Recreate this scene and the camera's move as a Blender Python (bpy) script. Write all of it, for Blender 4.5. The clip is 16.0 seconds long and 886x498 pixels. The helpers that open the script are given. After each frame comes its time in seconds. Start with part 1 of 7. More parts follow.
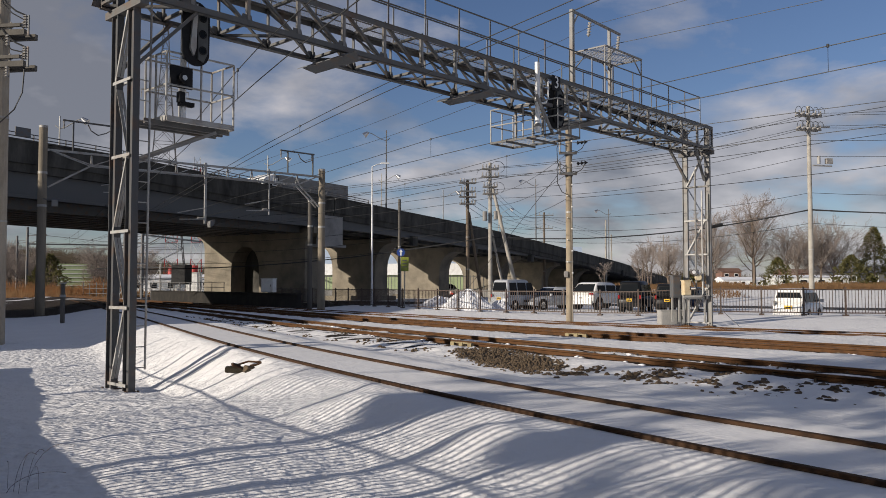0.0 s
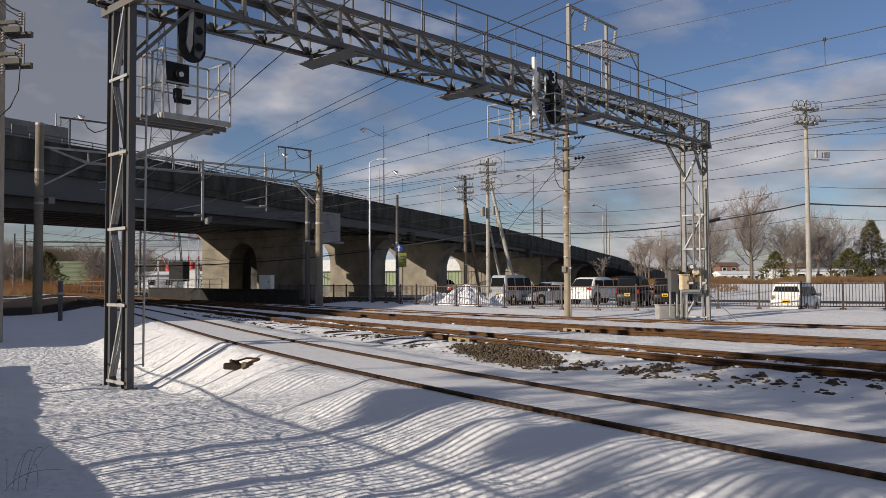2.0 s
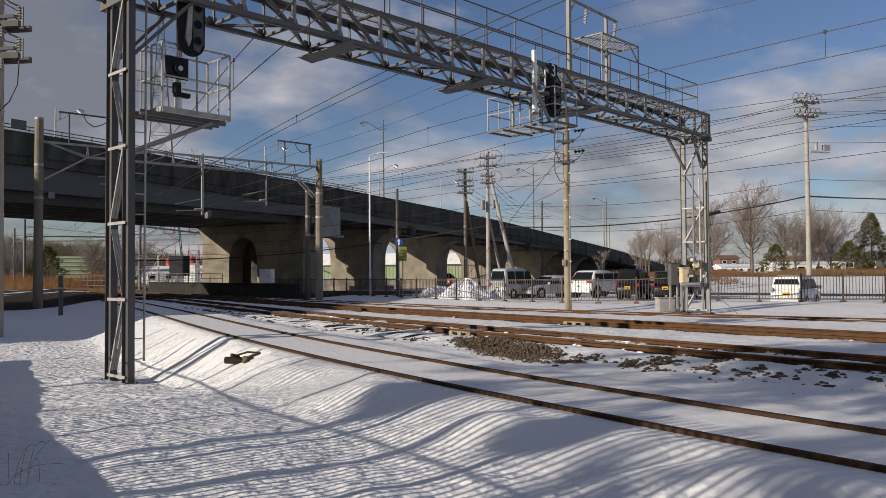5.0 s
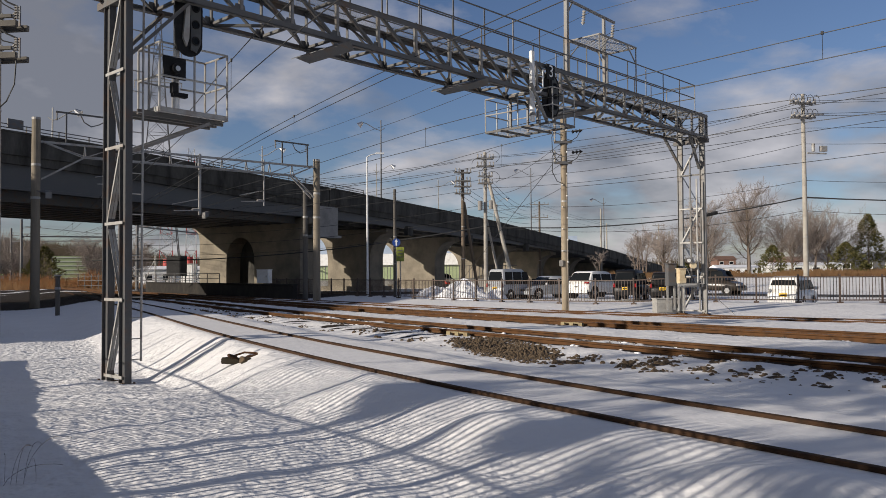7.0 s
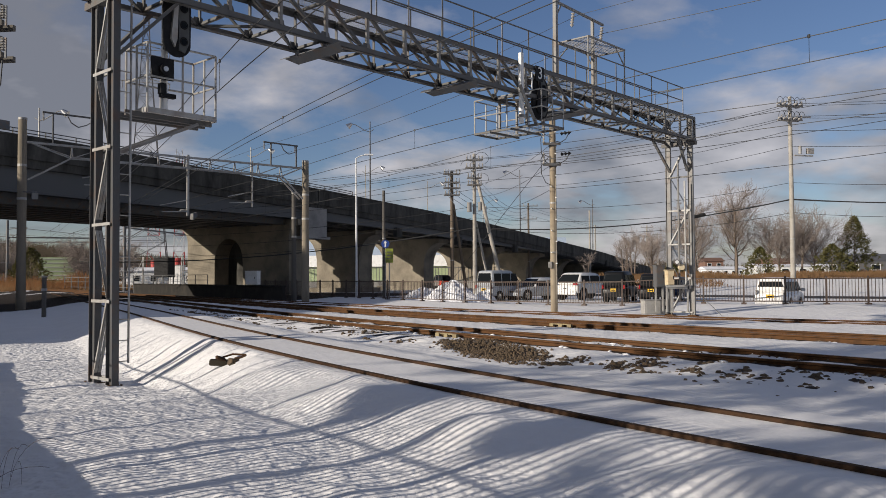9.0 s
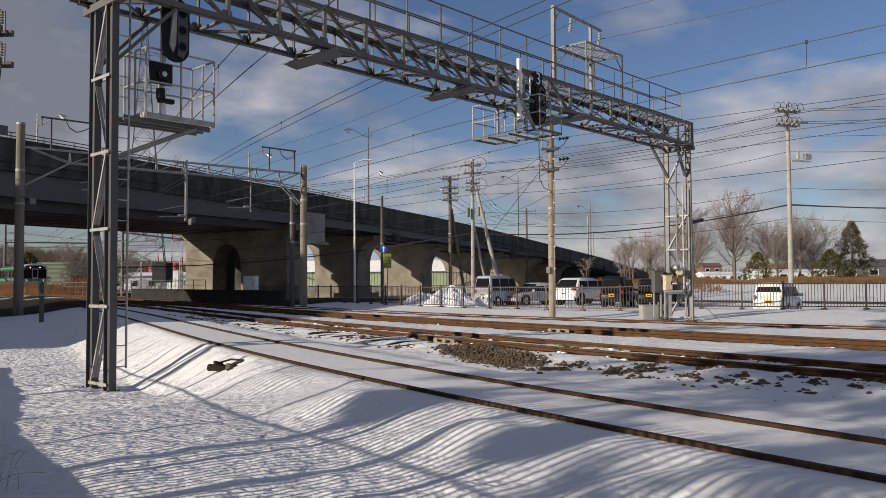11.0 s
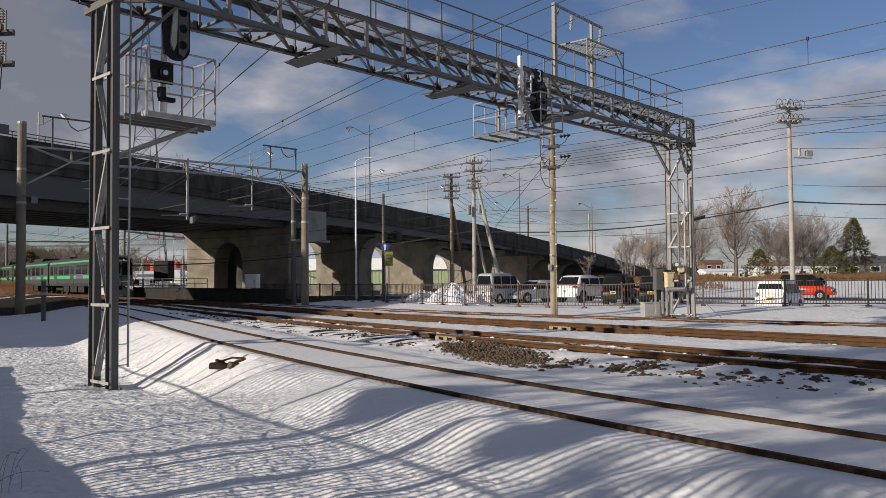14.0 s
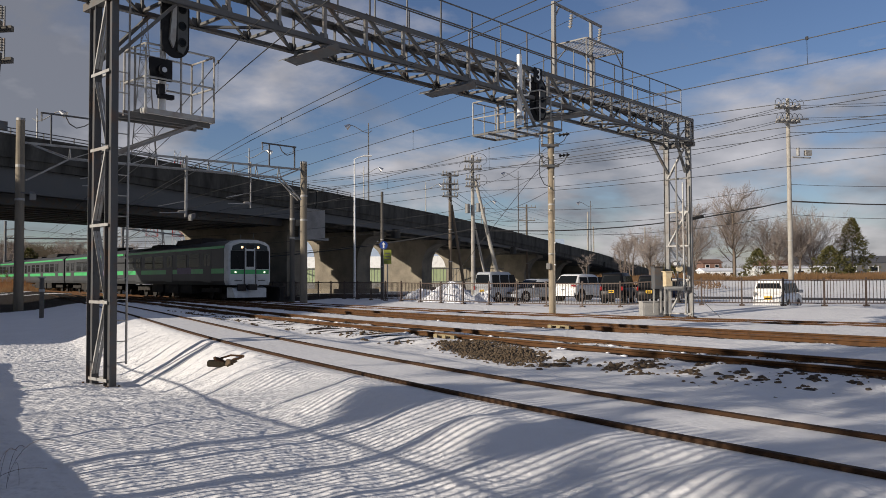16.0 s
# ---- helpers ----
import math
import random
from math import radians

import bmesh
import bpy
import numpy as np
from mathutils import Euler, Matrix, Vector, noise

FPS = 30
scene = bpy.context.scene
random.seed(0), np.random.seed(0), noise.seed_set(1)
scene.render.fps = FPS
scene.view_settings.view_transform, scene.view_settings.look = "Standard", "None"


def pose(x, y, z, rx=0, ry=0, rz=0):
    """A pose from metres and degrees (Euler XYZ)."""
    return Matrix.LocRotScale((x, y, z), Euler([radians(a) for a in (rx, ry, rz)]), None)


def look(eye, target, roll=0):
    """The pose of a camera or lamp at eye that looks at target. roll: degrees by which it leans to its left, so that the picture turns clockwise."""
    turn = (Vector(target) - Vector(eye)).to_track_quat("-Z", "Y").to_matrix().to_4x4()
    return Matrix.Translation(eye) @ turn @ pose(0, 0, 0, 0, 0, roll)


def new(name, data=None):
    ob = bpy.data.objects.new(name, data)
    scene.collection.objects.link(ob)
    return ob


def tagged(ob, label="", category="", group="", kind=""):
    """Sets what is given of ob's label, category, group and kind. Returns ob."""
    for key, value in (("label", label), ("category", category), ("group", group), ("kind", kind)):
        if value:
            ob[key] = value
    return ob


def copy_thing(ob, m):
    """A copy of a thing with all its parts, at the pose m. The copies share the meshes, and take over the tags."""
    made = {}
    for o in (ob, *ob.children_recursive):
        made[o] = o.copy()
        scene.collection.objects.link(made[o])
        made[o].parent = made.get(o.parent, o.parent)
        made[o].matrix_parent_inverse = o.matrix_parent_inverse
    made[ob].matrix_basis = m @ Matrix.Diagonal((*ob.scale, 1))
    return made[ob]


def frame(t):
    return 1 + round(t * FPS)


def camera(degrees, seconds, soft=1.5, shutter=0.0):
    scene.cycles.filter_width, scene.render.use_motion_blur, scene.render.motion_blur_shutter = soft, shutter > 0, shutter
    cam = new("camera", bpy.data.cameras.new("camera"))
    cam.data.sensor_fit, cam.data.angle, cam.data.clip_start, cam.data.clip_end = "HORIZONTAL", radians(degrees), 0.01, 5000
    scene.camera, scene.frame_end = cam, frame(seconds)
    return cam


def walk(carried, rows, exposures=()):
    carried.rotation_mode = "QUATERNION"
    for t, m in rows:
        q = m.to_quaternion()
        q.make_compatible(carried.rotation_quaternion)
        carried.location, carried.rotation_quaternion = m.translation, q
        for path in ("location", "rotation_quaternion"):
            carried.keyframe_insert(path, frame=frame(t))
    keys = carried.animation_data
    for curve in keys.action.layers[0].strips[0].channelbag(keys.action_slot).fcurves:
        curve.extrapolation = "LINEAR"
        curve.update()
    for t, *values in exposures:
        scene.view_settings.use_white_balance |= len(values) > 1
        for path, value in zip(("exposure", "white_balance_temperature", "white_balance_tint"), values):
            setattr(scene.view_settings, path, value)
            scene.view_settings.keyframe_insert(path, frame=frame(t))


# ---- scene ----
# the camera: held by hand on one spot, turning slowly
cam = camera(57.8, 16.0, soft=0.75)
EYE = (0.0, 0.0, 1.6)
walk(cam, [
    (0.0, pose(*EYE, 92.5, -0.0, 0.0)),
    (0.5, pose(*EYE, 92.436, 0.12, 0.007)),
    (1.0, pose(*EYE, 92.401, 0.159, -0.081)),
    (1.5, pose(*EYE, 92.304, 0.236, -0.122)),
    (2.0, pose(*EYE, 92.191, 0.29, -0.144)),
    (2.5, pose(*EYE, 92.105, 0.346, -0.139)),
    (3.0, pose(*EYE, 92.018, 0.39, -0.183)),
    (3.5, pose(*EYE, 91.871, 0.383, -0.184)),
    (4.0, pose(*EYE, 91.783, 0.433, -0.121)),
    (6.5, pose(*EYE, 91.722, 0.43, -0.183)),
    (7.0, pose(*EYE, 91.772, 0.375, -0.311)),
    (7.5, pose(*EYE, 91.829, 0.352, -0.599)),
    (8.0, pose(*EYE, 91.841, 0.304, -0.782)),
    (8.5, pose(*EYE, 91.844, 0.305, -0.925)),
    (9.0, pose(*EYE, 91.871, 0.358, -1.092)),
    (11.5, pose(*EYE, 92.27, 0.341, -1.22)),
    (12.0, pose(*EYE, 92.253, 0.365, -1.193)),
    (12.5, pose(*EYE, 92.204, 0.366, -1.157)),
    (13.0, pose(*EYE, 92.141, 0.381, -1.152)),
    (13.5, pose(*EYE, 92.082, 0.451, -1.145)),
    (14.0, pose(*EYE, 92.083, 0.49, -1.115)),
    (14.5, pose(*EYE, 92.122, 0.501, -1.104)),
    (15.0, pose(*EYE, 92.098, 0.41, -1.153)),
    (15.5, pose(*EYE, 92.021, 0.349, -1.203)),
    (16.0, pose(*EYE, 91.963, 0.289, -1.22)),
])

# ---- light: low winter sun from behind the left shoulder, partly cloudy sky ----
SUN_WAY = Vector((0.868, 0.465, -0.295)).normalized()
CLOUDS = (1.9, 0.4, 0.0)          # shifts the cloud field
world = bpy.data.worlds.new("sky")
scene.world = world
world.use_nodes = True
wn = world.node_tree.nodes
wl = world.node_tree.links
for n in list(wn):
    wn.remove(n)
w_out = wn.new("ShaderNodeOutputWorld")
w_bg = wn.new("ShaderNodeBackground")
w_sky = wn.new("ShaderNodeTexSky")
w_sky.sky_type = 'NISHITA'
w_sky.sun_disc = False
w_sky.sun_elevation = math.asin(-SUN_WAY.z)
w_sky.sun_rotation = math.atan2(-SUN_WAY.x, -SUN_WAY.y)
w_sky.air_density, w_sky.dust_density, w_sky.ozone_density = 1.0, 0.2, 1.6
w_bg.inputs["Strength"].default_value = 0.049
# clouds: soft grey and white banks over the blue
w_tc = wn.new("ShaderNodeTexCoord")
w_sep = wn.new("ShaderNodeSeparateXYZ")
wl.new(w_tc.outputs["Generated"], w_sep.inputs[0])
w_add = wn.new("ShaderNodeMath"); w_add.operation = 'ADD'; w_add.inputs[1].default_value = 0.30
wl.new(w_sep.outputs["Z"], w_add.inputs[0])
w_dx = wn.new("ShaderNodeMath"); w_dx.operation = 'DIVIDE'
w_dy = wn.new("ShaderNodeMath"); w_dy.operation = 'DIVIDE'
wl.new(w_sep.outputs["X"], w_dx.inputs[0]); wl.new(w_add.outputs[0], w_dx.inputs[1])
wl.new(w_sep.outputs["Y"], w_dy.inputs[0]); wl.new(w_add.outputs[0], w_dy.inputs[1])
w_com = wn.new("ShaderNodeCombineXYZ")
wl.new(w_dx.outputs[0], w_com.inputs[0]); wl.new(w_dy.outputs[0], w_com.inputs[1])
w_n1 = wn.new("ShaderNodeTexNoise")
w_n1.inputs["Scale"].default_value = 2.1
w_n1.inputs["Detail"].default_value = 9.0
w_n1.inputs["Roughness"].default_value = 0.55
w_n1.inputs["Distortion"].default_value = 0.2
w_off = wn.new("ShaderNodeVectorMath"); w_off.operation = 'ADD'
w_off.inputs[1].default_value = CLOUDS
wl.new(w_com.outputs[0], w_off.inputs[0])
wl.new(w_off.outputs[0], w_n1.inputs["Vector"])
w_r1 = wn.new("ShaderNodeValToRGB")
w_r1.color_ramp.elements[0].position = 0.50
w_r1.color_ramp.elements[1].position = 0.68
w_low = wn.new("ShaderNodeMapRange")
w_low.inputs["From Min"].default_value, w_low.inputs["From Max"].default_value = 0.08, 0.24
w_low.inputs["To Min"].default_value, w_low.inputs["To Max"].default_value = 0.13, -0.02
wl.new(w_sep.outputs["Z"], w_low.inputs["Value"])
w_sum = wn.new("ShaderNodeMath"); w_sum.operation = 'ADD'
wl.new(w_n1.outputs["Fac"], w_sum.inputs[0]); wl.new(w_low.outputs["Result"], w_sum.inputs[1])
# a few more clouds to the east, a heavier bank towards the west
w_west = wn.new("ShaderNodeMapRange")
w_west.inputs["From Min"].default_value, w_west.inputs["From Max"].default_value = -0.27, -0.42
w_west.inputs["To Min"].default_value, w_west.inputs["To Max"].default_value = 0.0, 0.32
wl.new(w_sep.outputs["X"], w_west.inputs["Value"])
w_high = wn.new("ShaderNodeMapRange")
w_high.inputs["From Min"].default_value, w_high.inputs["From Max"].default_value = 0.10, 0.17
wl.new(w_sep.outputs["Z"], w_high.inputs["Value"])
w_bank = wn.new("ShaderNodeMath"); w_bank.operation = 'MULTIPLY'
wl.new(w_west.outputs["Result"], w_bank.inputs[0]); wl.new(w_high.outputs["Result"], w_bank.inputs[1])
w_sum2 = wn.new("ShaderNodeMath"); w_sum2.operation = 'ADD'
wl.new(w_sum.outputs[0], w_sum2.inputs[0]); wl.new(w_bank.outputs[0], w_sum2.inputs[1])
w_east = wn.new("ShaderNodeMapRange")
w_east.inputs["From Min"].default_value, w_east.inputs["From Max"].default_value = 0.16, 0.4
w_east.inputs["To Min"].default_value, w_east.inputs["To Max"].default_value = 0.0, 0.07
wl.new(w_sep.outputs["X"], w_east.inputs["Value"])
w_sum3 = wn.new("ShaderNodeMath"); w_sum3.operation = 'ADD'
wl.new(w_sum2.outputs[0], w_sum3.inputs[0]); wl.new(w_east.outputs["Result"], w_sum3.inputs[1])
wl.new(w_sum3.outputs[0], w_r1.inputs[0])
w_n2 = wn.new("ShaderNodeTexNoise")
w_n2.inputs["Scale"].default_value = 3.0
w_n2.inputs["Detail"].default_value = 5.0
wl.new(w_com.outputs[0], w_n2.inputs["Vector"])
w_r2 = wn.new("ShaderNodeValToRGB")
w_r2.color_ramp.elements[0].position = 0.35
w_r2.color_ramp.elements[0].color = (4.3, 4.4, 5.0, 1)
w_r2.color_ramp.elements[1].position = 0.7
w_r2.color_ramp.elements[1].color = (13.0, 12.4, 12.8, 1)
w_dull = wn.new("ShaderNodeMath"); w_dull.operation = 'MULTIPLY_ADD'; w_dull.inputs[1].default_value = -0.65
wl.new(w_bank.outputs[0], w_dull.inputs[0]); wl.new(w_n2.outputs["Fac"], w_dull.inputs[2])
wl.new(w_dull.outputs[0], w_r2.inputs[0])
w_mix = wn.new("ShaderNodeMix"); w_mix.data_type = 'RGBA'
w_fac = wn.new("ShaderNodeMath"); w_fac.operation = 'MULTIPLY'; w_fac.inputs[1].default_value = 0.85
wl.new(w_r1.outputs["Color"], w_fac.inputs[0])
wl.new(w_fac.outputs[0], w_mix.inputs["Factor"])
w_tint = wn.new("ShaderNodeMix"); w_tint.data_type = 'RGBA'; w_tint.blend_type = 'MULTIPLY'
w_tint.inputs["Factor"].default_value = 1.0
w_tint.inputs["B"].default_value = (1.22, 1.30, 1.66, 1)
wl.new(w_sky.outputs[0], w_tint.inputs["A"])
wl.new(w_tint.outputs["Result"], w_mix.inputs["A"])
wl.new(w_r2.outputs["Color"], w_mix.inputs["B"])
wl.new(w_mix.outputs["Result"], w_bg.inputs["Color"])
wl.new(w_bg.outputs[0], w_out.inputs["Surface"])

sun = new("sun", bpy.data.lights.new("sun", 'SUN'))
sun.data.energy = 5.0
sun.data.angle = radians(0.6)
sun.data.color = (1.0, 0.905, 0.79)
sun.matrix_world = look((0, 0, 60), Vector((0, 0, 60)) + SUN_WAY)
scene.view_settings.exposure = 0.0

# ---- plan of the viaduct ----
V0 = Vector((-24.39, 43.86, 0))          # near face, start of the plan
VD = Vector((0.520, 0.854, 0))           # along the road
VN = Vector((-0.854, 0.520, 0))          # across it, away from the near face

# ---- materials ----
def material(name, base, rough=0.6, metal=0.0, second=None, scale=3.0, amount=0.5, bump=0.0, bump_scale=60.0, fine=None, detail=6.0, stretch=(1, 1, 1)):
    """A procedural surface: base colour, a second colour in large blotches, fine grain in value and relief."""
    m = bpy.data.materials.new(name)
    m.use_nodes = True
    nt = m.node_tree
    b = nt.nodes["Principled BSDF"]
    b.inputs["Roughness"].default_value = rough
    b.inputs["Metallic"].default_value = metal
    if rough >= 0.8:
        b.inputs["Specular IOR Level"].default_value = 0.12
    tc = nt.nodes.new("ShaderNodeTexCoord")
    mp = nt.nodes.new("ShaderNodeMapping")
    mp.inputs["Scale"].default_value = stretch
    nt.links.new(tc.outputs["Object"], mp.inputs[0])
    col = nt.nodes.new("ShaderNodeMix"); col.data_type = 'RGBA'
    col.inputs["A"].default_value = (*base, 1)
    col.inputs["B"].default_value = (*(second or [c * 0.72 for c in base]), 1)
    n1 = nt.nodes.new("ShaderNodeTexNoise")
    n1.inputs["Scale"].default_value = scale
    n1.inputs["Detail"].default_value = detail
    n1.inputs["Roughness"].default_value = 0.6
    nt.links.new(mp.outputs[0], n1.inputs["Vector"])
    rp = nt.nodes.new("ShaderNodeMapRange")
    rp.inputs["From Min"].default_value = 0.62 - 0.3 * amount
    rp.inputs["From Max"].default_value = 0.72
    nt.links.new(n1.outputs["Fac"], rp.inputs["Value"])
    nt.links.new(rp.outputs["Result"], col.inputs["Factor"])
    n2 = nt.nodes.new("ShaderNodeTexNoise")
    n2.inputs["Scale"].default_value = bump_scale
    n2.inputs["Detail"].default_value = 4.0
    nt.links.new(mp.outputs[0], n2.inputs["Vector"])
    val = nt.nodes.new("ShaderNodeMapRange")
    val.inputs["To Min"].default_value = 1.0 - (fine if fine is not None else 0.18)
    val.inputs["To Max"].default_value = 1.0 + (fine if fine is not None else 0.18)
    nt.links.new(n2.outputs["Fac"], val.inputs["Value"])
    mul = nt.nodes.new("ShaderNodeMix"); mul.data_type = 'RGBA'; mul.blend_type = 'MULTIPLY'
    mul.inputs["Factor"].default_value = 1.0
    nt.links.new(col.outputs["Result"], mul.inputs["A"])
    nt.links.new(val.outputs["Result"], mul.inputs["B"])
    nt.links.new(mul.outputs["Result"], b.inputs["Base Color"])
    if bump:
        bp = nt.nodes.new("ShaderNodeBump")
        bp.inputs["Strength"].default_value = bump
        bp.inputs["Distance"].default_value = 0.02
        nt.links.new(n2.outputs["Fac"], bp.inputs["Height"])
        nt.links.new(bp.outputs[0], b.inputs["Normal"])
    return m


def glass(name, tint=(0.012, 0.014, 0.016), rough=0.08):
    m = bpy.data.materials.new(name)
    m.use_nodes = True
    b = m.node_tree.nodes["Principled BSDF"]
    b.inputs["Base Color"].default_value = (*tint, 1)
    b.inputs["Roughness"].default_value = rough
    b.inputs["Specular IOR Level"].default_value = 0.06
    return m


def glow(name, colour, strength):
    m = bpy.data.materials.new(name)
    m.use_nodes = True
    b = m.node_tree.nodes["Principled BSDF"]
    b.inputs["Base Color"].default_value = (*colour, 1)
    b.inputs["Emission Color"].default_value = (*colour, 1)
    b.inputs["Emission Strength"].default_value = strength
    return m


SNOW = material("snow", (0.87, 0.87, 0.88), 0.55, second=(0.79, 0.79, 0.81), scale=1.2, bump=0.55, bump_scale=14, fine=0.05)
GALV = material("galvanised_steel", (0.36, 0.355, 0.335), 0.5, 0.1, second=(0.24, 0.20, 0.165), scale=2.5, bump=0.1, bump_scale=40)
GANTRY = material("gantry_paint", (0.105, 0.104, 0.1), 0.65, 0.0, second=(0.12, 0.08, 0.055), scale=2.2, amount=0.35, bump=0.15, bump_scale=50)
DARKSTEEL = material("weathered_steel", (0.115, 0.12, 0.125), 0.6, 0.25, second=(0.17, 0.11, 0.07), scale=3.0, amount=0.4, bump=0.15)
RUST = material("rusty_steel", (0.105, 0.052, 0.023), 0.8, 0.1, second=(0.055, 0.031, 0.018), scale=4.0, bump=0.3, bump_scale=80)
RAILTOP = material("rail_head", (0.22, 0.17, 0.13), 0.45, 0.5, second=(0.14, 0.09, 0.06), scale=6.0, stretch=(1, 1, 1))
CONCRETE = material("concrete", (0.34, 0.33, 0.31), 0.85, second=(0.22, 0.215, 0.205), scale=0.7, amount=0.8, bump=0.35, bump_scale=18)
PALECONC = material("pale_concrete", (0.27, 0.235, 0.18), 0.85, second=(0.14, 0.125, 0.1), scale=0.6, amount=0.7, bump=0.3, bump_scale=16)
# girder grey with the shade of the viaduct's side put into the colour
DARKCONC = material("shaded_girder_grey", (0.095, 0.1, 0.1), 0.7, second=(0.10, 0.10, 0.10), scale=0.5, amount=0.7, bump=0.1)
BLACK = material("black_paint", (0.014, 0.014, 0.015), 0.5, second=(0.03, 0.03, 0.03), scale=5)
WOOD = material("creosoted_wood", (0.17, 0.135, 0.10), 0.9, second=(0.10, 0.08, 0.06), scale=3, bump=0.5, bump_scale=30, stretch=(1, 1, 0.1))
BALLAST = material("ballast_stone", (0.135, 0.095, 0.058), 0.9, second=(0.075, 0.062, 0.05), scale=9, amount=0.9, bump=0.6, bump_scale=40, fine=0.4)
ASPHALT = material("asphalt", (0.05, 0.05, 0.052), 0.85, second=(0.10, 0.10, 0.105), scale=0.4, amount=0.6, bump=0.2)
WIRE = material("wire", (0.05, 0.05, 0.05), 0.6, 0.5)
MASTGREY = material("mast_grey", (0.22, 0.216, 0.205), 0.6, 0.0, second=(0.19, 0.155, 0.125), scale=2.0, bump=0.1)
WETWOOD = material("wet_timber", (0.045, 0.038, 0.026), 0.9, second=(0.025, 0.022, 0.016), scale=8, bump=0.5, bump_scale=40)
DARKRUST = material("old_rust", (0.062, 0.034, 0.019), 0.85, 0.1, second=(0.035, 0.022, 0.015), scale=5.0, bump=0.3, bump_scale=80)
BLACK.node_tree.nodes["Principled BSDF"].inputs["Specular IOR Level"].default_value = 0.12
BROWNPOLE = material("weathered_pole", (0.36, 0.32, 0.26), 0.85, second=(0.22, 0.18, 0.135), scale=1.6, bump=0.2, stretch=(1, 1, 0.3))
STEPPOLE = material("stepped_pole", (0.33, 0.275, 0.20), 0.85, second=(0.19, 0.15, 0.105), scale=1.6, amount=0.7, bump=0.25, stretch=(1, 1, 0.3))
MASTCONC = material("mast_concrete", (0.25, 0.215, 0.165), 0.85, second=(0.15, 0.13, 0.10), scale=1.4, bump=0.2, stretch=(1, 1, 0.3))
# pole tone darkened: shade on the poles is put into the colour
DARKPOLE = material("shaded_pole", (0.13, 0.12, 0.105), 0.8, second=(0.08, 0.075, 0.07), scale=1.2, bump=0.2, stretch=(1, 1, 0.3))
POLECONC = material("pole_concrete", (0.38, 0.355, 0.31), 0.8, second=(0.25, 0.225, 0.19), scale=1.5, bump=0.2)
# left mast grey with rust, darkened: shade on its flanges is in the colour
MASTSHADE = material("shaded_mast_grey", (0.065, 0.067, 0.07), 0.6, 0.0, second=(0.10, 0.06, 0.04), scale=2.2, amount=0.4, bump=0.15, bump_scale=50)
LAMPGREY = material("lamp_panel_grey", (0.075, 0.078, 0.075), 0.6, second=(0.05, 0.05, 0.05), scale=6)
BARK = material("bark", (0.16, 0.125, 0.098), 0.95, second=(0.23, 0.185, 0.145), scale=6, bump=0.5)
TWIGS = material("twigs", (0.29, 0.245, 0.215), 0.95, second=(0.21, 0.175, 0.15), scale=2)
NEEDLES = material("needles", (0.095, 0.10, 0.036), 0.85, second=(0.165, 0.135, 0.055), scale=3, amount=0.9)
DRYGRASS = material("dry_grass", (0.27, 0.155, 0.075), 0.95, second=(0.16, 0.098, 0.052), scale=2, amount=0.9)
RUSTBRUSH = material("rusty_brush", (0.26, 0.115, 0.045), 0.95, second=(0.12, 0.07, 0.04), scale=1.5, amount=0.9)
FENCE = material("fence_paint", (0.068, 0.045, 0.034), 0.6, 0.1, second=(0.10, 0.073, 0.056), scale=4)
WHITEPAINT = material("white_paint", (0.78, 0.78, 0.76), 0.4, second=(0.62, 0.61, 0.58), scale=2, fine=0.05)
TRAINSILVER = material("brushed_steel", (0.048, 0.05, 0.052), 0.5, 0.2, second=(0.06, 0.062, 0.062), scale=1.0, fine=0.05)
GREEN = material("green_stripe", (0.06, 0.42, 0.13), 0.4, second=(0.05, 0.34, 0.10), scale=1.5, fine=0.05)
UNDER = material("underframe", (0.035, 0.033, 0.031), 0.85, second=(0.06, 0.05, 0.04), scale=3)
GLASS = glass("dark_glass")
CLEARG = glass("window_glass", (0.05, 0.06, 0.065), 0.04)
TYRE = material("tyre_rubber", (0.02, 0.02, 0.02), 0.8)
SILVER = material("silver_car_paint", (0.42, 0.44, 0.46), 0.3, 0.1, fine=0.03, second=(0.35, 0.35, 0.36))
WHITECAR = material("white_car_paint", (0.80, 0.79, 0.76), 0.25, fine=0.02, second=(0.72, 0.70, 0.66))
BLACKCAR = material("black_car_paint", (0.010, 0.010, 0.011), 0.35, fine=0.02)
BLACKCAR.node_tree.nodes["Principled BSDF"].inputs["Specular IOR Level"].default_value = 0.2
BROWNCAR = material("brown_car_paint", (0.03, 0.025, 0.02), 0.28, 0.1, fine=0.02)
REDCAR = material("red_car_paint", (0.55, 0.045, 0.02), 0.25, fine=0.02)
YELLOW = material("yellow_plate", (0.70, 0.42, 0.02), 0.5, fine=0.03)
LAMPRED = material("red_lens", (0.28, 0.012, 0.014), 0.2, fine=0.03)
CHROME = material("chrome", (0.6, 0.6, 0.6), 0.2, 0.9, fine=0.03)

# streaky stained concrete, its base darkened to hold the viaduct's shade
VIACONC = material("shaded_stained_concrete", (0.105, 0.10, 0.088), 0.85, second=(0.03, 0.029, 0.026), scale=1.1, amount=1.1, bump=0.35, bump_scale=9, fine=0.2, stretch=(1, 1, 0.35))
SKYBLUE = material("sign_blue", (0.02, 0.06, 0.26), 0.4, fine=0.03)
SIGNYEL = material("sign_green_yellow", (0.24, 0.27, 0.035), 0.5, fine=0.05)
REDPAINT = material("red_paint", (0.50, 0.06, 0.05), 0.5, fine=0.08)
HAZEL = material("far_wood", (0.10, 0.078, 0.055), 0.95, second=(0.07, 0.062, 0.045), scale=0.5, amount=0.9)
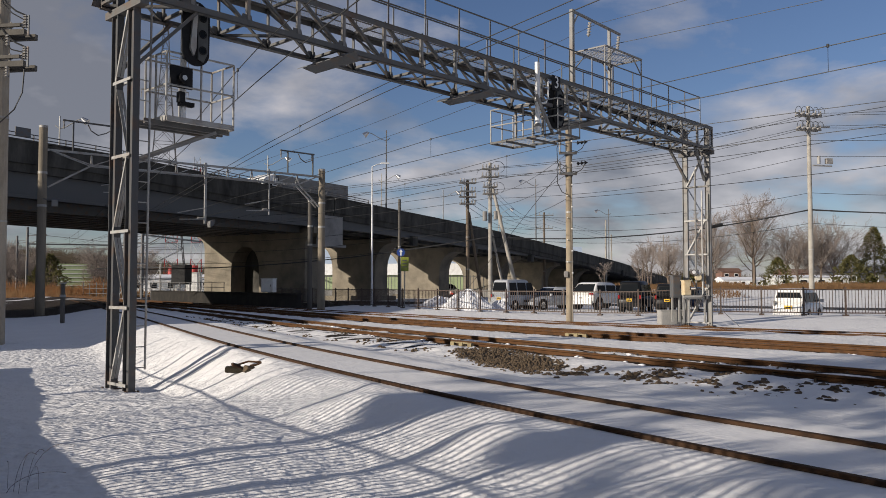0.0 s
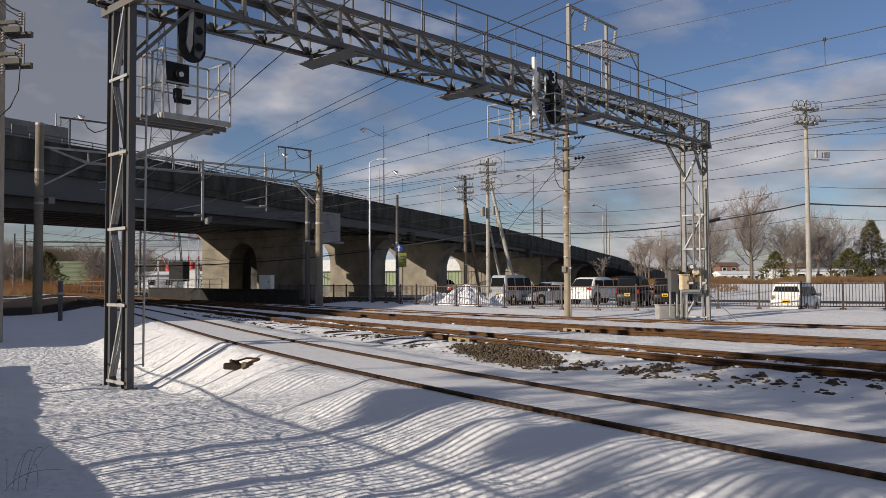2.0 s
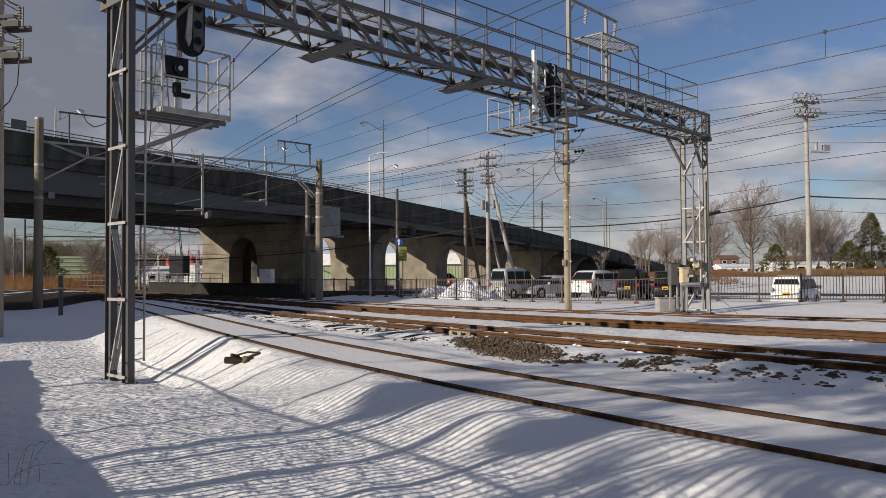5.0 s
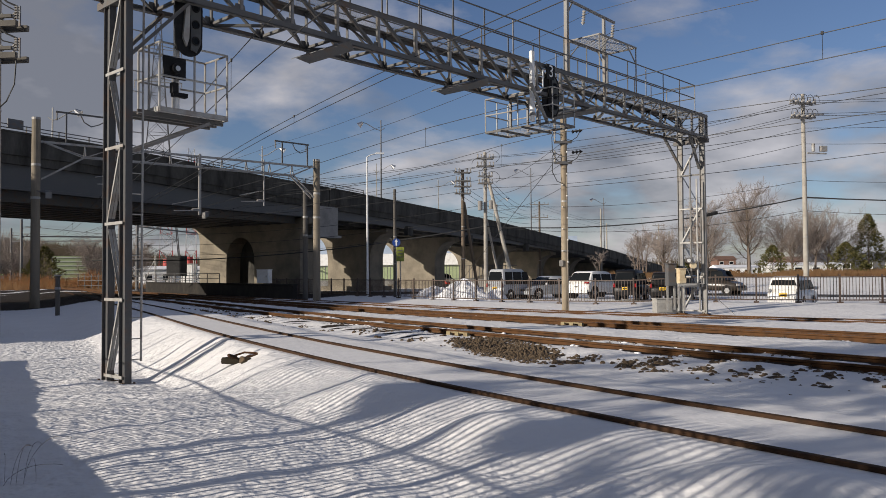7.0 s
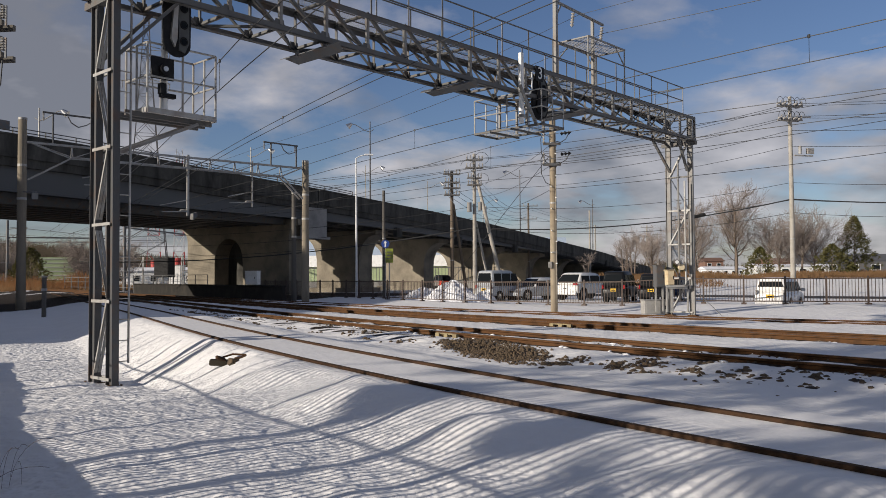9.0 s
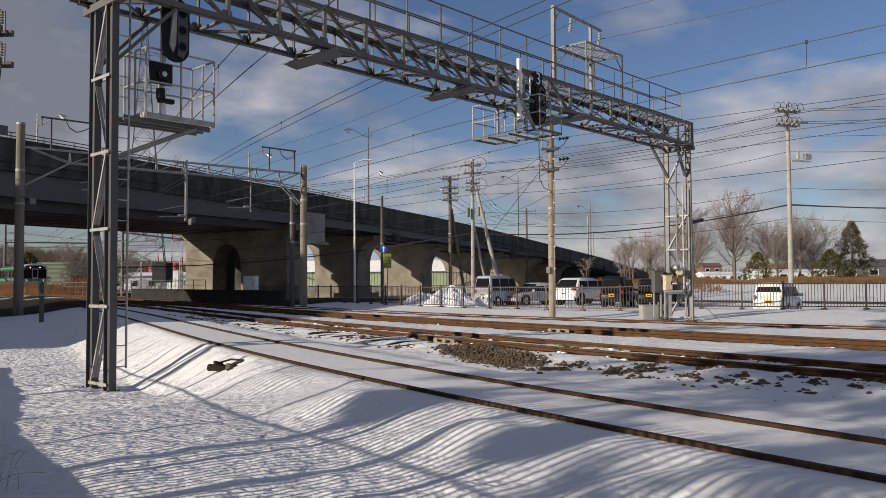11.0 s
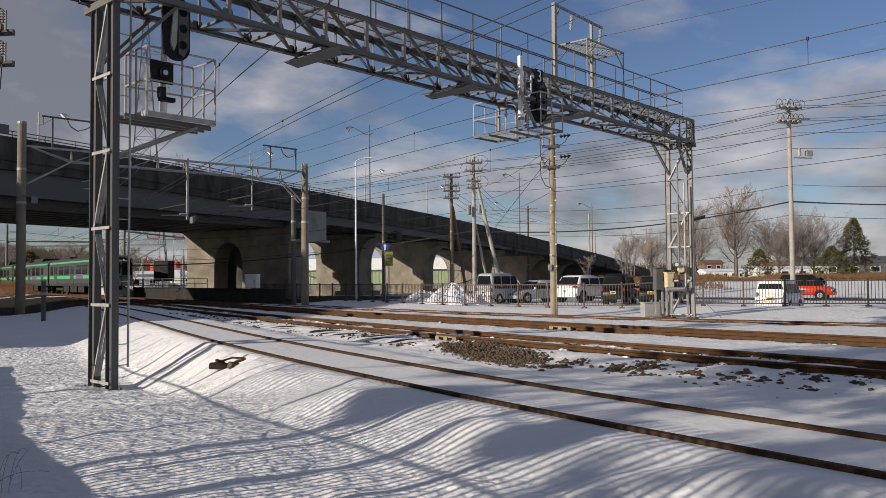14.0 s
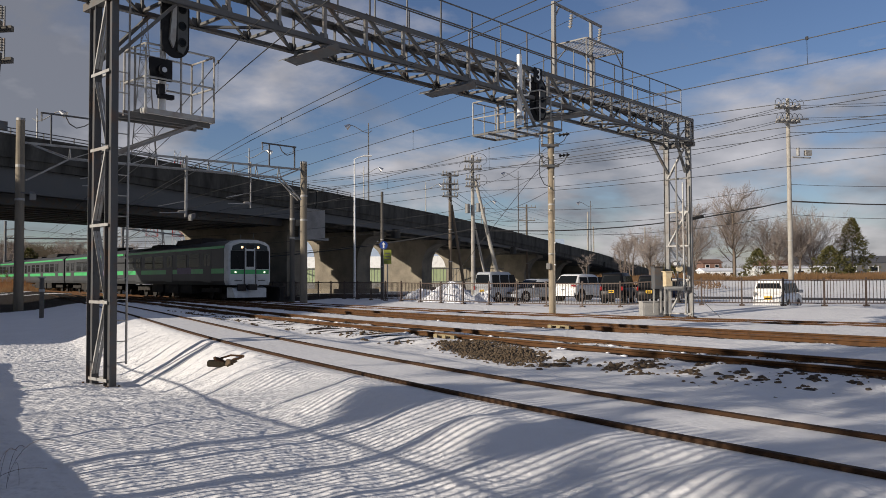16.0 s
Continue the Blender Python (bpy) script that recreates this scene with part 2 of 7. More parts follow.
PALEWALL = material("pale_wall", (0.55, 0.55, 0.52), 0.7, second=(0.42, 0.42, 0.40), scale=0.5)
BROWNWALL = material("brown_siding", (0.20, 0.12, 0.09), 0.8, second=(0.15, 0.09, 0.07), scale=0.8)
GREENWALL = material("pale_green_panel", (0.30, 0.36, 0.20), 0.7, second=(0.22, 0.27, 0.15), scale=0.7)
BLUEWALL = material("pale_blue_wall", (0.42, 0.50, 0.60), 0.7, second=(0.36, 0.43, 0.52), scale=0.5)
MISTGLASS = material("frosted_panel", (0.5, 0.53, 0.56), 0.5, second=(0.4, 0.43, 0.46), scale=3, fine=0.05)
PORCELAIN = material("porcelain", (0.38, 0.36, 0.33), 0.25, fine=0.03)
HEADLIGHT = glow("headlight", (1.0, 0.93, 0.75), 1.6)
ORANGELIGHT = glow("warm_headlight", (1.0, 0.60, 0.28), 2.6)
PURPLE = material("lilac_panel", (0.12, 0.085, 0.17), 0.5, fine=0.05)
CABWHITE = material("cab_white", (0.52, 0.54, 0.53), 0.4, fine=0.04)


def ground_material():
    """Snow, with earth and ballast showing where the 'bare' attribute says so."""
    m = bpy.data.materials.new("snow_and_ballast")
    m.use_nodes = True
    nt = m.node_tree
    L = nt.links.new
    b = nt.nodes["Principled BSDF"]
    tc = nt.nodes.new("ShaderNodeTexCoord")
    at = nt.nodes.new("ShaderNodeAttribute"); at.attribute_name = "bare"

    def noise_tex(scale, detail=5.0):
        n = nt.nodes.new("ShaderNodeTexNoise")
        n.inputs["Scale"].default_value = scale
        n.inputs["Detail"].default_value = detail
        L(tc.outputs["Object"], n.inputs["Vector"])
        return n.outputs["Fac"]
    ed = noise_tex(5.0, 8.0)
    ad = nt.nodes.new("ShaderNodeMath"); ad.operation = 'ADD'
    L(at.outputs["Fac"], ad.inputs[0]); L(ed, ad.inputs[1])
    mk = nt.nodes.new("ShaderNodeMapRange")
    mk.inputs["From Min"].default_value, mk.inputs["From Max"].default_value = 0.92, 1.06
    L(ad.outputs[0], mk.inputs["Value"])
    snow = nt.nodes.new("ShaderNodeMix"); snow.data_type = 'RGBA'
    snow.inputs["A"].default_value = (0.84, 0.83, 0.82, 1)
    snow.inputs["B"].default_value = (0.74, 0.73, 0.725, 1)
    L(noise_tex(1.3), snow.inputs["Factor"])
    vo = nt.nodes.new("ShaderNodeTexVoronoi"); vo.inputs["Scale"].default_value = 18.0
    L(tc.outputs["Object"], vo.inputs["Vector"])
    dirt = nt.nodes.new("ShaderNodeMix"); dirt.data_type = 'RGBA'
    dirt.inputs["A"].default_value = (0.026, 0.019, 0.014, 1)
    dirt.inputs["B"].default_value = (0.046, 0.035, 0.027, 1)
    L(vo.outputs["Color"], dirt.inputs["Factor"])
    mix = nt.nodes.new("ShaderNodeMix"); mix.data_type = 'RGBA'
    L(mk.outputs["Result"], mix.inputs["Factor"])
    L(snow.outputs["Result"], mix.inputs["A"]); L(dirt.outputs["Result"], mix.inputs["B"])
    L(mix.outputs["Result"], b.inputs["Base Color"])
    b.inputs["Roughness"].default_value = 0.75
    b.inputs["Specular IOR Level"].default_value = 0.15
    # relief: crusted lumps, wind grain, stones where bare
    n1, n2 = noise_tex(6.5, 2.0), noise_tex(24.0, 2.0)
    cr = nt.nodes.new("ShaderNodeAttribute"); cr.attribute_name = "crust"
    sc = nt.nodes.new("ShaderNodeMath"); sc.operation = 'MULTIPLY_ADD'; sc.inputs[1].default_value = 1.6; sc.inputs[2].default_value = 0.3
    L(cr.outputs["Fac"], sc.inputs[0])
    rough_n = nt.nodes.new("ShaderNodeMath"); rough_n.operation = 'MULTIPLY'
    L(n1, rough_n.inputs[0]); L(sc.outputs[0], rough_n.inputs[1])
    m1 = nt.nodes.new("ShaderNodeMath"); m1.operation = 'MULTIPLY_ADD'; m1.inputs[1].default_value = 0.08
    L(n2, m1.inputs[0]); L(rough_n.outputs[0], m1.inputs[2])
    m2 = nt.nodes.new("ShaderNodeMath"); m2.operation = 'MULTIPLY'
    L(vo.outputs["Distance"], m2.inputs[0]); L(mk.outputs["Result"], m2.inputs[1])
    m3 = nt.nodes.new("ShaderNodeMath"); m3.operation = 'SUBTRACT'
    L(m1.outputs[0], m3.inputs[0]); L(m2.outputs[0], m3.inputs[1])
    bp = nt.nodes.new("ShaderNodeBump")
    bp.inputs["Strength"].default_value = 0.7
    bp.inputs["Distance"].default_value = 0.05
    L(m3.outputs[0], bp.inputs["Height"])
    L(bp.outputs[0], b.inputs["Normal"])
    return m


GROUNDMAT = ground_material()


# ---- building helpers ----
class Shape:
    """Collects solids for one mesh."""
    def __init__(self):
        self.v, self.f = [], []

    def add(self, verts, faces):
        k = len(self.v)
        self.v += [tuple(p) for p in verts]
        self.f += [tuple(i + k for i in fc) for fc in faces]
        return self

    def box(self, c, s, m=None):
        x, y, z = s[0] / 2, s[1] / 2, s[2] / 2
        vs = [Vector((a * x, b * y, d * z)) for a in (-1, 1) for b in (-1, 1) for d in (-1, 1)]
        vs = [(m @ p if m else p) + Vector(c) for p in vs]
        return self.add(vs, [(0, 1, 3, 2), (4, 6, 7, 5), (0, 4, 5, 1), (2, 3, 7, 6), (0, 2, 6, 4), (1, 5, 7, 3)])

    def bar(self, p, q, w, h=None, up=(0, 0, 1)):
        """A square bar from p to q, w wide and h high."""
        p, q = Vector(p), Vector(q)
        h = h or w
        d = (q - p).normalized()
        u = Vector(up)
        if abs(d.dot(u)) > 0.98:
            u = Vector((1, 0, 0))
        s = d.cross(u).normalized() * (w / 2)
        t = s.cross(d).normalized() * (h / 2)
        vs = [p - s - t, p + s - t, p + s + t, p - s + t, q - s - t, q + s - t, q + s + t, q - s + t]
        return self.add(vs, [(3, 2, 1, 0), (4, 5, 6, 7), (0, 1, 5, 4), (1, 2, 6, 5), (2, 3, 7, 6), (3, 0, 4, 7)])

    def angle(self, p, q, w, a, b, t=0.012):
        """An angle iron: two legs along unit ways a and b."""
        a, b = Vector(a), Vector(b)
        p, q = Vector(p), Vector(q)
        for u, o in ((a, b), (b, a)):
            vs = []
            for e in (p, q):
                vs += [e, e + u * w, e + u * w + o * t, e + o * t]
            self.add(vs, [(3, 2, 1, 0), (4, 5, 6, 7), (0, 1, 5, 4), (1, 2, 6, 5), (2, 3, 7, 6), (3, 0, 4, 7)])
        return self

    def rod(self, p, q, r, n=8, r2=None, caps=True):
        p, q = Vector(p), Vector(q)
        r2 = r if r2 is None else r2
        d = (q - p).normalized()
        u = Vector((0, 0, 1)) if abs(d.z) < 0.9 else Vector((1, 0, 0))
        s = d.cross(u).normalized()
        t = s.cross(d)
        vs = []
        for e, rr in ((p, r), (q, r2)):
            for i in range(n):
                g = 2 * math.pi * i / n
                vs.append(e + s * (math.cos(g) * rr) + t * (math.sin(g) * rr))
        fs = [(i, (i + 1) % n, n + (i + 1) % n, n + i) for i in range(n)]
        if caps:
            fs += [tuple(range(n - 1, -1, -1)), tuple(range(n, 2 * n))]
        return self.add(vs, fs)

    def path(self, pts, r, n=6, caps=True):
        """One bent round bar through the points."""
        pts = [Vector(p) for p in pts]
        rings = []
        for i, p in enumerate(pts):
            d = (pts[min(i + 1, len(pts) - 1)] - pts[max(i - 1, 0)]).normalized()
            u = Vector((0, 0, 1)) if abs(d.z) < 0.9 else Vector((0.3, 1, 0))
            s = d.cross(u).normalized()
            t = s.cross(d)
            rings.append([p + s * (math.cos(2 * math.pi * k / n) * r) + t * (math.sin(2 * math.pi * k / n) * r) for k in range(n)])
        return self.loft(rings, caps=caps)

    def prism(self, poly, lift, base=(0, 0, 0)):
        """A flat polygon pushed along lift."""
        n = len(poly)
        a = [Vector(p) + Vector(base) for p in poly]
        b = [p + Vector(lift) for p in a]
        return self.add(a + b, [tuple(range(n - 1, -1, -1)), tuple(range(n, 2 * n))] + [(i, (i + 1) % n, n + (i + 1) % n, n + i) for i in range(n)])

    def loft(self, rings, closed=True, caps=True):
        """Rings of equal count joined one to the next."""
        n = len(rings[0])
        fs = []
        for k in range(len(rings) - 1):
            for i in range(n if closed else n - 1):
                j = (i + 1) % n
                fs.append((k * n + i, k * n + j, (k + 1) * n + j, (k + 1) * n + i))
        if caps and closed:
            fs += [tuple(range(n - 1, -1, -1)), tuple(range((len(rings) - 1) * n, len(rings) * n))]
        return self.add([p for r in rings for p in r], fs)

    def mesh(self, name, mat, smooth=False, fix=True):
        me = bpy.data.meshes.new(name)
        me.from_pydata(self.v, [], self.f)
        if fix and len(self.f) < 60000:
            bm = bmesh.new()
            bm.from_mesh(me)
            bmesh.ops.recalc_face_normals(bm, faces=bm.faces)
            bm.to_mesh(me)
            bm.free()
        for m in (mat if isinstance(mat, (list, tuple)) else [mat]):
            me.materials.append(m)
        if smooth:
            for p in me.polygons:
                p.use_smooth = True
        return me


def part(name, shape, mat, parent=None, label="", smooth=False, at=None):
    """Links a shape (or a mesh) as one object under a thing."""
    me = shape if isinstance(shape, bpy.types.Mesh) else shape.mesh(name, mat, smooth)
    ob = new(name, me)
    if parent:
        ob.parent = parent
    if at is not None:
        ob.matrix_basis = at
    if label:
        tagged(ob, label)
    return ob


def thing(name, m, label, category, group="", kind=""):
    """An empty at a thing's base, to carry its parts."""
    ob = new(name)
    ob.empty_display_size = 0.2
    ob.matrix_basis = m
    return tagged(ob, label, category, group, kind)


def bevel(ob, w=0.02, seg=2):
    b = ob.modifiers.new("bevel", 'BEVEL')
    b.width, b.segments, b.limit_method = w, seg, 'ANGLE'
    return ob


def insulator(p, q, r=0.06, n=6):
    """A string of porcelain sheds from p to q."""
    p, q = Vector(p), Vector(q)
    sh = Shape().rod(p, q, r * 0.35, 6)
    for i in range(n):
        a = p.lerp(q, (i + 0.2) / n)
        b = p.lerp(q, (i + 0.7) / n)
        sh.rod(a, b, r, 10, r * 0.55)
    return sh

# ---- plan: the four tracks, as x over y ----
GAUGE = 1.067
TRACKS = {
    1: ((7.25707, -0.87321, 0.01589, -0.00023), 5.0, 30.0, 0.42),
    2: ((14.7454, -0.88178, 0.00499, 0.0), 10.0, 30.0, 0.40),
    3: ((25.23787, -1.1575, 0.00788, 0.0), 16.5, 32.0, 0.33),
    4: ((52.7911, -2.25209, 0.02093, 0.0), 23.0, 36.0, 0.20),
}


def track_x(k, y):
    """The middle of track k at y, and its slope dx/dy."""
    c, lo, hi, _ = TRACKS[k]
    u = np.clip(y, lo, hi)
    s = c[1] + 2 * c[2] * u + 3 * c[3] * u * u
    return c[0] + c[1] * u + c[2] * u * u + c[3] * u ** 3 + s * (y - u), s


def off_track(k, x, y):
    """Distance across track k, positive on the far side."""
    c, s = track_x(k, y)
    return (x - c) / np.sqrt(1 + s * s)


def fields(x, y, seed, size):
    """Smooth random lumps, about size metres wide."""
    rs = np.random.RandomState(seed)
    z = np.zeros_like(x)
    for i in range(14):
        a = rs.uniform(0, 2 * math.pi)
        k = 2 * math.pi / (size * rs.uniform(0.6, 2.2))
        z += np.sin(k * (x * math.cos(a) + y * math.sin(a)) + rs.uniform(0, 6.28)) * rs.uniform(0.4, 1)
    return z / 6.0


def step(t, a, b):
    u = np.clip((t - a) / (b - a), 0, 1)
    return u * u * (3 - 2 * u)


def rise(t, a, b, even):
    """A bank: an even slope, more or less softened at its foot and top."""
    u = np.clip((t - a) / (b - a), 0, 1)
    return even * u + (1 - even) * u * u * (3 - 2 * u)


# plan of the picket fence between the tracks and the car park
FENCE_PTS = [(-14.5, 68.0), (-5.65, 55.8), (-1.52, 49.2), (2.04, 44.0), (5.95, 39.6), (9.13, 37.6), (12.5, 36.2), (15.7, 35.0), (19.0, 34.3), (30.0, 32.0)]


def past_fence(x, y):
    """Distance beyond the fence line, negative on the side of the tracks."""
    fx, fy = [p[0] for p in FENCE_PTS], [p[1] for p in FENCE_PTS]
    return (y - np.interp(x, fx, fy)) * np.interp(x, [-2.0, 6.0, 10.0], [0.6, 0.75, 0.93])


def field_rise(x, y):
    """The field beyond the side road climbs gently."""
    w = 0.6 * (np.asarray(x, float) - 22) + 0.8 * (np.asarray(y, float) - 57)
    return 1.15 * step(w, 3.5, 26.0) * step(np.asarray(x, float), 8.0, 20.0)


def ground_z(x, y):
    x, y = np.asarray(x, float), np.asarray(y, float)
    near = np.interp(y, [1.0, 5.0, 7.5, 9.4, 11.8, 14.7, 18.0], [0.22, 0.14, 0.07, 0.02, -0.08, -0.36, -0.37]) + 0.03 * np.clip(off_track(1, x, y) + 2.1, -4.0, 0.0) * (1 - step(y, 12.0, 14.5))
    near = near + 0.42 * step(y, 18.0, 32.0)
    near = near + 0.13 * np.exp(-((x + 6.35) / 0.45) ** 2 - ((y - 14.35) / 0.5) ** 2)
    near = near + 0.05 * fields(x, y, 9, 0.55) * np.exp(-((x + 4.9) / 1.3) ** 2 - ((y - 15.6) / 1.5) ** 2)
    near = near + 0.04 * fields(x, y, 3, 3.5) + 0.012 * fields(x, y, 8, 0.7)
    d1, d2, d3, d4 = (off_track(k, x, y) for k in (1, 2, 3, 4))
    wav = 0.10 * fields(x, y, 5, 2.6)
    z = near + (0.382 - near) * rise(d1, np.interp(y, [5.0, 7.0, 8.6, 11.0, 14.0, 18.0, 26.0], [-2.5, -2.2, -2.1, -2.05, -1.95, -2.3, -2.8]) + wav, -0.72, 0.45 + 0.4 * step(y, 11.5, 14.0))
    # drifted lobes along the crest, steep on the side towards the rail
    lobe = np.clip(np.cos(2 * math.pi * (y - 8.95) / 2.02), 0, 1) ** 0.8 * (1 - step(y, 11.6, 12.4))
    lobe = lobe * np.exp(-((d1 + 1.2) / np.where(d1 < -1.2, 0.45, 0.3)) ** 2)
    z = z + 0.10 * lobe
    z = z + 0.05 * fields(x, y, 6, 1.5) * step(d1, -1.9, -1.2) * (1 - step(d1, -0.95, -0.7))
    z = z + (0.24 - z) * step(d1, 1.1, 2.2)
    z = z + (0.31 - z) * step(d2, -1.9, -1.1)
    z = z + (0.22 - z) * step(d3, -1.9, -1.2)
    z = z + (0.15 - z) * step(d4, -2.2, -1.2)
    z = z + (0.03 - z) * step(d4, 1.2, 2.2)
    z = z + 0.02 * fields(x, y, 12, 1.3) * step(np.abs(d1), 0.7, 1.2)
    # the verge climbs from the last track to the fence, and drops to the car park behind it
    df = past_fence(x, y)
    foot = 0.09 + 0.14 * step(x, 8.0, 12.5)
    up = np.clip((d4 - 1.9) / np.maximum(d4 - 1.9 - np.minimum(df + 0.25, 0.0), 0.3), 0, 1)
    verge = -0.2 + (foot + 0.2) * up ** 0.95
    z = z + (verge - z) * step(d4, 1.2, 2.1) * step(x, -22, -15) * (1 - step(x, 28, 36))
    z = z + (-0.05 - z) * step(df, 0.7, 1.8) * step(d4, 1.2, 2.2)
    z = z + (0.012 * fields(x, y, 15, 0.34) + 0.02 * fields(x, y, 16, 0.9) * step(y, 10.0, 14.0)) * (1 - step(d1, -2.0, -1.2)) * (1 - step(y, 22, 28))
    z = z + (0.022 + 0.03 * step(y, 14.0, 18.0) * (1 - step(d2, -1.3, -0.9))) * fields(x, y, 17, 0.8) * step(d1, 1.1, 1.8) * (1 - step(y, 45, 60))
    far = step(y, 70, 120)
    return z * (1 - far) + (-0.05) * far + field_rise(x, y)


# where ballast shows through the snow bank: x, y, size, stones
CLUSTERS = ((1.95, 12.3, 0.22, 70), (2.3, 12.6, 0.18, 45), (2.75, 11.7, 0.14, 50), (2.85, 12.0, 0.12, 30), (3.2, 11.7, 0.16, 50), (3.35, 12.1, 0.15, 35), (3.0, 10.9, 0.1, 22), (3.6, 11.1, 0.13, 30), (3.95, 11.5, 0.1, 14), (3.98, 10.55, 0.11, 18), (4.25, 10.25, 0.1, 18), (4.2, 10.7, 0.09, 12), (4.7, 10.4, 0.09, 12), (4.8, 9.95, 0.09, 12), (4.55, 9.5, 0.08, 6), (5.2, 9.7, 0.1, 10), (5.5, 9.2, 0.12, 7))


def spread(lo, hi, marks):
    """Coordinates that are dense where marks say so."""
    out, v = [], lo
    while v < hi:
        out.append(v)
        for a, b, s in marks:
            if a <= v < b:
                v += s
                break
    out.append(hi)
    return out


def build_ground():
    xs = spread(-2500, 2500, [(-2500, -400, 300), (-400, -70, 15), (-70, -16, 1.2), (-16, -7, 0.22), (-7, 6, 0.075), (6, 24, 0.22), (24, 70, 1.2), (70, 400, 15), (400, 2501, 300)])
    ys = spread(-300, 4500, [(-300, -20, 40), (-20, 3, 1.0), (3, 16, 0.075), (16, 30, 0.16), (30, 60, 0.4), (60, 160, 4), (160, 600, 40), (600, 4501, 400)])
    X, Y = np.meshgrid(np.array(xs), np.array(ys))
    Z = ground_z(X, Y)
    nx, ny = len(xs), len(ys)
    vs = np.stack([X.ravel(), Y.ravel(), Z.ravel()], 1)
    i = np.arange(ny - 1)[:, None] * nx + np.arange(nx - 1)[None, :]
    fs = np.stack([i, i + 1, i + nx + 1, i + nx], -1).reshape(-1, 4)
    me = bpy.data.meshes.new("ground")
    me.from_pydata(vs.tolist(), [], fs.tolist())
    me.materials.append(GROUNDMAT)
    # bare earth and ballast where the deck keeps the snow off, and where it has been dug away
    rel = np.stack([X - V0.x, Y - V0.y], -1)
    sa = rel[..., 0] * VD.x + rel[..., 1] * VD.y
    oa = rel[..., 0] * VN.x + rel[..., 1] * VN.y
    bare = step(oa + 1.2 * fields(X, Y, 21, 6.0), -9.0, -6.0) * (1 - step(oa, 15, 19)) * (1 - step(sa, 34, 42))
    # trampled brown ground with strips of snow in the yard behind the viaduct
    yard = step(oa, 14, 18) * (1 - step(oa, 120, 150)) * (1 - step(X, -28, -16)) * step(fields(X, Y, 22, 9.0) + 0.5 * fields(X, Y, 23, 2.5), -0.5, -0.1)
    bare = np.maximum(bare, yard)
    # unseen bare ground added west, boundary fence to viaduct, to cut bounced light
    bounce_cut = step(-X - 0.66 * Y, 4.0, 7.0) * step(Y, -40, -34) * (1 - step(oa, -9, -6)) * (1 - step(-X, 150, 190))
    bare = np.maximum(bare, bounce_cut)
    d1, d2, d3 = (off_track(k, X, Y) for k in (1, 2, 3))
    lump = fields(X, Y, 31, 1.1) + 0.6 * fields(X, Y, 32, 0.35)
    ua, ub = 0.42 * (X - 1.1) - 0.907 * (Y - 14.3), 0.907 * (X - 1.1) + 0.42 * (Y - 14.3)
    dig = np.exp(-(ua / 1.75) ** 4 - (ub / 0.55) ** 2) * (0.85 + 0.3 * lump)
    rails = np.zeros_like(X)
    for k, d in ((2, d2), (3, d3)):
        for side in (-1, 1):
            rails = np.maximum(rails, (1 - step(np.abs(d - side * 0.565), 0.10, 0.24)) * step(fields(X, Y, 40 + k, 1.6), -0.75, -0.2))
    between = (1 - step(np.abs(d2), 0.4, 0.6)) * step(fields(X, Y, 51, 0.5), 0.12, 0.5) * 0.9
    between = np.maximum(between, (1 - step(np.abs(d3), 0.9, 1.3)) * step(fields(X, Y, 53, 0.6), 0.25, 0.6) * 0.88)
    clods = np.zeros_like(X)
    for cx, cy, sp, _ in CLUSTERS:
        clods = np.maximum(clods, 1.1 * np.exp(-((X - cx) ** 2 + ((Y - cy) / 1.2) ** 2) / (0.9 * sp) ** 2))
    # melted gaps between the sleeper ends on the near side of the second track
    crib = 0.95 * step(np.sin(2 * math.pi * Y * 1.2 / 0.62), 0.15, 0.7) * step(d2, -1.75, -1.5) * (1 - step(d2, -1.0, -0.8)) * step(Y, 15.5, 17.0) * (1 - step(Y, 27.0, 32.0)) * step(fields(X, Y, 55, 1.4), -0.45, 0.1)
    bare = np.clip(np.maximum.reduce([bare, clods, crib, 1.2 * dig, rails, between]), 0, 1)
    att = me.attributes.new("bare", 'FLOAT', 'POINT')
    att.data.foreach_set("value", bare.ravel().astype(np.float32))
    crust = (1 - 0.65 * step(d1, -2.0, -1.2)) * (1 - step(d1, -0.7, -0.5)) * (1 - step(Y, 24, 30)) + 0.3 * step(d1, 1.0, 1.6) * (1 - step(Y, 60, 80))
    att = me.attributes.new("crust", 'FLOAT', 'POINT')
    att.data.foreach_set("value", crust.ravel().astype(np.float32))
    me.polygons.foreach_set("use_smooth", [True] * len(me.polygons))
    return tagged(new("ground", me), "wind-rippled snow over the railway ground", "snow", kind="structure")


build_ground()


def gz(x, y):
    return float(ground_z(x, y))


def rail_curve(k, off, y0, y1, dy, dz=0.0):
    pts = []
    y = y0
    while y <= y1:
        x, s = track_x(k, y)
        n = Vector((1, -s, 0)).normalized()
        pts.append((Vector((float(x), y, TRACKS[k][3] + dz)), n))
        y += dy
    return [(p + n * off, n) for p, n in pts]


RAIL_PROFILE = [(-0.062, -0.153), (0.062, -0.153), (0.062, -0.142), (0.014, -0.125), (0.010, -0.045), (0.033, -0.032), (0.033, -0.004), (0.026, 0.0), (-0.026, 0.0), (-0.033, -0.004), (-0.033, -0.032), (-0.010, -0.045), (-0.014, -0.125), (-0.062, -0.142)]


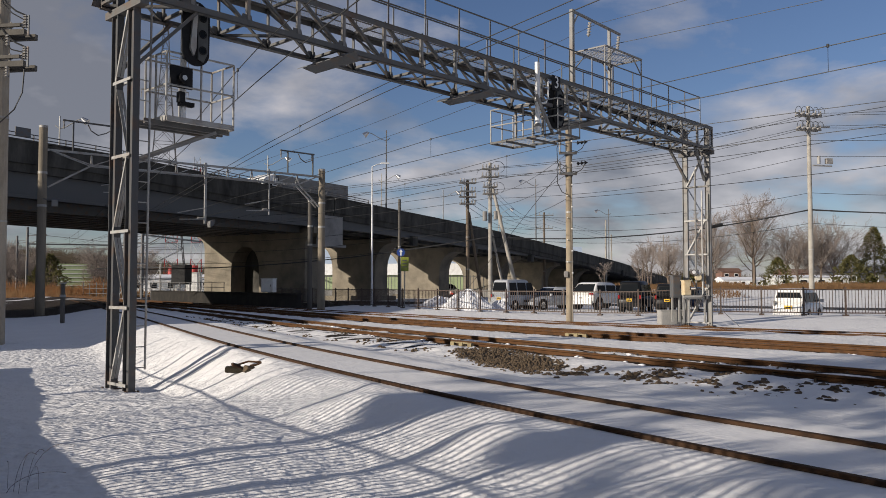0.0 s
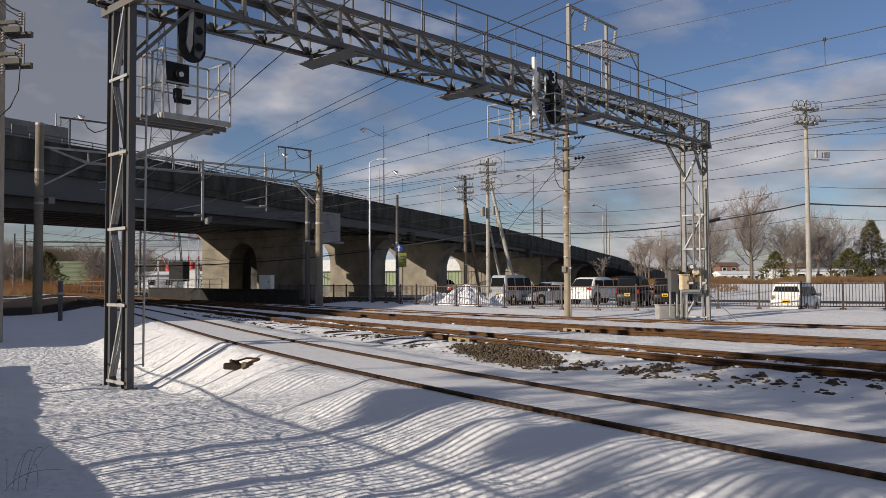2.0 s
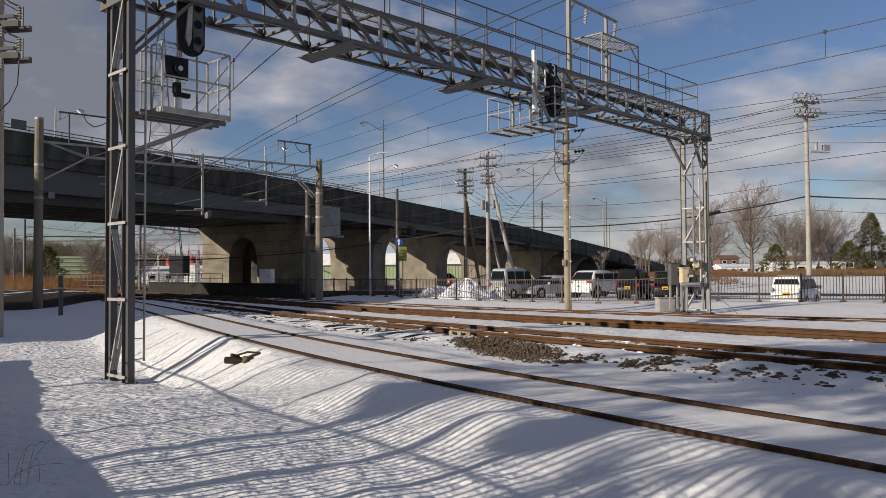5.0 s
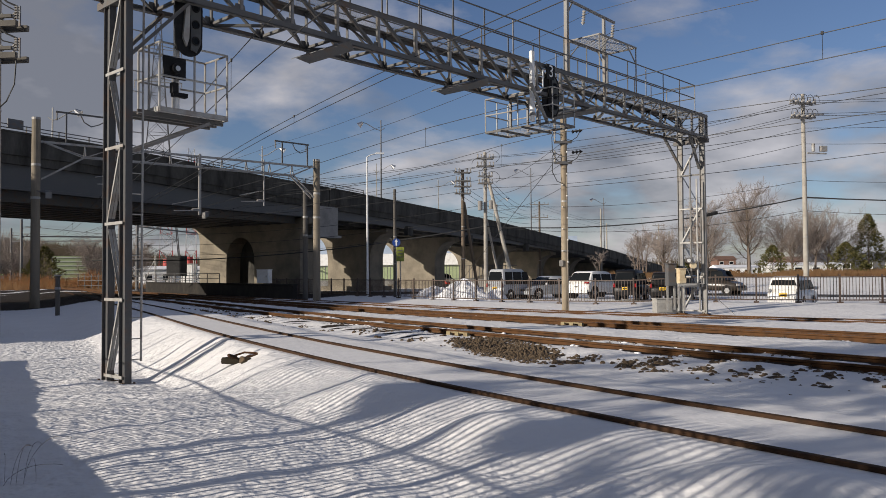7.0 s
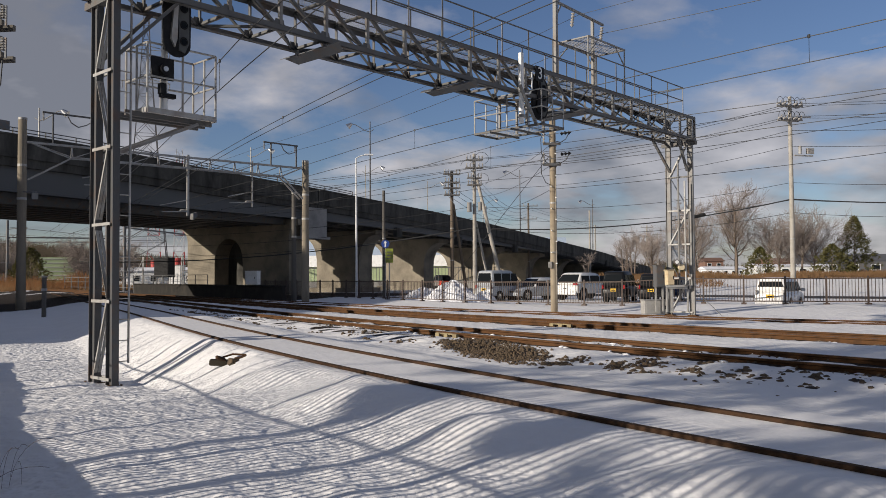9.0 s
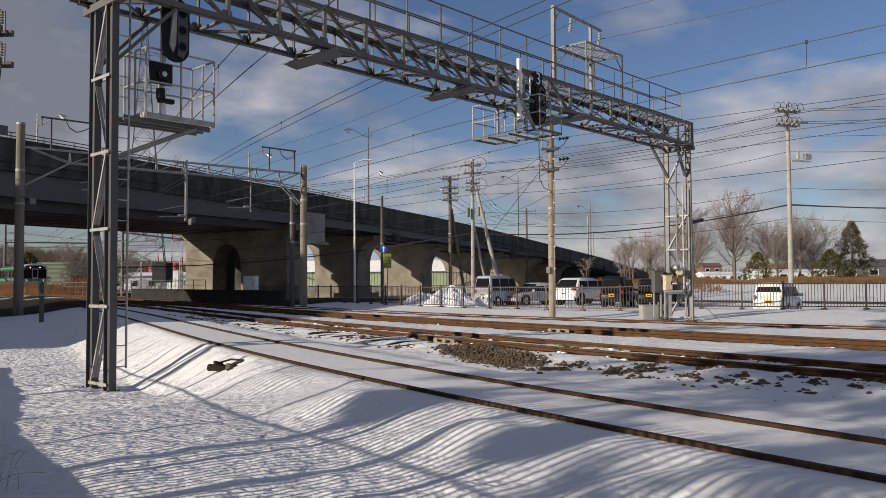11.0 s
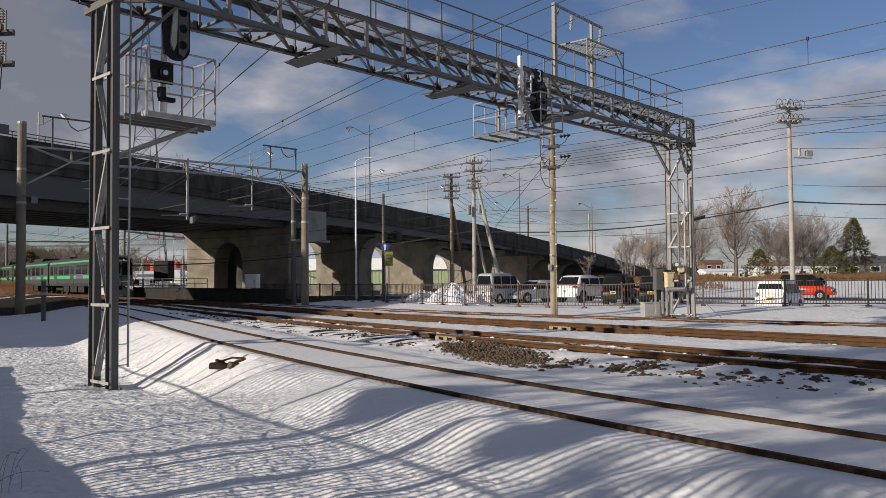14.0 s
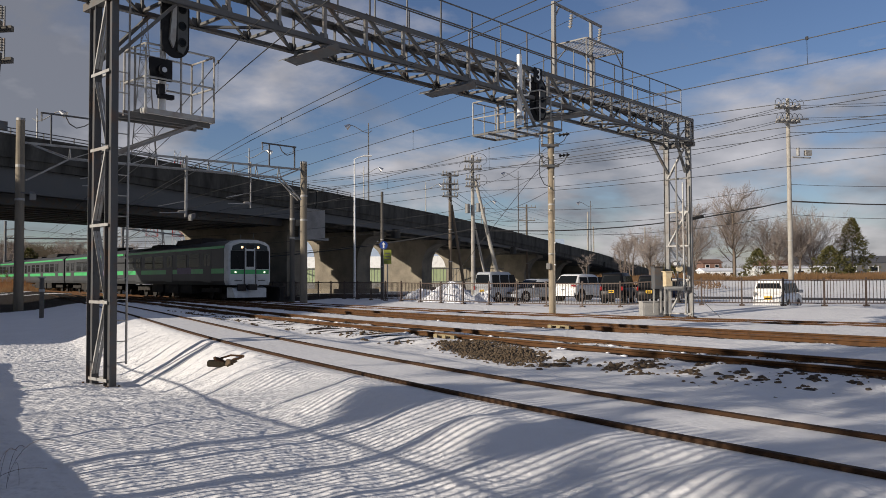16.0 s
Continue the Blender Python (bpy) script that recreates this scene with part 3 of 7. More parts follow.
def build_track(k, y0, y1):
    tr = thing("railway_track", Matrix.Identity(4), "rusty railway track half buried in snow", "track", "parallel tracks")
    for side in (-1, 1):
        rings = []
        for p, n in rail_curve(k, side * (GAUGE / 2 + 0.033), y0, y1, 0.8):
            rings.append([p + n * a + Vector((0, 0, b)) for a, b in RAIL_PROFILE])
        sh = Shape().loft(rings)
        me = sh.mesh("rail", [DARKRUST, DARKRUST] if k == 1 else [RUST, RAILTOP])
        for pl in me.polygons:
            if pl.normal.z > 0.9 and pl.center.z > TRACKS[k][3] - 0.003:
                pl.material_index = 1
        part("rail", me, None, tr)
    return tr


for k, a, b in ((1, -6, 62), (2, -2, 66), (3, 4, 120), (4, 10, 260)):
    build_track(k, a, b)

# ---- road viaduct over the tracks ----
def deck_top(s):
    return float(np.interp(s, [-250, 0, 7, 14, 20, 30, 38, 49, 62, 80, 103, 122, 150], [9.75, 9.68, 9.64, 9.40, 9.18, 8.93, 8.62, 8.23, 7.61, 6.48, 5.04, 3.4, 1.4]))


def deck_low(s):
    return float(np.interp(s, [-250, 0, 10, 26, 30, 38, 49, 80, 103, 122, 150], [6.5, 6.5, 6.4, 6.39, 6.38, 6.23, 5.88, 4.75, 3.74, 2.2, 0.4]))


def via(s, o, z):
    return V0 + VD * s + VN * o + Vector((0, 0, z))


def build_viaduct():
    v = thing("viaduct", Matrix.Identity(4), "long concrete road viaduct on arched wall piers, its side in shade", "viaduct")
    JOINT = 29.0
    for a, b, wide in ((-250, JOINT - 0.05, 15.5), (JOINT + 0.05, 150, 12.5)):
        ss = list(np.arange(a, b, 4.0)) + [b]
        # parapets with coping
        for o, nm in ((0.0, "parapet"), (wide - 0.3, "parapet")):
            sh = Shape()
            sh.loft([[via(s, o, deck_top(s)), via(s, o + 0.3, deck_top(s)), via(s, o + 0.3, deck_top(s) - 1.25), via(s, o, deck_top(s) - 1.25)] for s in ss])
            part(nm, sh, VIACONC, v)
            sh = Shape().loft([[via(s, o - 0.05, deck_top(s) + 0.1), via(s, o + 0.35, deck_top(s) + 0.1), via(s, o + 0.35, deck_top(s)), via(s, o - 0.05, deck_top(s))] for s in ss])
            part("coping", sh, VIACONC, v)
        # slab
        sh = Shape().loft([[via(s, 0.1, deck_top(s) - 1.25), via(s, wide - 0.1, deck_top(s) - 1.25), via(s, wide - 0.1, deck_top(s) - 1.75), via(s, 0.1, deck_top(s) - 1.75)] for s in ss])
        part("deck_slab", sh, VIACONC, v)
        # edge girder
        def edge(s, o):
            zt, zb = deck_top(s) - 1.75, deck_low(s)
            return [via(s, o, zt), via(s, o + 0.5, zt), via(s, o + 0.5, zb), via(s, o - 0.12, zb), via(s, o - 0.12, zb + 0.16), via(s, o, zb + 0.18)]
        part("edge_girder", Shape().loft([edge(s, 0.35) for s in ss]), DARKCONC, v, "grey edge girder, darkened for shade")
        if wide > 13:
            for i in range(9):
                o = 1.8 + i * 1.48
                sh = Shape()
                sh.loft([[via(s, o - 0.02, deck_top(s) - 1.7), via(s, o + 0.02, deck_top(s) - 1.7), via(s, o + 0.02, 5.95), via(s, o - 0.02, 5.95)] for s in ss])
                sh.loft([[via(s, o - 0.25, 5.95), via(s, o + 0.25, 5.95), via(s, o + 0.25, 5.9), via(s, o - 0.25, 5.9)] for s in ss])
                part("steel_girder", sh, DARKSTEEL, v)
            for s in np.arange(-82, JOINT - 1, 6.0):
                part("cross_frame", Shape().bar(via(s, 2, 6.6), via(s, 13.6, 6.6), 0.2, 0.5), DARKSTEEL, v)
        else:
            for o in (2.6, 5.4, 8.4):
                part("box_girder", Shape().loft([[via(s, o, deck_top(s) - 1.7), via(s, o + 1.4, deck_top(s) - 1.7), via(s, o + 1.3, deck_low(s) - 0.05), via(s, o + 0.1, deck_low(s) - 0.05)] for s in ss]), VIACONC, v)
    # steel handrail on the near coping
    ss = np.arange(-60, 36, 2.0)
    for h in (0.25, 0.45):
        part("handrail", Shape().path([via(a, 0.1, deck_top(a) + h) for a in ss], 0.03), DARKSTEEL, v)
    for s in ss:
        part("rail_post", Shape().bar(via(s, 0.1, deck_top(s) + 0.05), via(s, 0.1, deck_top(s) + 0.46), 0.06), DARKSTEEL, v)
    part("sign_plate", Shape().box((0, 0, 0), (0.9, 0.06, 0.5), Matrix.Rotation(math.atan2(VD.y, VD.x), 3, 'Z')), DARKSTEEL, v, at=Matrix.Translation(via(1.3, 0.0, deck_top(1.3) + 0.5)))
    # end block over the joint, with its bearing shelf
    blk = Shape().prism([via(27.3, -0.35, z) for z in (4.95, 7.35)] + [via(29.7, -0.35, z) for z in (7.35, 4.95)], VN * 0.9)
    part("end_block", blk, CONCRETE, v, "pale concrete end block at the joint")
    part("bearing_shelf", Shape().prism([via(27.0, -0.5, z) for z in (4.72, 4.95)] + [via(30.0, -0.5, z) for z in (4.95, 4.72)], VN * 1.3), CONCRETE, v)
    # main pier: a wall across with an arch and haunches
    def pier(s, o0, o1, thick, arch, mat, head=2.2):
        top = deck_low(s) - 0.02
        zb = -0.35
        sh = Shape()
        # outline in (o, z): flared head
        def flare(sgn, o):
            pts = []
            for i in range(9):
                g = i / 8 * math.pi / 2
                pts.append((o + sgn * head * (1 - math.cos(g)), top - 0.5 - head * 1.25 + head * 1.25 * math.sin(g)))
            return pts
        right = flare(-1, o0)
        left = flare(1, o1)
        poly = [(o0, zb)] + right + [(o0 - head, top)] + [(o1 + head, top)] + left[::-1] + [(o1, zb)]
        if arch:
            c = (o0 + o1) / 2 + 0.9
            hw, spring = 1.7, 2.6
            ap = [(c - hw, zb)]
            for i in range(13):
                g = math.pi * i / 12
                ap.append((c - hw * math.cos(g), spring + 2.3 * math.sin(g) ** 0.8))
            ap.append((c + hw, zb))
            # two halves joined above the arch
            mid = len(ap) // 2
            nr = [(o0, zb)] + right + [(o0 - head, top), (c, top)] + ap[mid::-1]
            nl = [(c, top), (o1 + head, top)] + left[::-1] + [(o1, zb)] + ap[:mid - 1:-1]
            polys = [nr, nl]
        else:
            polys = [poly]
        if arch:
            part("arch_recess", Shape().prism([via(s + thick - 0.3, o, z) for o, z in ((c - 2, zb), (c - 2, 5.2), (c + 2, 5.2), (c + 2, zb))], VD * 0.25), VIACONC, v)
        for pl in polys:
            sh.prism([via(s, o, z) for o, z in pl], VD * thick)
        return part("pier", sh, mat, v, "wall pier with rounded haunches")
    pier(26.6, 1.2, 13.2, 2.0, True, PALECONC, 1.0)
    for s in (40.3, 52.6, 67.5, 80.5, 92.0, 103.0, 114.0):
        part("drain_box", Shape().box((0, 0, 0), (0.9, 0.5, 0.9), Matrix.Rotation(math.atan2(VD.y, VD.x), 3, 'Z')), VIACONC, v, at=Matrix.Translation(via(s + 1.1, 0.1, deck_low(s) - 0.3)))
        pier(s, 4.0, 9.4, 2.2, False, PALECONC, 2.0)
        part("footing", Shape().box((0, 0, 0), (3.2, 6.8, 0.8), Matrix.Rotation(math.atan2(VD.y, VD.x), 3, 'Z')), PALECONC, v, at=Matrix.Translation(via(s + 1.1, 6.7, 0.0)))
    for s in (-25.0, -52.0, -78.0, -105.0, -132.0, -160.0, -190.0, -220.0):
        pier(s, 1.2, 13.2, 2.0, True, PALECONC, 1.0)
    return v


build_viaduct()

# ---- signal gantry across the tracks ----
GA = math.atan2(0.7254, 0.6885)
GPOSE = Matrix.Translation((-5.88, 14.70, -0.37)) @ Matrix.Rotation(GA, 4, 'Z')
SPAN, GLOW, GTOP, GH = 23.0, 7.15, 8.10, 0.60      # length, lower and upper chord, half width


def build_gantry():
    g = thing("signal_gantry", GPOSE, "grey steel lattice signal gantry spanning the tracks", "gantry")

    def mast(x, zb, name, mat=GANTRY, k=1.0, w=0.35):
        m = part(name, Shape().box((x, 0, zb - 0.2), (0.3, 0.9, 0.1)), CONCRETE, g)
        prof_h = [(-0.065, -0.12), (0.065, -0.12), (0.065, -0.105), (0.008, -0.105), (0.008, 0.105), (0.065, 0.105), (0.065, 0.12), (-0.065, 0.12), (-0.065, 0.105), (-0.008, 0.105), (-0.008, -0.105), (-0.065, -0.105)]
        for sy in (-1, 1):
            # legs: H sections, slightly tapered towards each other
            yb, yt = sy * w, sy * (w - 0.02)
            sh = Shape().loft([[(x + a * k, yy + b * k, zz) for a, b in prof_h] for yy, zz in ((yb, zb), (yt, GTOP))])
            part("leg", sh, mat, m)
            part("foot_plate", Shape().box((x, sy * w, zb + 0.02), (0.26, 0.34, 0.05)), RUST, m)
            for bx in (-0.1, 0.1):
                part("anchor_bolt", Shape().rod((x + bx, sy * 0.5, zb - 0.04), (x + bx, sy * 0.5, zb + 0.07), 0.02, 6), RUST, m)
        n = 5
        hh = (GLOW - zb - 0.2) / n
        for i in range(n):
            z0, z1 = zb + 0.15 + i * hh, zb + 0.15 + (i + 1) * hh
            for dx in (-0.065, 0.065):
                a, b = (0.09 - w, w - 0.09) if i % 2 else (w - 0.09, 0.09 - w)
                part("lacing", Shape().angle((x + dx, a, z0), (x + dx, b, z1), 0.06, (1 if dx < 0 else -1, 0, 0), (0, 0.5, 0.86)), GALV, m)
                part("tie", Shape().bar((x + dx, -w - 0.01, z0), (x + dx, w + 0.01, z0), 0.012, 0.055), GALV, m)
        return m
    mast(0.0, 0.0, "left_mast", MASTSHADE)
    m2 = mast(SPAN, 0.32, "right_mast", MASTGREY, 0.85, 0.48)
    part("conduit", Shape().rod((SPAN - 0.16, -0.02, 0.9), (SPAN - 0.16, -0.02, GLOW - 0.7), 0.035, 8), MASTGREY, m2)
    for a, b in (((SPAN, -0.35, 1.5), (SPAN + 0.4, -1.5, 0.3)), ((SPAN, 0.3, 2.2), (SPAN, -0.35, 0.9))):
        part("base_strut", Shape().angle(a, b, 0.07, (1, 0, 0), (0, 0.5, 0.8)), MASTGREY, m2)
    # knee braces
    for sy in (-1, 1):
        for x, s in ((SPAN, -1), (0.0, 1)):
            part("knee_brace", Shape().bar((x + s * 0.07, sy * 0.36, GLOW - 1.15), (x + s * 1.15, sy * 0.52, GLOW + 0.02), 0.1, 0.06), GANTRY, m2 if s < 0 else g)
    for x in (0.0, SPAN):
        part("head_beam", Shape().bar((x, -0.72, GLOW - 0.08), (x, 0.72, GLOW - 0.08), 0.16, 0.14), GANTRY, g)
    # beam: four chords and lattice
    x0, x1, n = -0.25, SPAN + 0.2, 19
    dx = (x1 - x0) / n
    for sy in (-1, 1):
        for z, sz in ((GLOW, 1), (GTOP, -1)):
            part("chord", Shape().angle((x0, sy * GH, z), (x1, sy * GH, z), 0.125, (0, -sy, 0), (0, 0, sz), 0.016), GANTRY, g)
        for i in range(n + 1):
            x = x0 + i * dx
            # near verticals take the paler grey: their sunlit look is in the colour
            part("vertical", Shape().angle((x, sy * (GH - 0.02), GLOW), (x, sy * (GH - 0.02), GTOP), 0.075, (1, 0, 0), (0, -sy, 0)), MASTGREY if sy < 0 else GANTRY, g)
            part("gusset", Shape().prism([(x - 0.16, 0, GLOW + 0.02), (x + 0.16, 0, GLOW + 0.02), (x + 0.1, 0, GLOW + 0.24), (x - 0.1, 0, GLOW + 0.24)], (0, 0.012, 0), (0, sy * (GH - 0.03), 0)), GANTRY, g)
            if i < n:
                a, b = (GTOP, GLOW) if i < 12 else (GLOW, GTOP)
                part("diagonal", Shape().angle((x, sy * (GH - 0.03), a), (x + dx, sy * (GH - 0.03), b), 0.07, (0, -sy, 0), (0.6, 0, 0.75)), GANTRY, g)
    for i in range(n + 1):
        x = x0 + i * dx
        for z in (GLOW + 0.05, GTOP - 0.05):
            part("cross_tie", Shape().angle((x, -GH, z), (x, GH, z), 0.06, (1, 0, 0), (0, 0, 1)), GANTRY, g)
        if i == n:
            break
        a = 1 if i % 2 else -1
        part("plan_brace", Shape().angle((x, -a * GH, GLOW + 0.04), (x + dx, a * GH, GLOW + 0.04), 0.06, (0, 1, 0), (0, 0, 1)), GANTRY, g)
        part("sway_brace", Shape().bar((x, -GH + 0.05, GLOW + 0.08), (x, GH - 0.05, GTOP - 0.08), 0.03, 0.05), GANTRY, g)
    # walkway: open grating panels on the beam
    for i in range(n):
        x = x0 + i * dx
        sh = Shape()
        for j in range(4):
            sh.bar((x + 0.02, -0.52 + j * 0.345, GTOP + 0.03), (x + dx - 0.02, -0.52 + j * 0.345, GTOP + 0.03), 0.012, 0.025)
        for j in range(32):
            sh.bar((x + 0.02 + j * dx / 32, -0.55, GTOP + 0.03), (x + 0.02 + j * dx / 32, 0.55, GTOP + 0.03), 0.006, 0.004)
        tagged(part("walkway_grating", sh, GANTRY, g), kind="stuff")
    # handrails on both sides, closed at the far end
    xe = 22.2
    for sy in (-1, 1):
        for h in (0.5, 1.0):
            part("handrail", Shape().rod((x0, sy * 0.58, GTOP + h), (xe, sy * 0.58, GTOP + h), 0.02, 6), GANTRY, g)
        m = 18
        for i in range(m + 1):
            x = x0 + 0.1 + i * (xe - x0 - 0.1) / m
            part("rail_post", Shape().bar((x, sy * 0.58, GTOP), (x, sy * 0.58, GTOP + 1.01), 0.014, 0.045), MASTGREY if i % 3 == 0 else GANTRY, g)
    for h in (0.5, 1.0):
        part("handrail", Shape().rod((xe, -0.58, GTOP + h), (xe, 0.58, GTOP + h), 0.02, 6), GANTRY, g)
    # single-pole ladder on the left mast
    part("ladder_pole", Shape().rod((0.29, -0.36, 0.42), (0.33, -0.34, GTOP + 1.0), 0.02, 6), GALV, g)
    z = 0.46
    while z < GTOP:
        part("rung", Shape().rod((0.05, -0.36, z), (0.30, -0.36, z), 0.011, 6), GALV, g)
        z += 0.375
    return g


gantry = build_gantry()


def signal_head(name, pos, back, label, edge=GALV):
    """A colour light signal: long oval black backboard, lamp case and hoods; its face looks along local +y."""
    s = thing(name, GPOSE @ Matrix.Translation(pos) @ pose(0, 0, 0, 0, 0, back), label, "signal", "signals on the gantry")
    w, h = 0.30, 0.635
    oval = []
    for i in range(28):
        g = 2 * math.pi * i / 28
        oval.append((w * math.cos(g), 0, (h - w) * (1 if math.sin(g) >= 0 else -1) + w * math.sin(g)))
    part("backboard", Shape().prism(oval, (0, 0.03, 0)), BLACK, s)
    case = [(-0.17, -0.2), (0.17, -0.2), (0.2, -0.02), (-0.2, -0.02)]
    bevel(part("lamp_case", Shape().prism([(x, y, -0.5) for x, y in case], (0, 0, 1.0)), BLACK, s), 0.03)
    # lamp panel with three sunk lenses, and the pale edge of its long hood
    part("lamp_panel", Shape().prism([(-0.01, 0, 0.55), (-0.13, 0, 0.54), (-0.235, 0, 0.36), (-0.245, 0, -0.34), (-0.15, 0, -0.54), (-0.03, 0, -0.5)], (0, 0.035, 0), (0, 0.03, 0)), LAMPGREY, s, "dark grey lamp panel")
    for i in range(3):
        z = 0.32 - i * 0.32
        part("lens", Shape().rod((-0.12, 0.06, z), (-0.12, 0.075, z), 0.062, 16), GLASS, s)
        part("lens_ring", Shape().path([(-0.12 + 0.075 * math.cos(g * math.pi / 8), 0.08, z + 0.075 * math.sin(g * math.pi / 8)) for g in range(17)], 0.012, 5), BLACK, s)
    part("hood_edge", Shape().prism([(-0.01, 0.03, 0.58), (0.05, 0.03, 0.55), (0.10, 0.03, 0.2), (0.15, 0.03, -0.3), (0.07, 0.03, -0.46), (0.02, 0.03, -0.3)], (0, 0.05, 0)), edge, s, "pale edge plate of the hood")
    return s


def platform(name, x, y, z, lx, ly, rail_h, label, frame_mat=None):
    """A hanging work cage: grating floor and pipe rails."""
    c = thing(name, GPOSE @ Matrix.Translation((x, y, z)), label, "work cage", "cages on the gantry")
    sh = Shape()
    n = int(lx / 0.045)
    for i in range(n + 1):
        sh.bar((i * lx / n, 0, 0), (i * lx / n, ly, 0), 0.005, 0.004)
    for j in range(5):
        sh.bar((0, j * ly / 4, 0), (lx, j * ly / 4, 0), 0.012, 0.02)
    tagged(part("grating", sh, MASTGREY, c), kind="stuff")
    for a, b in (((0, 0), (lx, 0)), ((lx, 0), (lx, ly)), ((lx, ly), (0, ly)), ((0, ly), (0, 0))):
        part("floor_edge", Shape().bar((*a, -0.02), (*b, -0.02), 0.05, 0.1 if frame_mat is None else 0.06), frame_mat or GALV, c)
    for j in ((0.2, 0.5, 0.8) if lx < ly * 3 and lx > ly else (0.33, 0.66)):
        part("bearer", Shape().bar((-0.35 if lx < 2 else 0, ly * j, -0.1), (lx, ly * j, -0.1), 0.06, 0.1 if lx > ly else 0.05), GANTRY, c)
    for a, b in (((0, 0), (lx, 0)), ((lx, 0), (lx, ly)), ((lx, ly), (0, ly)), ((0, ly), (0, 0))):
        for h in (rail_h * 0.5, rail_h):
            part("guard_rail", Shape().rod((*a, h), (*b, h), 0.02, 6), GALV, c)
        for t in (0.0, 0.5):
            px, py = a[0] + (b[0] - a[0]) * t, a[1] + (b[1] - a[1]) * t
            part("rail_post", Shape().rod((px, py, 0), (px, py, rail_h), 0.021, 6), GALV, c)
    return c


SIGNAL_LABEL = "unlit black three-lamp signal with a long oval backboard"
signal_head("signal", (1.25, -0.28, 6.83), 182, SIGNAL_LABEL + " over its cage")
signal_head("signal", (12.75, -0.6, 7.18), 163, SIGNAL_LABEL, BLACK)
c1 = platform("signal_cage", 0.71, -0.2, 5.14, 1.45, 0.85, 1.26, "galvanised steel work cage under the first signal")
for y in (0.08, 0.76):
    part("lower_brace", Shape().bar((-0.65, y, -0.95), (1.1, y, -0.15), 0.06), MASTGREY, c1)
C2X, C2Y, C2W, C2L = 12.15, -1.1, 1.1, 2.5
c2 = platform("signal_cage", C2X, C2Y, 6.3, C2W, C2L, 1.0, "galvanised steel work cage under the second signal", GANTRY)
for x, y in ((0.1, 0.6), (0.1, 1.6), (0.95, 0.6), (0.95, 1.6)):
    part("hanger", Shape().bar((x, y, 0), (x, y, 0.95), 0.06), MASTGREY, c2)
part("raking_strut", Shape().bar((0.1, 0.25, 0.0), (-0.75, 0.2, 1.0), 0.07), MASTGREY, c2)


def small_signal():
    s = thing("repeater_signal", GPOSE @ Matrix.Translation((1.15, -0.02, 5.16)), "small square black repeater signal on a pale post", "signal", "signals on the gantry")
    part("post", Shape().rod((0, 0, 0), (0, 0, 3.3), 0.06, 12), WHITEPAINT, s)
    bevel(part("backboard", Shape().box((-0.13, -0.16, 0.79), (0.47, 0.05, 0.42)), BLACK, s), 0.015)
    part("hood", Shape().rod((-0.13, -0.3, 0.76), (-0.13, -0.16, 0.76), 0.10, 16), BLACK, s)
    part("lens", Shape().rod((-0.13, -0.31, 0.76), (-0.13, -0.30, 0.76), 0.05, 16), MISTGLASS, s)
    part("bracket", Shape().box((0.02, -0.08, 0.3), (0.3, 0.12, 0.08)), BLACK, s)
    part("junction_box", Shape().box((-0.1, -0.1, 0.42), (0.12, 0.12, 0.2)), BLACK, s)
    return s


small_signal()


def drip_tray(x, w=0.27):
    """A folded plate that shields the wires under the beam."""
    t = thing("shield_plate", GPOSE @ Matrix.Translation((x, 0, GLOW - 0.08)), "dark folded steel shield plate under the gantry beam", "shield plate", "shield plates under the gantry")
    for s in (-1, 1):
        part("plate", Shape().prism([(0, -1.0, 0.02), (s * w, -0.8, -0.11), (s * w, 0.8, -0.11), (0, 1.0, 0.02)], (0, 0, 0.015)), DARKSTEEL, t)
    for y in (-0.5, 0.5):
        part("hanger", Shape().box((0, y, 0.06), (0.08, 0.04, 0.14)), MASTGREY, t)


for k in (4.72, 9.4, 14.6):
    drip_tray(k)


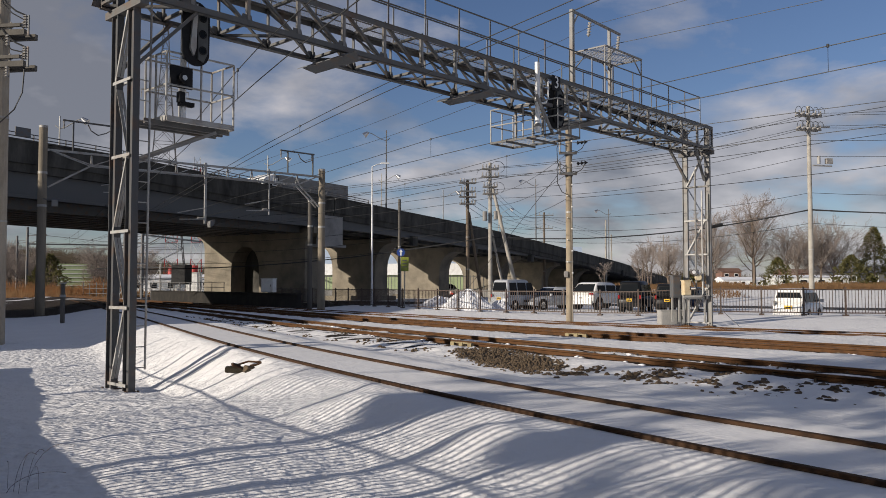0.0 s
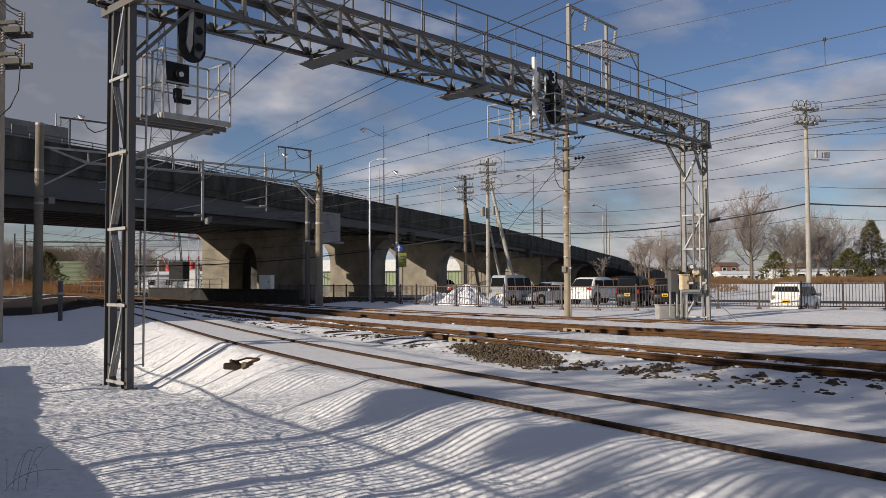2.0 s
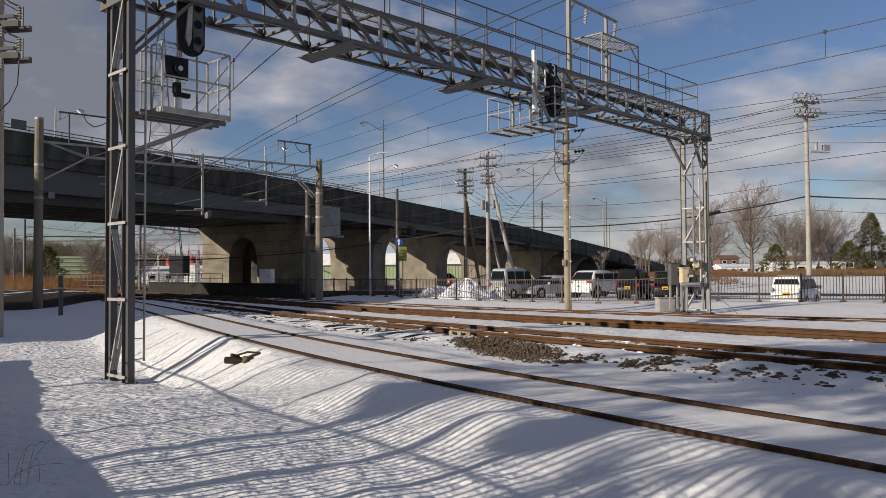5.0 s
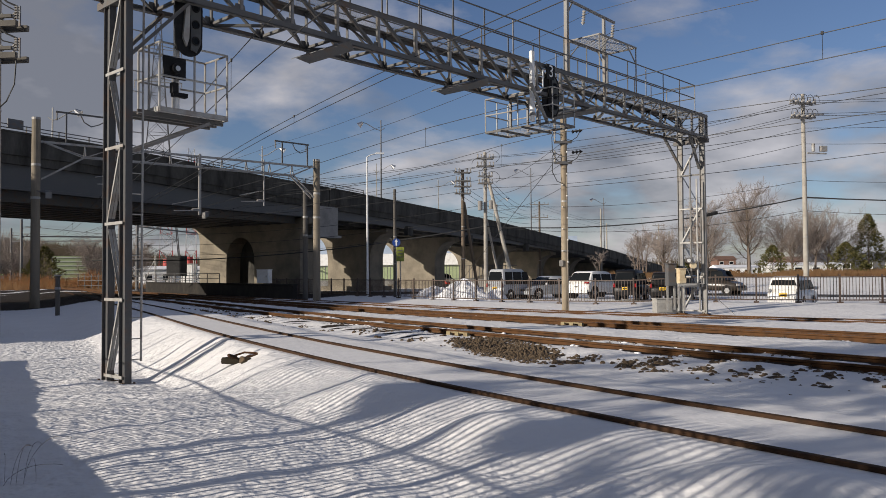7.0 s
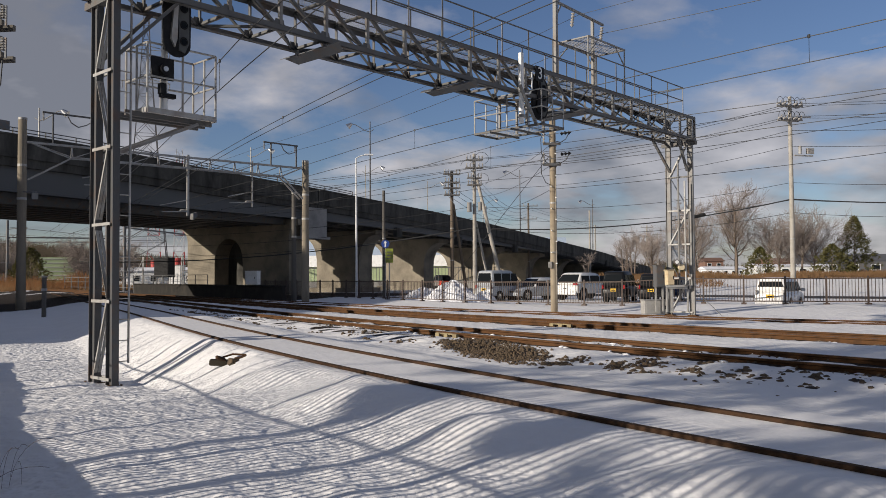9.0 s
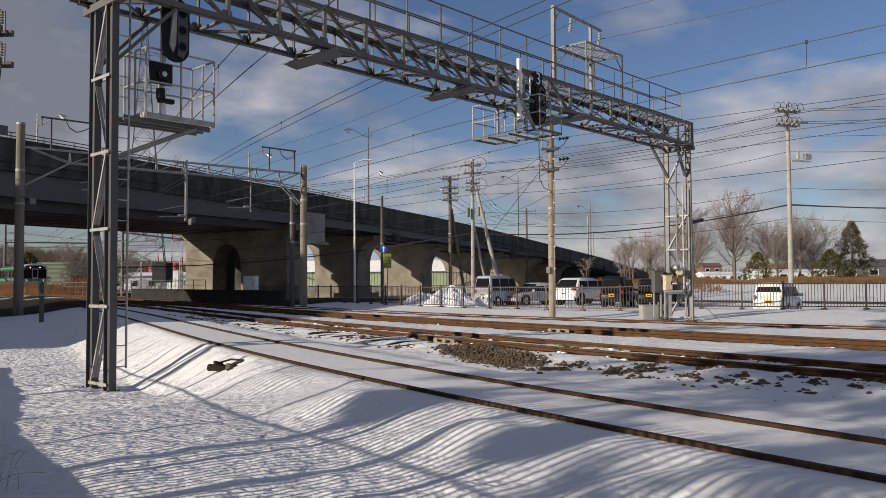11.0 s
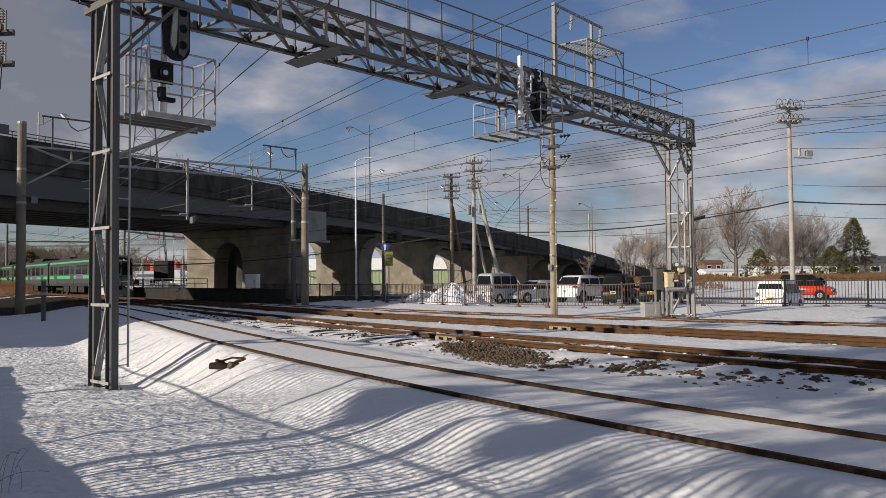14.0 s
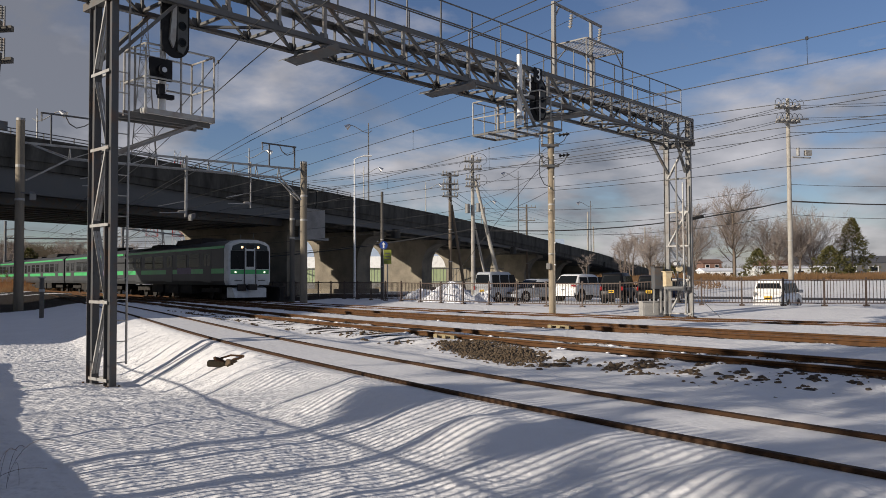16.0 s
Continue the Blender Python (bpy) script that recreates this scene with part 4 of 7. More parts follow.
def build_top_frames():
    f = thing("feeder_gallows", GPOSE @ Matrix.Translation((0, 0, GTOP)), "galvanised feeder gallows on top of the gantry", "gallows")
    part("post", Shape().bar((14.93, 0.3, 0.0), (14.95, 0.3, 2.8), 0.12), MASTGREY, f)
    part("post", Shape().bar((17.2, 0.3, 0.0), (17.2, 0.3, 2.68), 0.09), MASTGREY, f)
    part("arm", Shape().bar((14.9, 0.3, 2.76), (17.9, 0.3, 2.64), 0.07), MASTGREY, f)
    part("bracket", Shape().bar((14.95, 0.3, 2.2), (15.3, 0.3, 2.74), 0.04), MASTGREY, f)
    for x, z in ((16.0, 2.62), (17.82, 2.55)):
        part("insulator", insulator((x, 0.3, z), (x - 0.1, 0.3, z - 0.5), 0.07, 5), PORCELAIN, f)
    c = thing("signal_canopy", GPOSE @ Matrix.Translation((0, 0, GTOP)), "pipe framed canopy with a wire mesh roof over the walkway", "canopy")
    for x in (15.5, 17.8):
        for y in (-0.58, 0.58):
            part("post", Shape().rod((x, y, 0), (x, y, 1.55), 0.025, 6), MASTGREY, c)
    mesh_bars = Shape()
    for i in range(70):
        mesh_bars.bar((15.5 + i * 0.0333, -0.58, 1.57), (15.5 + i * 0.0333, 0.58, 1.57), 0.006, 0.004)
    for i in range(13):
        mesh_bars.bar((15.5, -0.58 + i * 0.0967, 1.58), (17.8, -0.58 + i * 0.0967, 1.58), 0.008, 0.008)
    tagged(part("roof_mesh", mesh_bars, MASTGREY, c), kind="stuff")
    for a, b in (((15.5, -0.6), (17.8, -0.6)), ((15.5, 0.6), (17.8, 0.6)), ((15.5, -0.6), (15.5, 0.6)), ((17.8, -0.6), (17.8, 0.6))):
        part("roof_edge", Shape().bar((*a, 1.55), (*b, 1.55), 0.045), MASTGREY, c)
    for a, b in (((15.5, 1.0), (16.1, 1.55)), ((17.8, 1.0), (17.2, 1.55))):
        for y in (-0.58, 0.58):
            part("brace", Shape().bar((a[0], y, a[1]), (b[0], y, b[1]), 0.03), MASTGREY, c)
    w = thing("conduit_post", GPOSE @ Matrix.Translation((11.7, -0.72, 6.3)), "tall pale conduit post with a bent pipe", "post")
    part("pipe", Shape().rod((0, 0, 0), (0, 0, 2.0), 0.075, 12), WHITEPAINT, w)
    part("bent_pipe", Shape().path([(0.1, 0, 0.85), (0.4, 0, 0.9), (0.52, 0, 1.05), (0.52, 0, 1.55)], 0.025), WHITEPAINT, w)
    for z in (0.15, 0.85):
        part("clamp", Shape().rod((0, 0, z), (0, 0, z + 0.08), 0.1, 12), MASTGREY, w)
    n = thing("number_plate", GPOSE @ Matrix.Translation((12.66, -0.7, 7.88)), "dark square plate with a white figure three", "sign")
    part("plate", Shape().box((0, 0.02, 0), (0.42, 0.02, 0.44)), BLACK, n)
    cu = bpy.data.curves.new("figure", 'FONT')
    cu.body, cu.size, cu.extrude, cu.align_x, cu.align_y = "3", 0.5, 0.004, 'CENTER', 'CENTER'
    cu.materials.append(WHITEPAINT)
    ob = new("figure", cu)
    ob.parent = n
    ob.matrix_basis = pose(0, -0.005, 0, 90, 0, 0)


build_top_frames()

# ---- overhead line masts, poles and wires ----
def concrete_mast(pos, h, r0, r1, label, mat=None):
    m = thing("overhead_line_mast", Matrix.Translation(pos), label, "mast", "overhead line masts")
    part("pole", Shape().rod((0, 0, -0.3), (0, 0, h), r0, 16, r1), mat or POLECONC, m)
    for z in (h * 0.58, h * 0.75, h - 0.12):
        rr = r0 + (r1 - r0) * z / h + 0.012
        part("band", Shape().rod((0, 0, z), (0, 0, z + 0.12), rr, 16), GALV, m)
    return m


PA, PB = Vector((-20.06, 40.0, -0.2)), Vector((-7.54, 49.7, 0.0))
concrete_mast(PA, 9.75, 0.23, 0.2, "round weathered concrete portal mast beside the snowy track", MASTCONC)
concrete_mast(PB, 8.75, 0.24, 0.2, "round weathered concrete portal mast in front of the viaduct", MASTCONC)


concrete_mast((-8.55, 51.5, 0.0), 7.0, 0.17, 0.14, "slim dark mast beside the portal mast", DARKPOLE)


def flood_lamp(p, yaw, label):
    """A lamp housing on a short bracket."""
    t = thing("flood_lamp", Matrix.Translation(p) @ pose(0, 0, 0, 0, 0, yaw), label, "lamp", "lamps on the masts")
    bevel(part("housing", Shape().loft([[(-0.16, 0, -0.16), (0.16, 0, -0.16), (0.16, 0, 0.16), (-0.16, 0, 0.16)], [(-0.26, -0.45, -0.42), (0.26, -0.45, -0.42), (0.26, -0.5, 0.05), (-0.26, -0.5, 0.05)]]), DARKSTEEL, t), 0.03)
    part("glass", Shape().prism([(-0.22, -0.47, -0.38), (0.22, -0.47, -0.38), (0.22, -0.51, 0.0), (-0.22, -0.51, 0.0)], (0, -0.02, 0)), MASTGREY, t)
    t.scale = (0.62, 0.62, 0.8)
    part("bracket", Shape().bar((0, 0, 0), (-0.75, 0.25, 0.1), 0.07), DARKSTEEL, t)


flood_lamp((-19.35, 39.75, 5.75), 35, "pale flood lamp on a bracket below the deck")
flood_lamp((-12.95, 45.2, 5.1), -40, "pale flood lamp below the portal beam")


def build_portal():
    """Light truss beam between two masts, with hangers for the wires."""
    ax = (PB - PA)
    ln = Vector((ax.x, ax.y, 0)).length
    M = Matrix.Translation((PA.x, PA.y, 0)) @ Matrix.Rotation(math.atan2(ax.y, ax.x), 4, 'Z')
    p = thing("portal_beam", M, "light grey truss beam between the overhead line masts", "truss beam")
    zt0, zt1 = 8.35, 8.25
    drop = 0.62
    part("chord", Shape().bar((0.2, 0, zt0), (ln - 0.2, 0, zt1), 0.11), GALV, p)
    for y in (-0.2, 0.2):
        part("chord", Shape().bar((2.3, y, zt0 - drop), (ln - 1.7, y, zt1 - drop), 0.08), GALV, p)
    n = 9
    for i in range(n):
        x = 2.3 + (ln - 4.0) * i / (n - 1)
        z = zt0 + (zt1 - zt0) * x / ln
        for y in (-0.2, 0.2):
            part("web", Shape().bar((x, y, z - drop), (x + 0.0, 0, z), 0.045), GALV, p)
            if i < n - 1:
                part("web", Shape().bar((x, y, z - drop), (x + (ln - 4.0) / (n - 1), 0, z), 0.04), GALV, p)
    for y in (-0.2, 0.2):
        part("knee_brace", Shape().bar((0.3, y, 6.5), (2.3, y, zt0 - drop), 0.08), GALV, p)
        part("knee_brace", Shape().bar((ln - 0.3, y, 6.35), (ln - 1.7, y, zt1 - drop), 0.08), GALV, p)
        part("end_tie", Shape().bar((0.3, y * 0.5, zt0 + 0.0), (2.3, y, zt0 - drop), 0.05), GALV, p)
        part("end_tie", Shape().bar((ln - 0.3, y * 0.5, zt1), (ln - 1.7, y, zt1 - drop), 0.05), GALV, p)
    # feeder frames above the beam
    for x0, x1, up in ((0.9, 3.7, 0.35), (13.0, 15.3, 0.05)):
        zf = 9.6 + up
        for x in (x0 + 0.5, x1 - 0.1):
            part("frame_post", Shape().bar((x, 0, 8.3), (x, 0, zf), 0.07), GANTRY, p)
        part("frame_arm", Shape().bar((x0, 0, zf), (x1, 0, zf - 0.05), 0.08), GANTRY, p)
        part("insulator", insulator((x0 + 0.05, 0, zf - 0.05), (x0 + 0.05, 0, zf - 0.45)), PORCELAIN, p)
        part("jumper", Shape().path([(x0 + 1.2, 0, zf - 0.1), (x0 + 1.35, 0, zf - 0.4), (x0 + 1.7, 0, zf - 0.6), (x0 + 2.1, 0, zf - 0.45), (x1 - 0.2, 0, zf - 0.1)], 0.03), DARKSTEEL, p)
    # dropper posts with arms and insulators
    for x, z in ((8.4, 5.0), (12.3, 5.7), (4.4, 6.2)):
        part("drop_post", Shape().bar((x, 0, z), (x, 0, 8.45), 0.12 if x == 8.4 else 0.06), GALV, p)
        part("steady_arm", Shape().rod((x, 0, z + 0.25), (x - 1.6, -0.4, z + 0.15), 0.025), GALV, p)
        part("stay_tube", Shape().rod((x, 0, z + 0.9), (x - 1.7, -0.4, z + 0.5), 0.025), GALV, p)
        part("insulator", insulator((x - 0.1, 0, z + 0.3), (x - 0.5, -0.1, z + 0.28), 0.07), PORCELAIN, p)
    return p


build_portal()


def wire_run(name, pts, r, label, sag=0.0, n=12, group="overhead wires"):
    """A hanging wire through its supports."""
    w = thing(name, Matrix.Identity(4), label, "wire", group)
    for a, b in zip(pts, pts[1:]):
        a, b = Vector(a), Vector(b)
        line = []
        for i in range(n + 1):
            t = i / n
            q = a.lerp(b, t)
            q.z -= sag * 4 * t * (1 - t)
            line.append(q)
        part("span", Shape().path(line, r, 5), WIRE, w)
    return w


def catenary(k, ys, height, gap, sag, step_y=7.0, first=3.0):
    """Contact wire and messenger over track k, with droppers. height: (y, z) pairs of the contact wire."""
    def at(y, z):
        return Vector((float(track_x(k, y)[0]), y, z))

    def zc(y):
        (ya, za), (yb, zb) = height
        return za + (zb - za) * (np.clip(y, 0, 60) - ya) / (yb - ya)

    def zmes(y):
        for a, b in zip(ys, ys[1:]):
            if a <= y <= b:
                t = (y - a) / (b - a)
                return zc(y) + gap - sag * 4 * t * (1 - t)
        return zc(y) + gap
    c = thing("catenary", Matrix.Identity(4), "contact wire hung from its messenger wire by droppers", "wire", "overhead wires")
    yy = np.arange(ys[0], ys[-1], 1.5)
    part("messenger_wire", Shape().path([at(y, zmes(y)) for y in yy], 0.011, 5), WIRE, c)
    part("contact_wire", Shape().path([at(y, zc(y)) for y in yy], 0.011, 5), WIRE, c)
    y = ys[0] + first
    while y < ys[-1] - 1:
        d = Shape().rod(at(y, zc(y)), at(y, zmes(y)), 0.006, 5)
        part("dropper", d, WIRE, c)
        part("clamp", Shape().rod(at(y, zmes(y) - 0.03), at(y, zmes(y) + 0.04), 0.03, 6), WIRE, c)
        y += step_y


catenary(3, (-30, 27, 44, 90), ((33.0, 5.85), (16.0, 6.07)), 0.62, 0.12, 10.5, 46.7)
catenary(4, (-12, 30.5, 47, 100), ((42.7, 5.46), (30.8, 5.84)), 0.95, 0.42, 5.2, 2.0)
catenary(2, (-30, 21, 44, 90), ((27.0, 6.44), (14.7, 6.86)), 0.22, 0.02, 9.0, 55.7)
catenary(1, (-30, 17, 40, 80), ((40.0, 5.5), (17.0, 5.8)), 0.7, 0.25, 9.0)
wire_run("feeder_wire", [(40, -4, 10.3), (6.0, 26.8, 9.75), (-8.2, 48.8, 9.2), (-40, 92, 9.0)], 0.010, "thin feeder wire over the gantry", 0.35)
wire_run("feeder_wire", [(36, -6, 11.0), (4.9, 25.5, 9.95), (-9.5, 47.6, 9.4), (-42, 90, 9.2)], 0.008, "thin feeder wire over the gantry", 0.35)


# ---- utility poles ----
def utility_pole(pos, h, r0, r1, arms, label, mat=None, yaw=0.0, steps=False, arm=None, thick=0.07):
    p = thing("utility_pole", Matrix.Translation(pos) @ pose(0, 0, 0, 0, 0, yaw), label, "utility pole", "utility poles")
    part("pole", Shape().rod((0, 0, -0.3), (0, 0, h), r0, 16, r1), mat or POLECONC, p)
    for z, half in arms:
        rr = r0 + (r1 - r0) * z / h
        for y in (-rr - 0.04, rr + 0.04):
            part("crossarm", Shape().bar((-half, y, z), (half, y, z), thick, thick * 1.3), arm or MASTGREY, p)
        for x in (-half * 0.92, -half * 0.5, half * 0.5, half * 0.92):
            part("insulator", insulator((x, -rr - 0.04, z + 0.05), (x, -rr - 0.04, z + 0.32), 0.07, 3), PORCELAIN, p)
        part("brace", Shape().bar((-half * 0.6, -rr - 0.03, z), (0, -rr - 0.03, z - 0.5), 0.03), GALV, p)
    for z in (h * 0.3, h * 0.55):
        part("band", Shape().rod((0, 0, z), (0, 0, z + 0.06), r0 + (r1 - r0) * z / h + 0.01, 16), GALV, p)
    if steps:
        z, i = 2.0, 0
        while z < h - 0.5:
            s = -1 if i % 2 else 1
            rr = r0 + (r1 - r0) * z / h
            part("step_bolt", Shape().rod((s * rr * 0.6, -rr * 0.8, z), (s * (rr * 0.6 + 0.03), -rr - 0.07, z), 0.024, 6), WHITEPAINT, p)
            z += 0.45
            i += 1
    return p


left_pole = utility_pole((-13.35, 24.0, -0.3), 12.5, 0.27, 0.2, ((9.4, 0.95), (8.45, 0.95), (11.2, 1.0)), "thick weathered utility pole with insulated crossarms", BROWNPOLE, yaw=-8, arm=DARKPOLE, thick=0.13)
for z in (9.4, 8.45):
    part("arm_channel", Shape().bar((-0.9, -0.34, z + 0.2), (0.85, -0.34, z + 0.2), 0.08, 0.1), DARKPOLE, left_pole)
    part("end_insulator", insulator((0.97, -0.28, z + 0.12), (0.97, -0.28, z + 0.52), 0.085, 5), PORCELAIN, left_pole)
    part("end_bracket", Shape().bar((1.06, -0.28, z - 0.1), (1.06, -0.28, z + 0.5), 0.05), DARKSTEEL, left_pole)
    part("jumper_cable", Shape().path([(0.97, -0.3, z + 0.5), (0.7, -0.35, z + 0.62), (0.4, -0.35, z + 0.85), (0.1, -0.32, z + 1.25), (-0.1, -0.3, z + 1.6)], 0.028), WIRE, left_pole)
    part("drop_fuse", insulator((0.45, -0.36, z - 0.42), (0.45, -0.36, z - 0.08), 0.07, 4), PORCELAIN, left_pole)
part("jumper_cable", Shape().path([(0.9, -0.2, 8.3), (0.85, -0.2, 7.6), (0.6, -0.2, 7.1), (0.1, -0.2, 6.7)], 0.02), WIRE, left_pole)
part("jumper_cable", Shape().path([(0.95, -0.2, 9.75), (0.5, -0.25, 10.0), (0.2, -0.25, 10.3), (0.05, -0.25, 10.9)], 0.02), WIRE, left_pole)
part("jumper_cable", Shape().path([(0.9, -0.2, 8.8), (0.5, -0.25, 8.9), (0.2, -0.25, 9.2), (0.05, -0.25, 9.6)], 0.02), WIRE, left_pole)
cp = utility_pole((5.17, 32.8, 0.05), 8.1, 0.15, 0.13, (), "round weathered pole with white step bolts and dark insulators", STEPPOLE, steps=True)
for z in (6.9, 6.05):
    part("bracket", Shape().bar((-0.42, -0.17, z), (0.3, -0.17, z), 0.09, 0.1), DARKSTEEL, cp)
    part("band", Shape().rod((0, 0, z - 0.08), (0, 0, z + 0.08), 0.165, 16), DARKSTEEL, cp)
    part("fuse", insulator((-0.4, -0.2, z + 0.02), (-0.4, -0.2, z + 0.5), 0.065, 4), PORCELAIN, cp)
    part("bracket", Shape().bar((-0.14, -0.17, z + 0.3), (-0.42, -0.17, z + 0.42), 0.03), DARKSTEEL, cp)
    part("strain_insulator", insulator((0.3, -0.17, z + 0.42), (0.72, -0.3, z + 0.45), 0.085, 3), BLACK, cp)
    part("jumper_cable", Shape().path([(0.62, -0.3, z + 0.42), (0.5, -0.3, z + 0.18), (0.3, -0.25, z + 0.05), (0.12, -0.2, z + 0.1)], 0.018), WIRE, cp)
    part("jumper_cable", Shape().path([(-0.4, -0.2, z + 0.5), (-0.52, -0.25, z + 0.2), (-0.5, -0.25, z - 0.4), (-0.32, -0.22, z - 0.75), (-0.1, -0.18, z - 0.85)], 0.016), WIRE, cp)
part("stay_cable", Shape().rod((0, 0, 6.6), (-4.6, 14, 0.2), 0.012, 5), WIRE, cp)
part("switch_box", Shape().box((-0.17, -0.14, 1.95), (0.14, 0.12, 0.24)), GALV, cp)
part("conduit", Shape().rod((0.1, -0.12, 0.0), (0.09, -0.11, 5.5), 0.02, 6), BROWNPOLE, cp)
right_pole = utility_pole((22.95, 50.0, -0.15), 12.9, 0.17, 0.11, ((12.3, 0.85), (11.4, 0.8)), "tall slim concrete utility pole with looped insulators", yaw=15)
part("transformer_arm", Shape().bar((0.1, -0.2, 9.15), (1.5, -0.2, 9.15), 0.08), GALV, right_pole)
part("canister", Shape().rod((0.5, -0.25, 9.25), (0.5, -0.25, 9.75), 0.1, 12), GALV, right_pole)
part("antenna", Shape().box((1.25, -0.25, 9.45), (0.45, 0.2, 0.35)), GALV, right_pole)
part("side_arm", Shape().bar((0.2, 0, 11.55), (1.8, 0.3, 11.75), 0.09), PORCELAIN, right_pole)
for k in range(5):
    for z, w in ((12.4, 0.85), (11.5, 0.75)):
        x = w * (k - 2) / 2
        part("jumper_loop", Shape().path([(x + 0.24 * math.cos(a), -0.18, z + 0.1 + 0.34 * math.sin(a)) for a in (3.3, 2.7, 2.1, 1.57, 1.0, 0.4, -0.2)], 0.018), WIRE, right_pole)
        part("line_insulator", insulator((x - 0.05, -0.15, z + 0.02), (x - 0.38, -0.35, z - 0.08), 0.075, 4), PORCELAIN, right_pole)
gp = utility_pole((3.3, 56.0, -0.1), 10.2, 0.16, 0.11, ((9.75, 0.6), (9.2, 0.62), (8.5, 0.5), (8.0, 0.5)), "pale concrete utility pole with raking props", yaw=10)
part("transformer", Shape().rod((-0.42, -0.2, 6.1), (-0.42, -0.2, 6.75), 0.17, 12), MASTGREY, gp)
part("transformer", Shape().rod((0.36, -0.2, 6.2), (0.36, -0.2, 6.8), 0.15, 12), MASTGREY, gp)
part("prop", Shape().rod((1.85, -1.2, 0.0), (0.2, 0, 8.4), 0.16, 12, 0.11), POLECONC, gp)
part("prop", Shape().rod((1.45, 0.9, 0.0), (0.1, 0, 5.4), 0.1, 12, 0.08), POLECONC, gp)
for k, z in ((1, 9.75), (1, 8.3), (-1, 9.2)):
    part("jumper_loop", Shape().path([(k * 0.5 + 0.5 * math.cos(a), -0.2, z + 0.12 + 0.42 * math.sin(a)) for a in (math.pi, 2.6, 2.0, 1.57, 1.1, 0.5, 0.0, -0.5, -1.1)], 0.016), WIRE, gp)
wp = utility_pole((1.75, 57.0, -0.1), 9.1, 0.14, 0.11, ((8.9, 0.6), (8.3, 0.55), (7.9, 0.6), (7.4, 0.55)), "dark wooden utility pole with a leaning prop", WOOD, yaw=15)
part("prop", Shape().rod((1.25, 0.3, 0.0), (0.1, 0, 6.8), 0.12, 10, 0.09), WOOD, wp)
for x, y, h, half in ((13.9, 110, 11.6, 1.3), (9.5, 130, 13, 0.0), (26.0, 128, 12.0, 0.0), (31.5, 150, 11.0, 0.0), (44.0, 160, 11.5, 1.2), (55.0, 180, 12.5, 1.0), (49.0, 170, 10.5, 1.0), (60.0, 190, 11.0, 1.0)):
    utility_pole((x, y, -0.15), h, 0.17, 0.12, ((h - 0.4, half), (h - 2.2, half * 0.9)) if half else (), "distant utility pole beyond the viaduct", WOOD if half == 1.3 else None)
utility_pole((-3.15, 58.0, 0.0), 7.75, 0.13, 0.10, (), "plain shade-darkened pole beside the footpath", DARKPOLE)


def service_wires():
    a0, b0 = Vector((3.3, 56.0, 0)), Vector((22.95, 50.0, 0))
    for dz0, dz1, s in ((9.75, 12.3, 0.5), (9.7, 12.2, 0.6), (9.15, 11.5, 0.5), (9.1, 11.4, 0.65), (8.2, 10.6, 0.6), (7.6, 9.6, 0.6), (6.4, 7.3, 0.7), (5.6, 6.2, 0.7), (4.9, 5.4, 0.8)):
        wire_run("service_wire", [a0 + Vector((-30, 8, dz0 - 1.5)), a0 + Vector((0, 0, dz0)), b0 + Vector((0, 0, dz1)), b0 + Vector((22, -8, dz1 + 0.6))], 0.014, "black service wire between utility poles", s, group="service wires")
    w = wire_run("service_cable", [a0 + Vector((-30, 6, 2.8)), a0 + Vector((0, 0, 4.9)), b0 + Vector((0, 0, 6.25)), b0 + Vector((24, -9, 6.6))], 0.04, "thick black service cable with splice sleeves", 0.75, group="service wires")
    part("splice_sleeve", Shape().rod((17.2, 51.7, 5.25), (18.0, 51.5, 5.42), 0.11, 8), BLACK, w)
    for z0, z1 in ((8.6, 11.0), (8.2, 10.6), (7.8, 9.8)):
        wire_run("service_wire", [(3.3, 56, z0), (13.9, 110, z1), (60, 190, 10.4)], 0.014, "black service wire between utility poles", 1.2, group="service wires")
        wire_run("service_wire", [(1.75, 57, z0 - 0.7), (13.9, 110, z1 - 1.0)], 0.014, "black service wire between utility poles", 1.0, group="service wires")
    for z in (6.95, 6.1, 5.1):
        wire_run("service_wire", [(3.3, 56, z + 1), (5.09, 32.8, z), (26, 14, z + 1.4)], 0.010, "black service wire between utility poles", 0.4, group="service wires")


service_wires()


# ---- street lamps ----
def street_lamp(pos, h, arm, yaw, mat, label, fancy):
    s = thing("street_lamp", Matrix.Translation(pos) @ pose(0, 0, 0, 0, 0, yaw), label, "street lamp", "street lamps")
    part("pole", Shape().rod((0, 0, 0), (0, 0, h), 0.085, 10, 0.05), mat, s)
    if fancy:
        pts = [(0.35, 0, h - 0.75), (0.0, 0, h - 1.0), (-0.5, 0, h - 0.85), (-arm + 0.5, 0, h - 0.3), (-arm + 0.15, 0, h - 0.2)]
        part("arm", Shape().path(pts, 0.035), mat, s)
        part("lantern", Shape().rod((-arm + 0.15, 0, h - 0.18), (-arm - 0.25, 0, h - 0.5), 0.12, 10, 0.3), CHROME, s, "pale bell-shaped lantern")
    else:
        part("arm", Shape().path([(0, 0, h), (0.3, 0, h + 0.15), (arm, 0, h + 0.25)], 0.04), mat, s)
        part("lantern", Shape().box((arm + 0.2, 0, h + 0.26), (0.6, 0.22, 0.1)), mat, s)
    return s


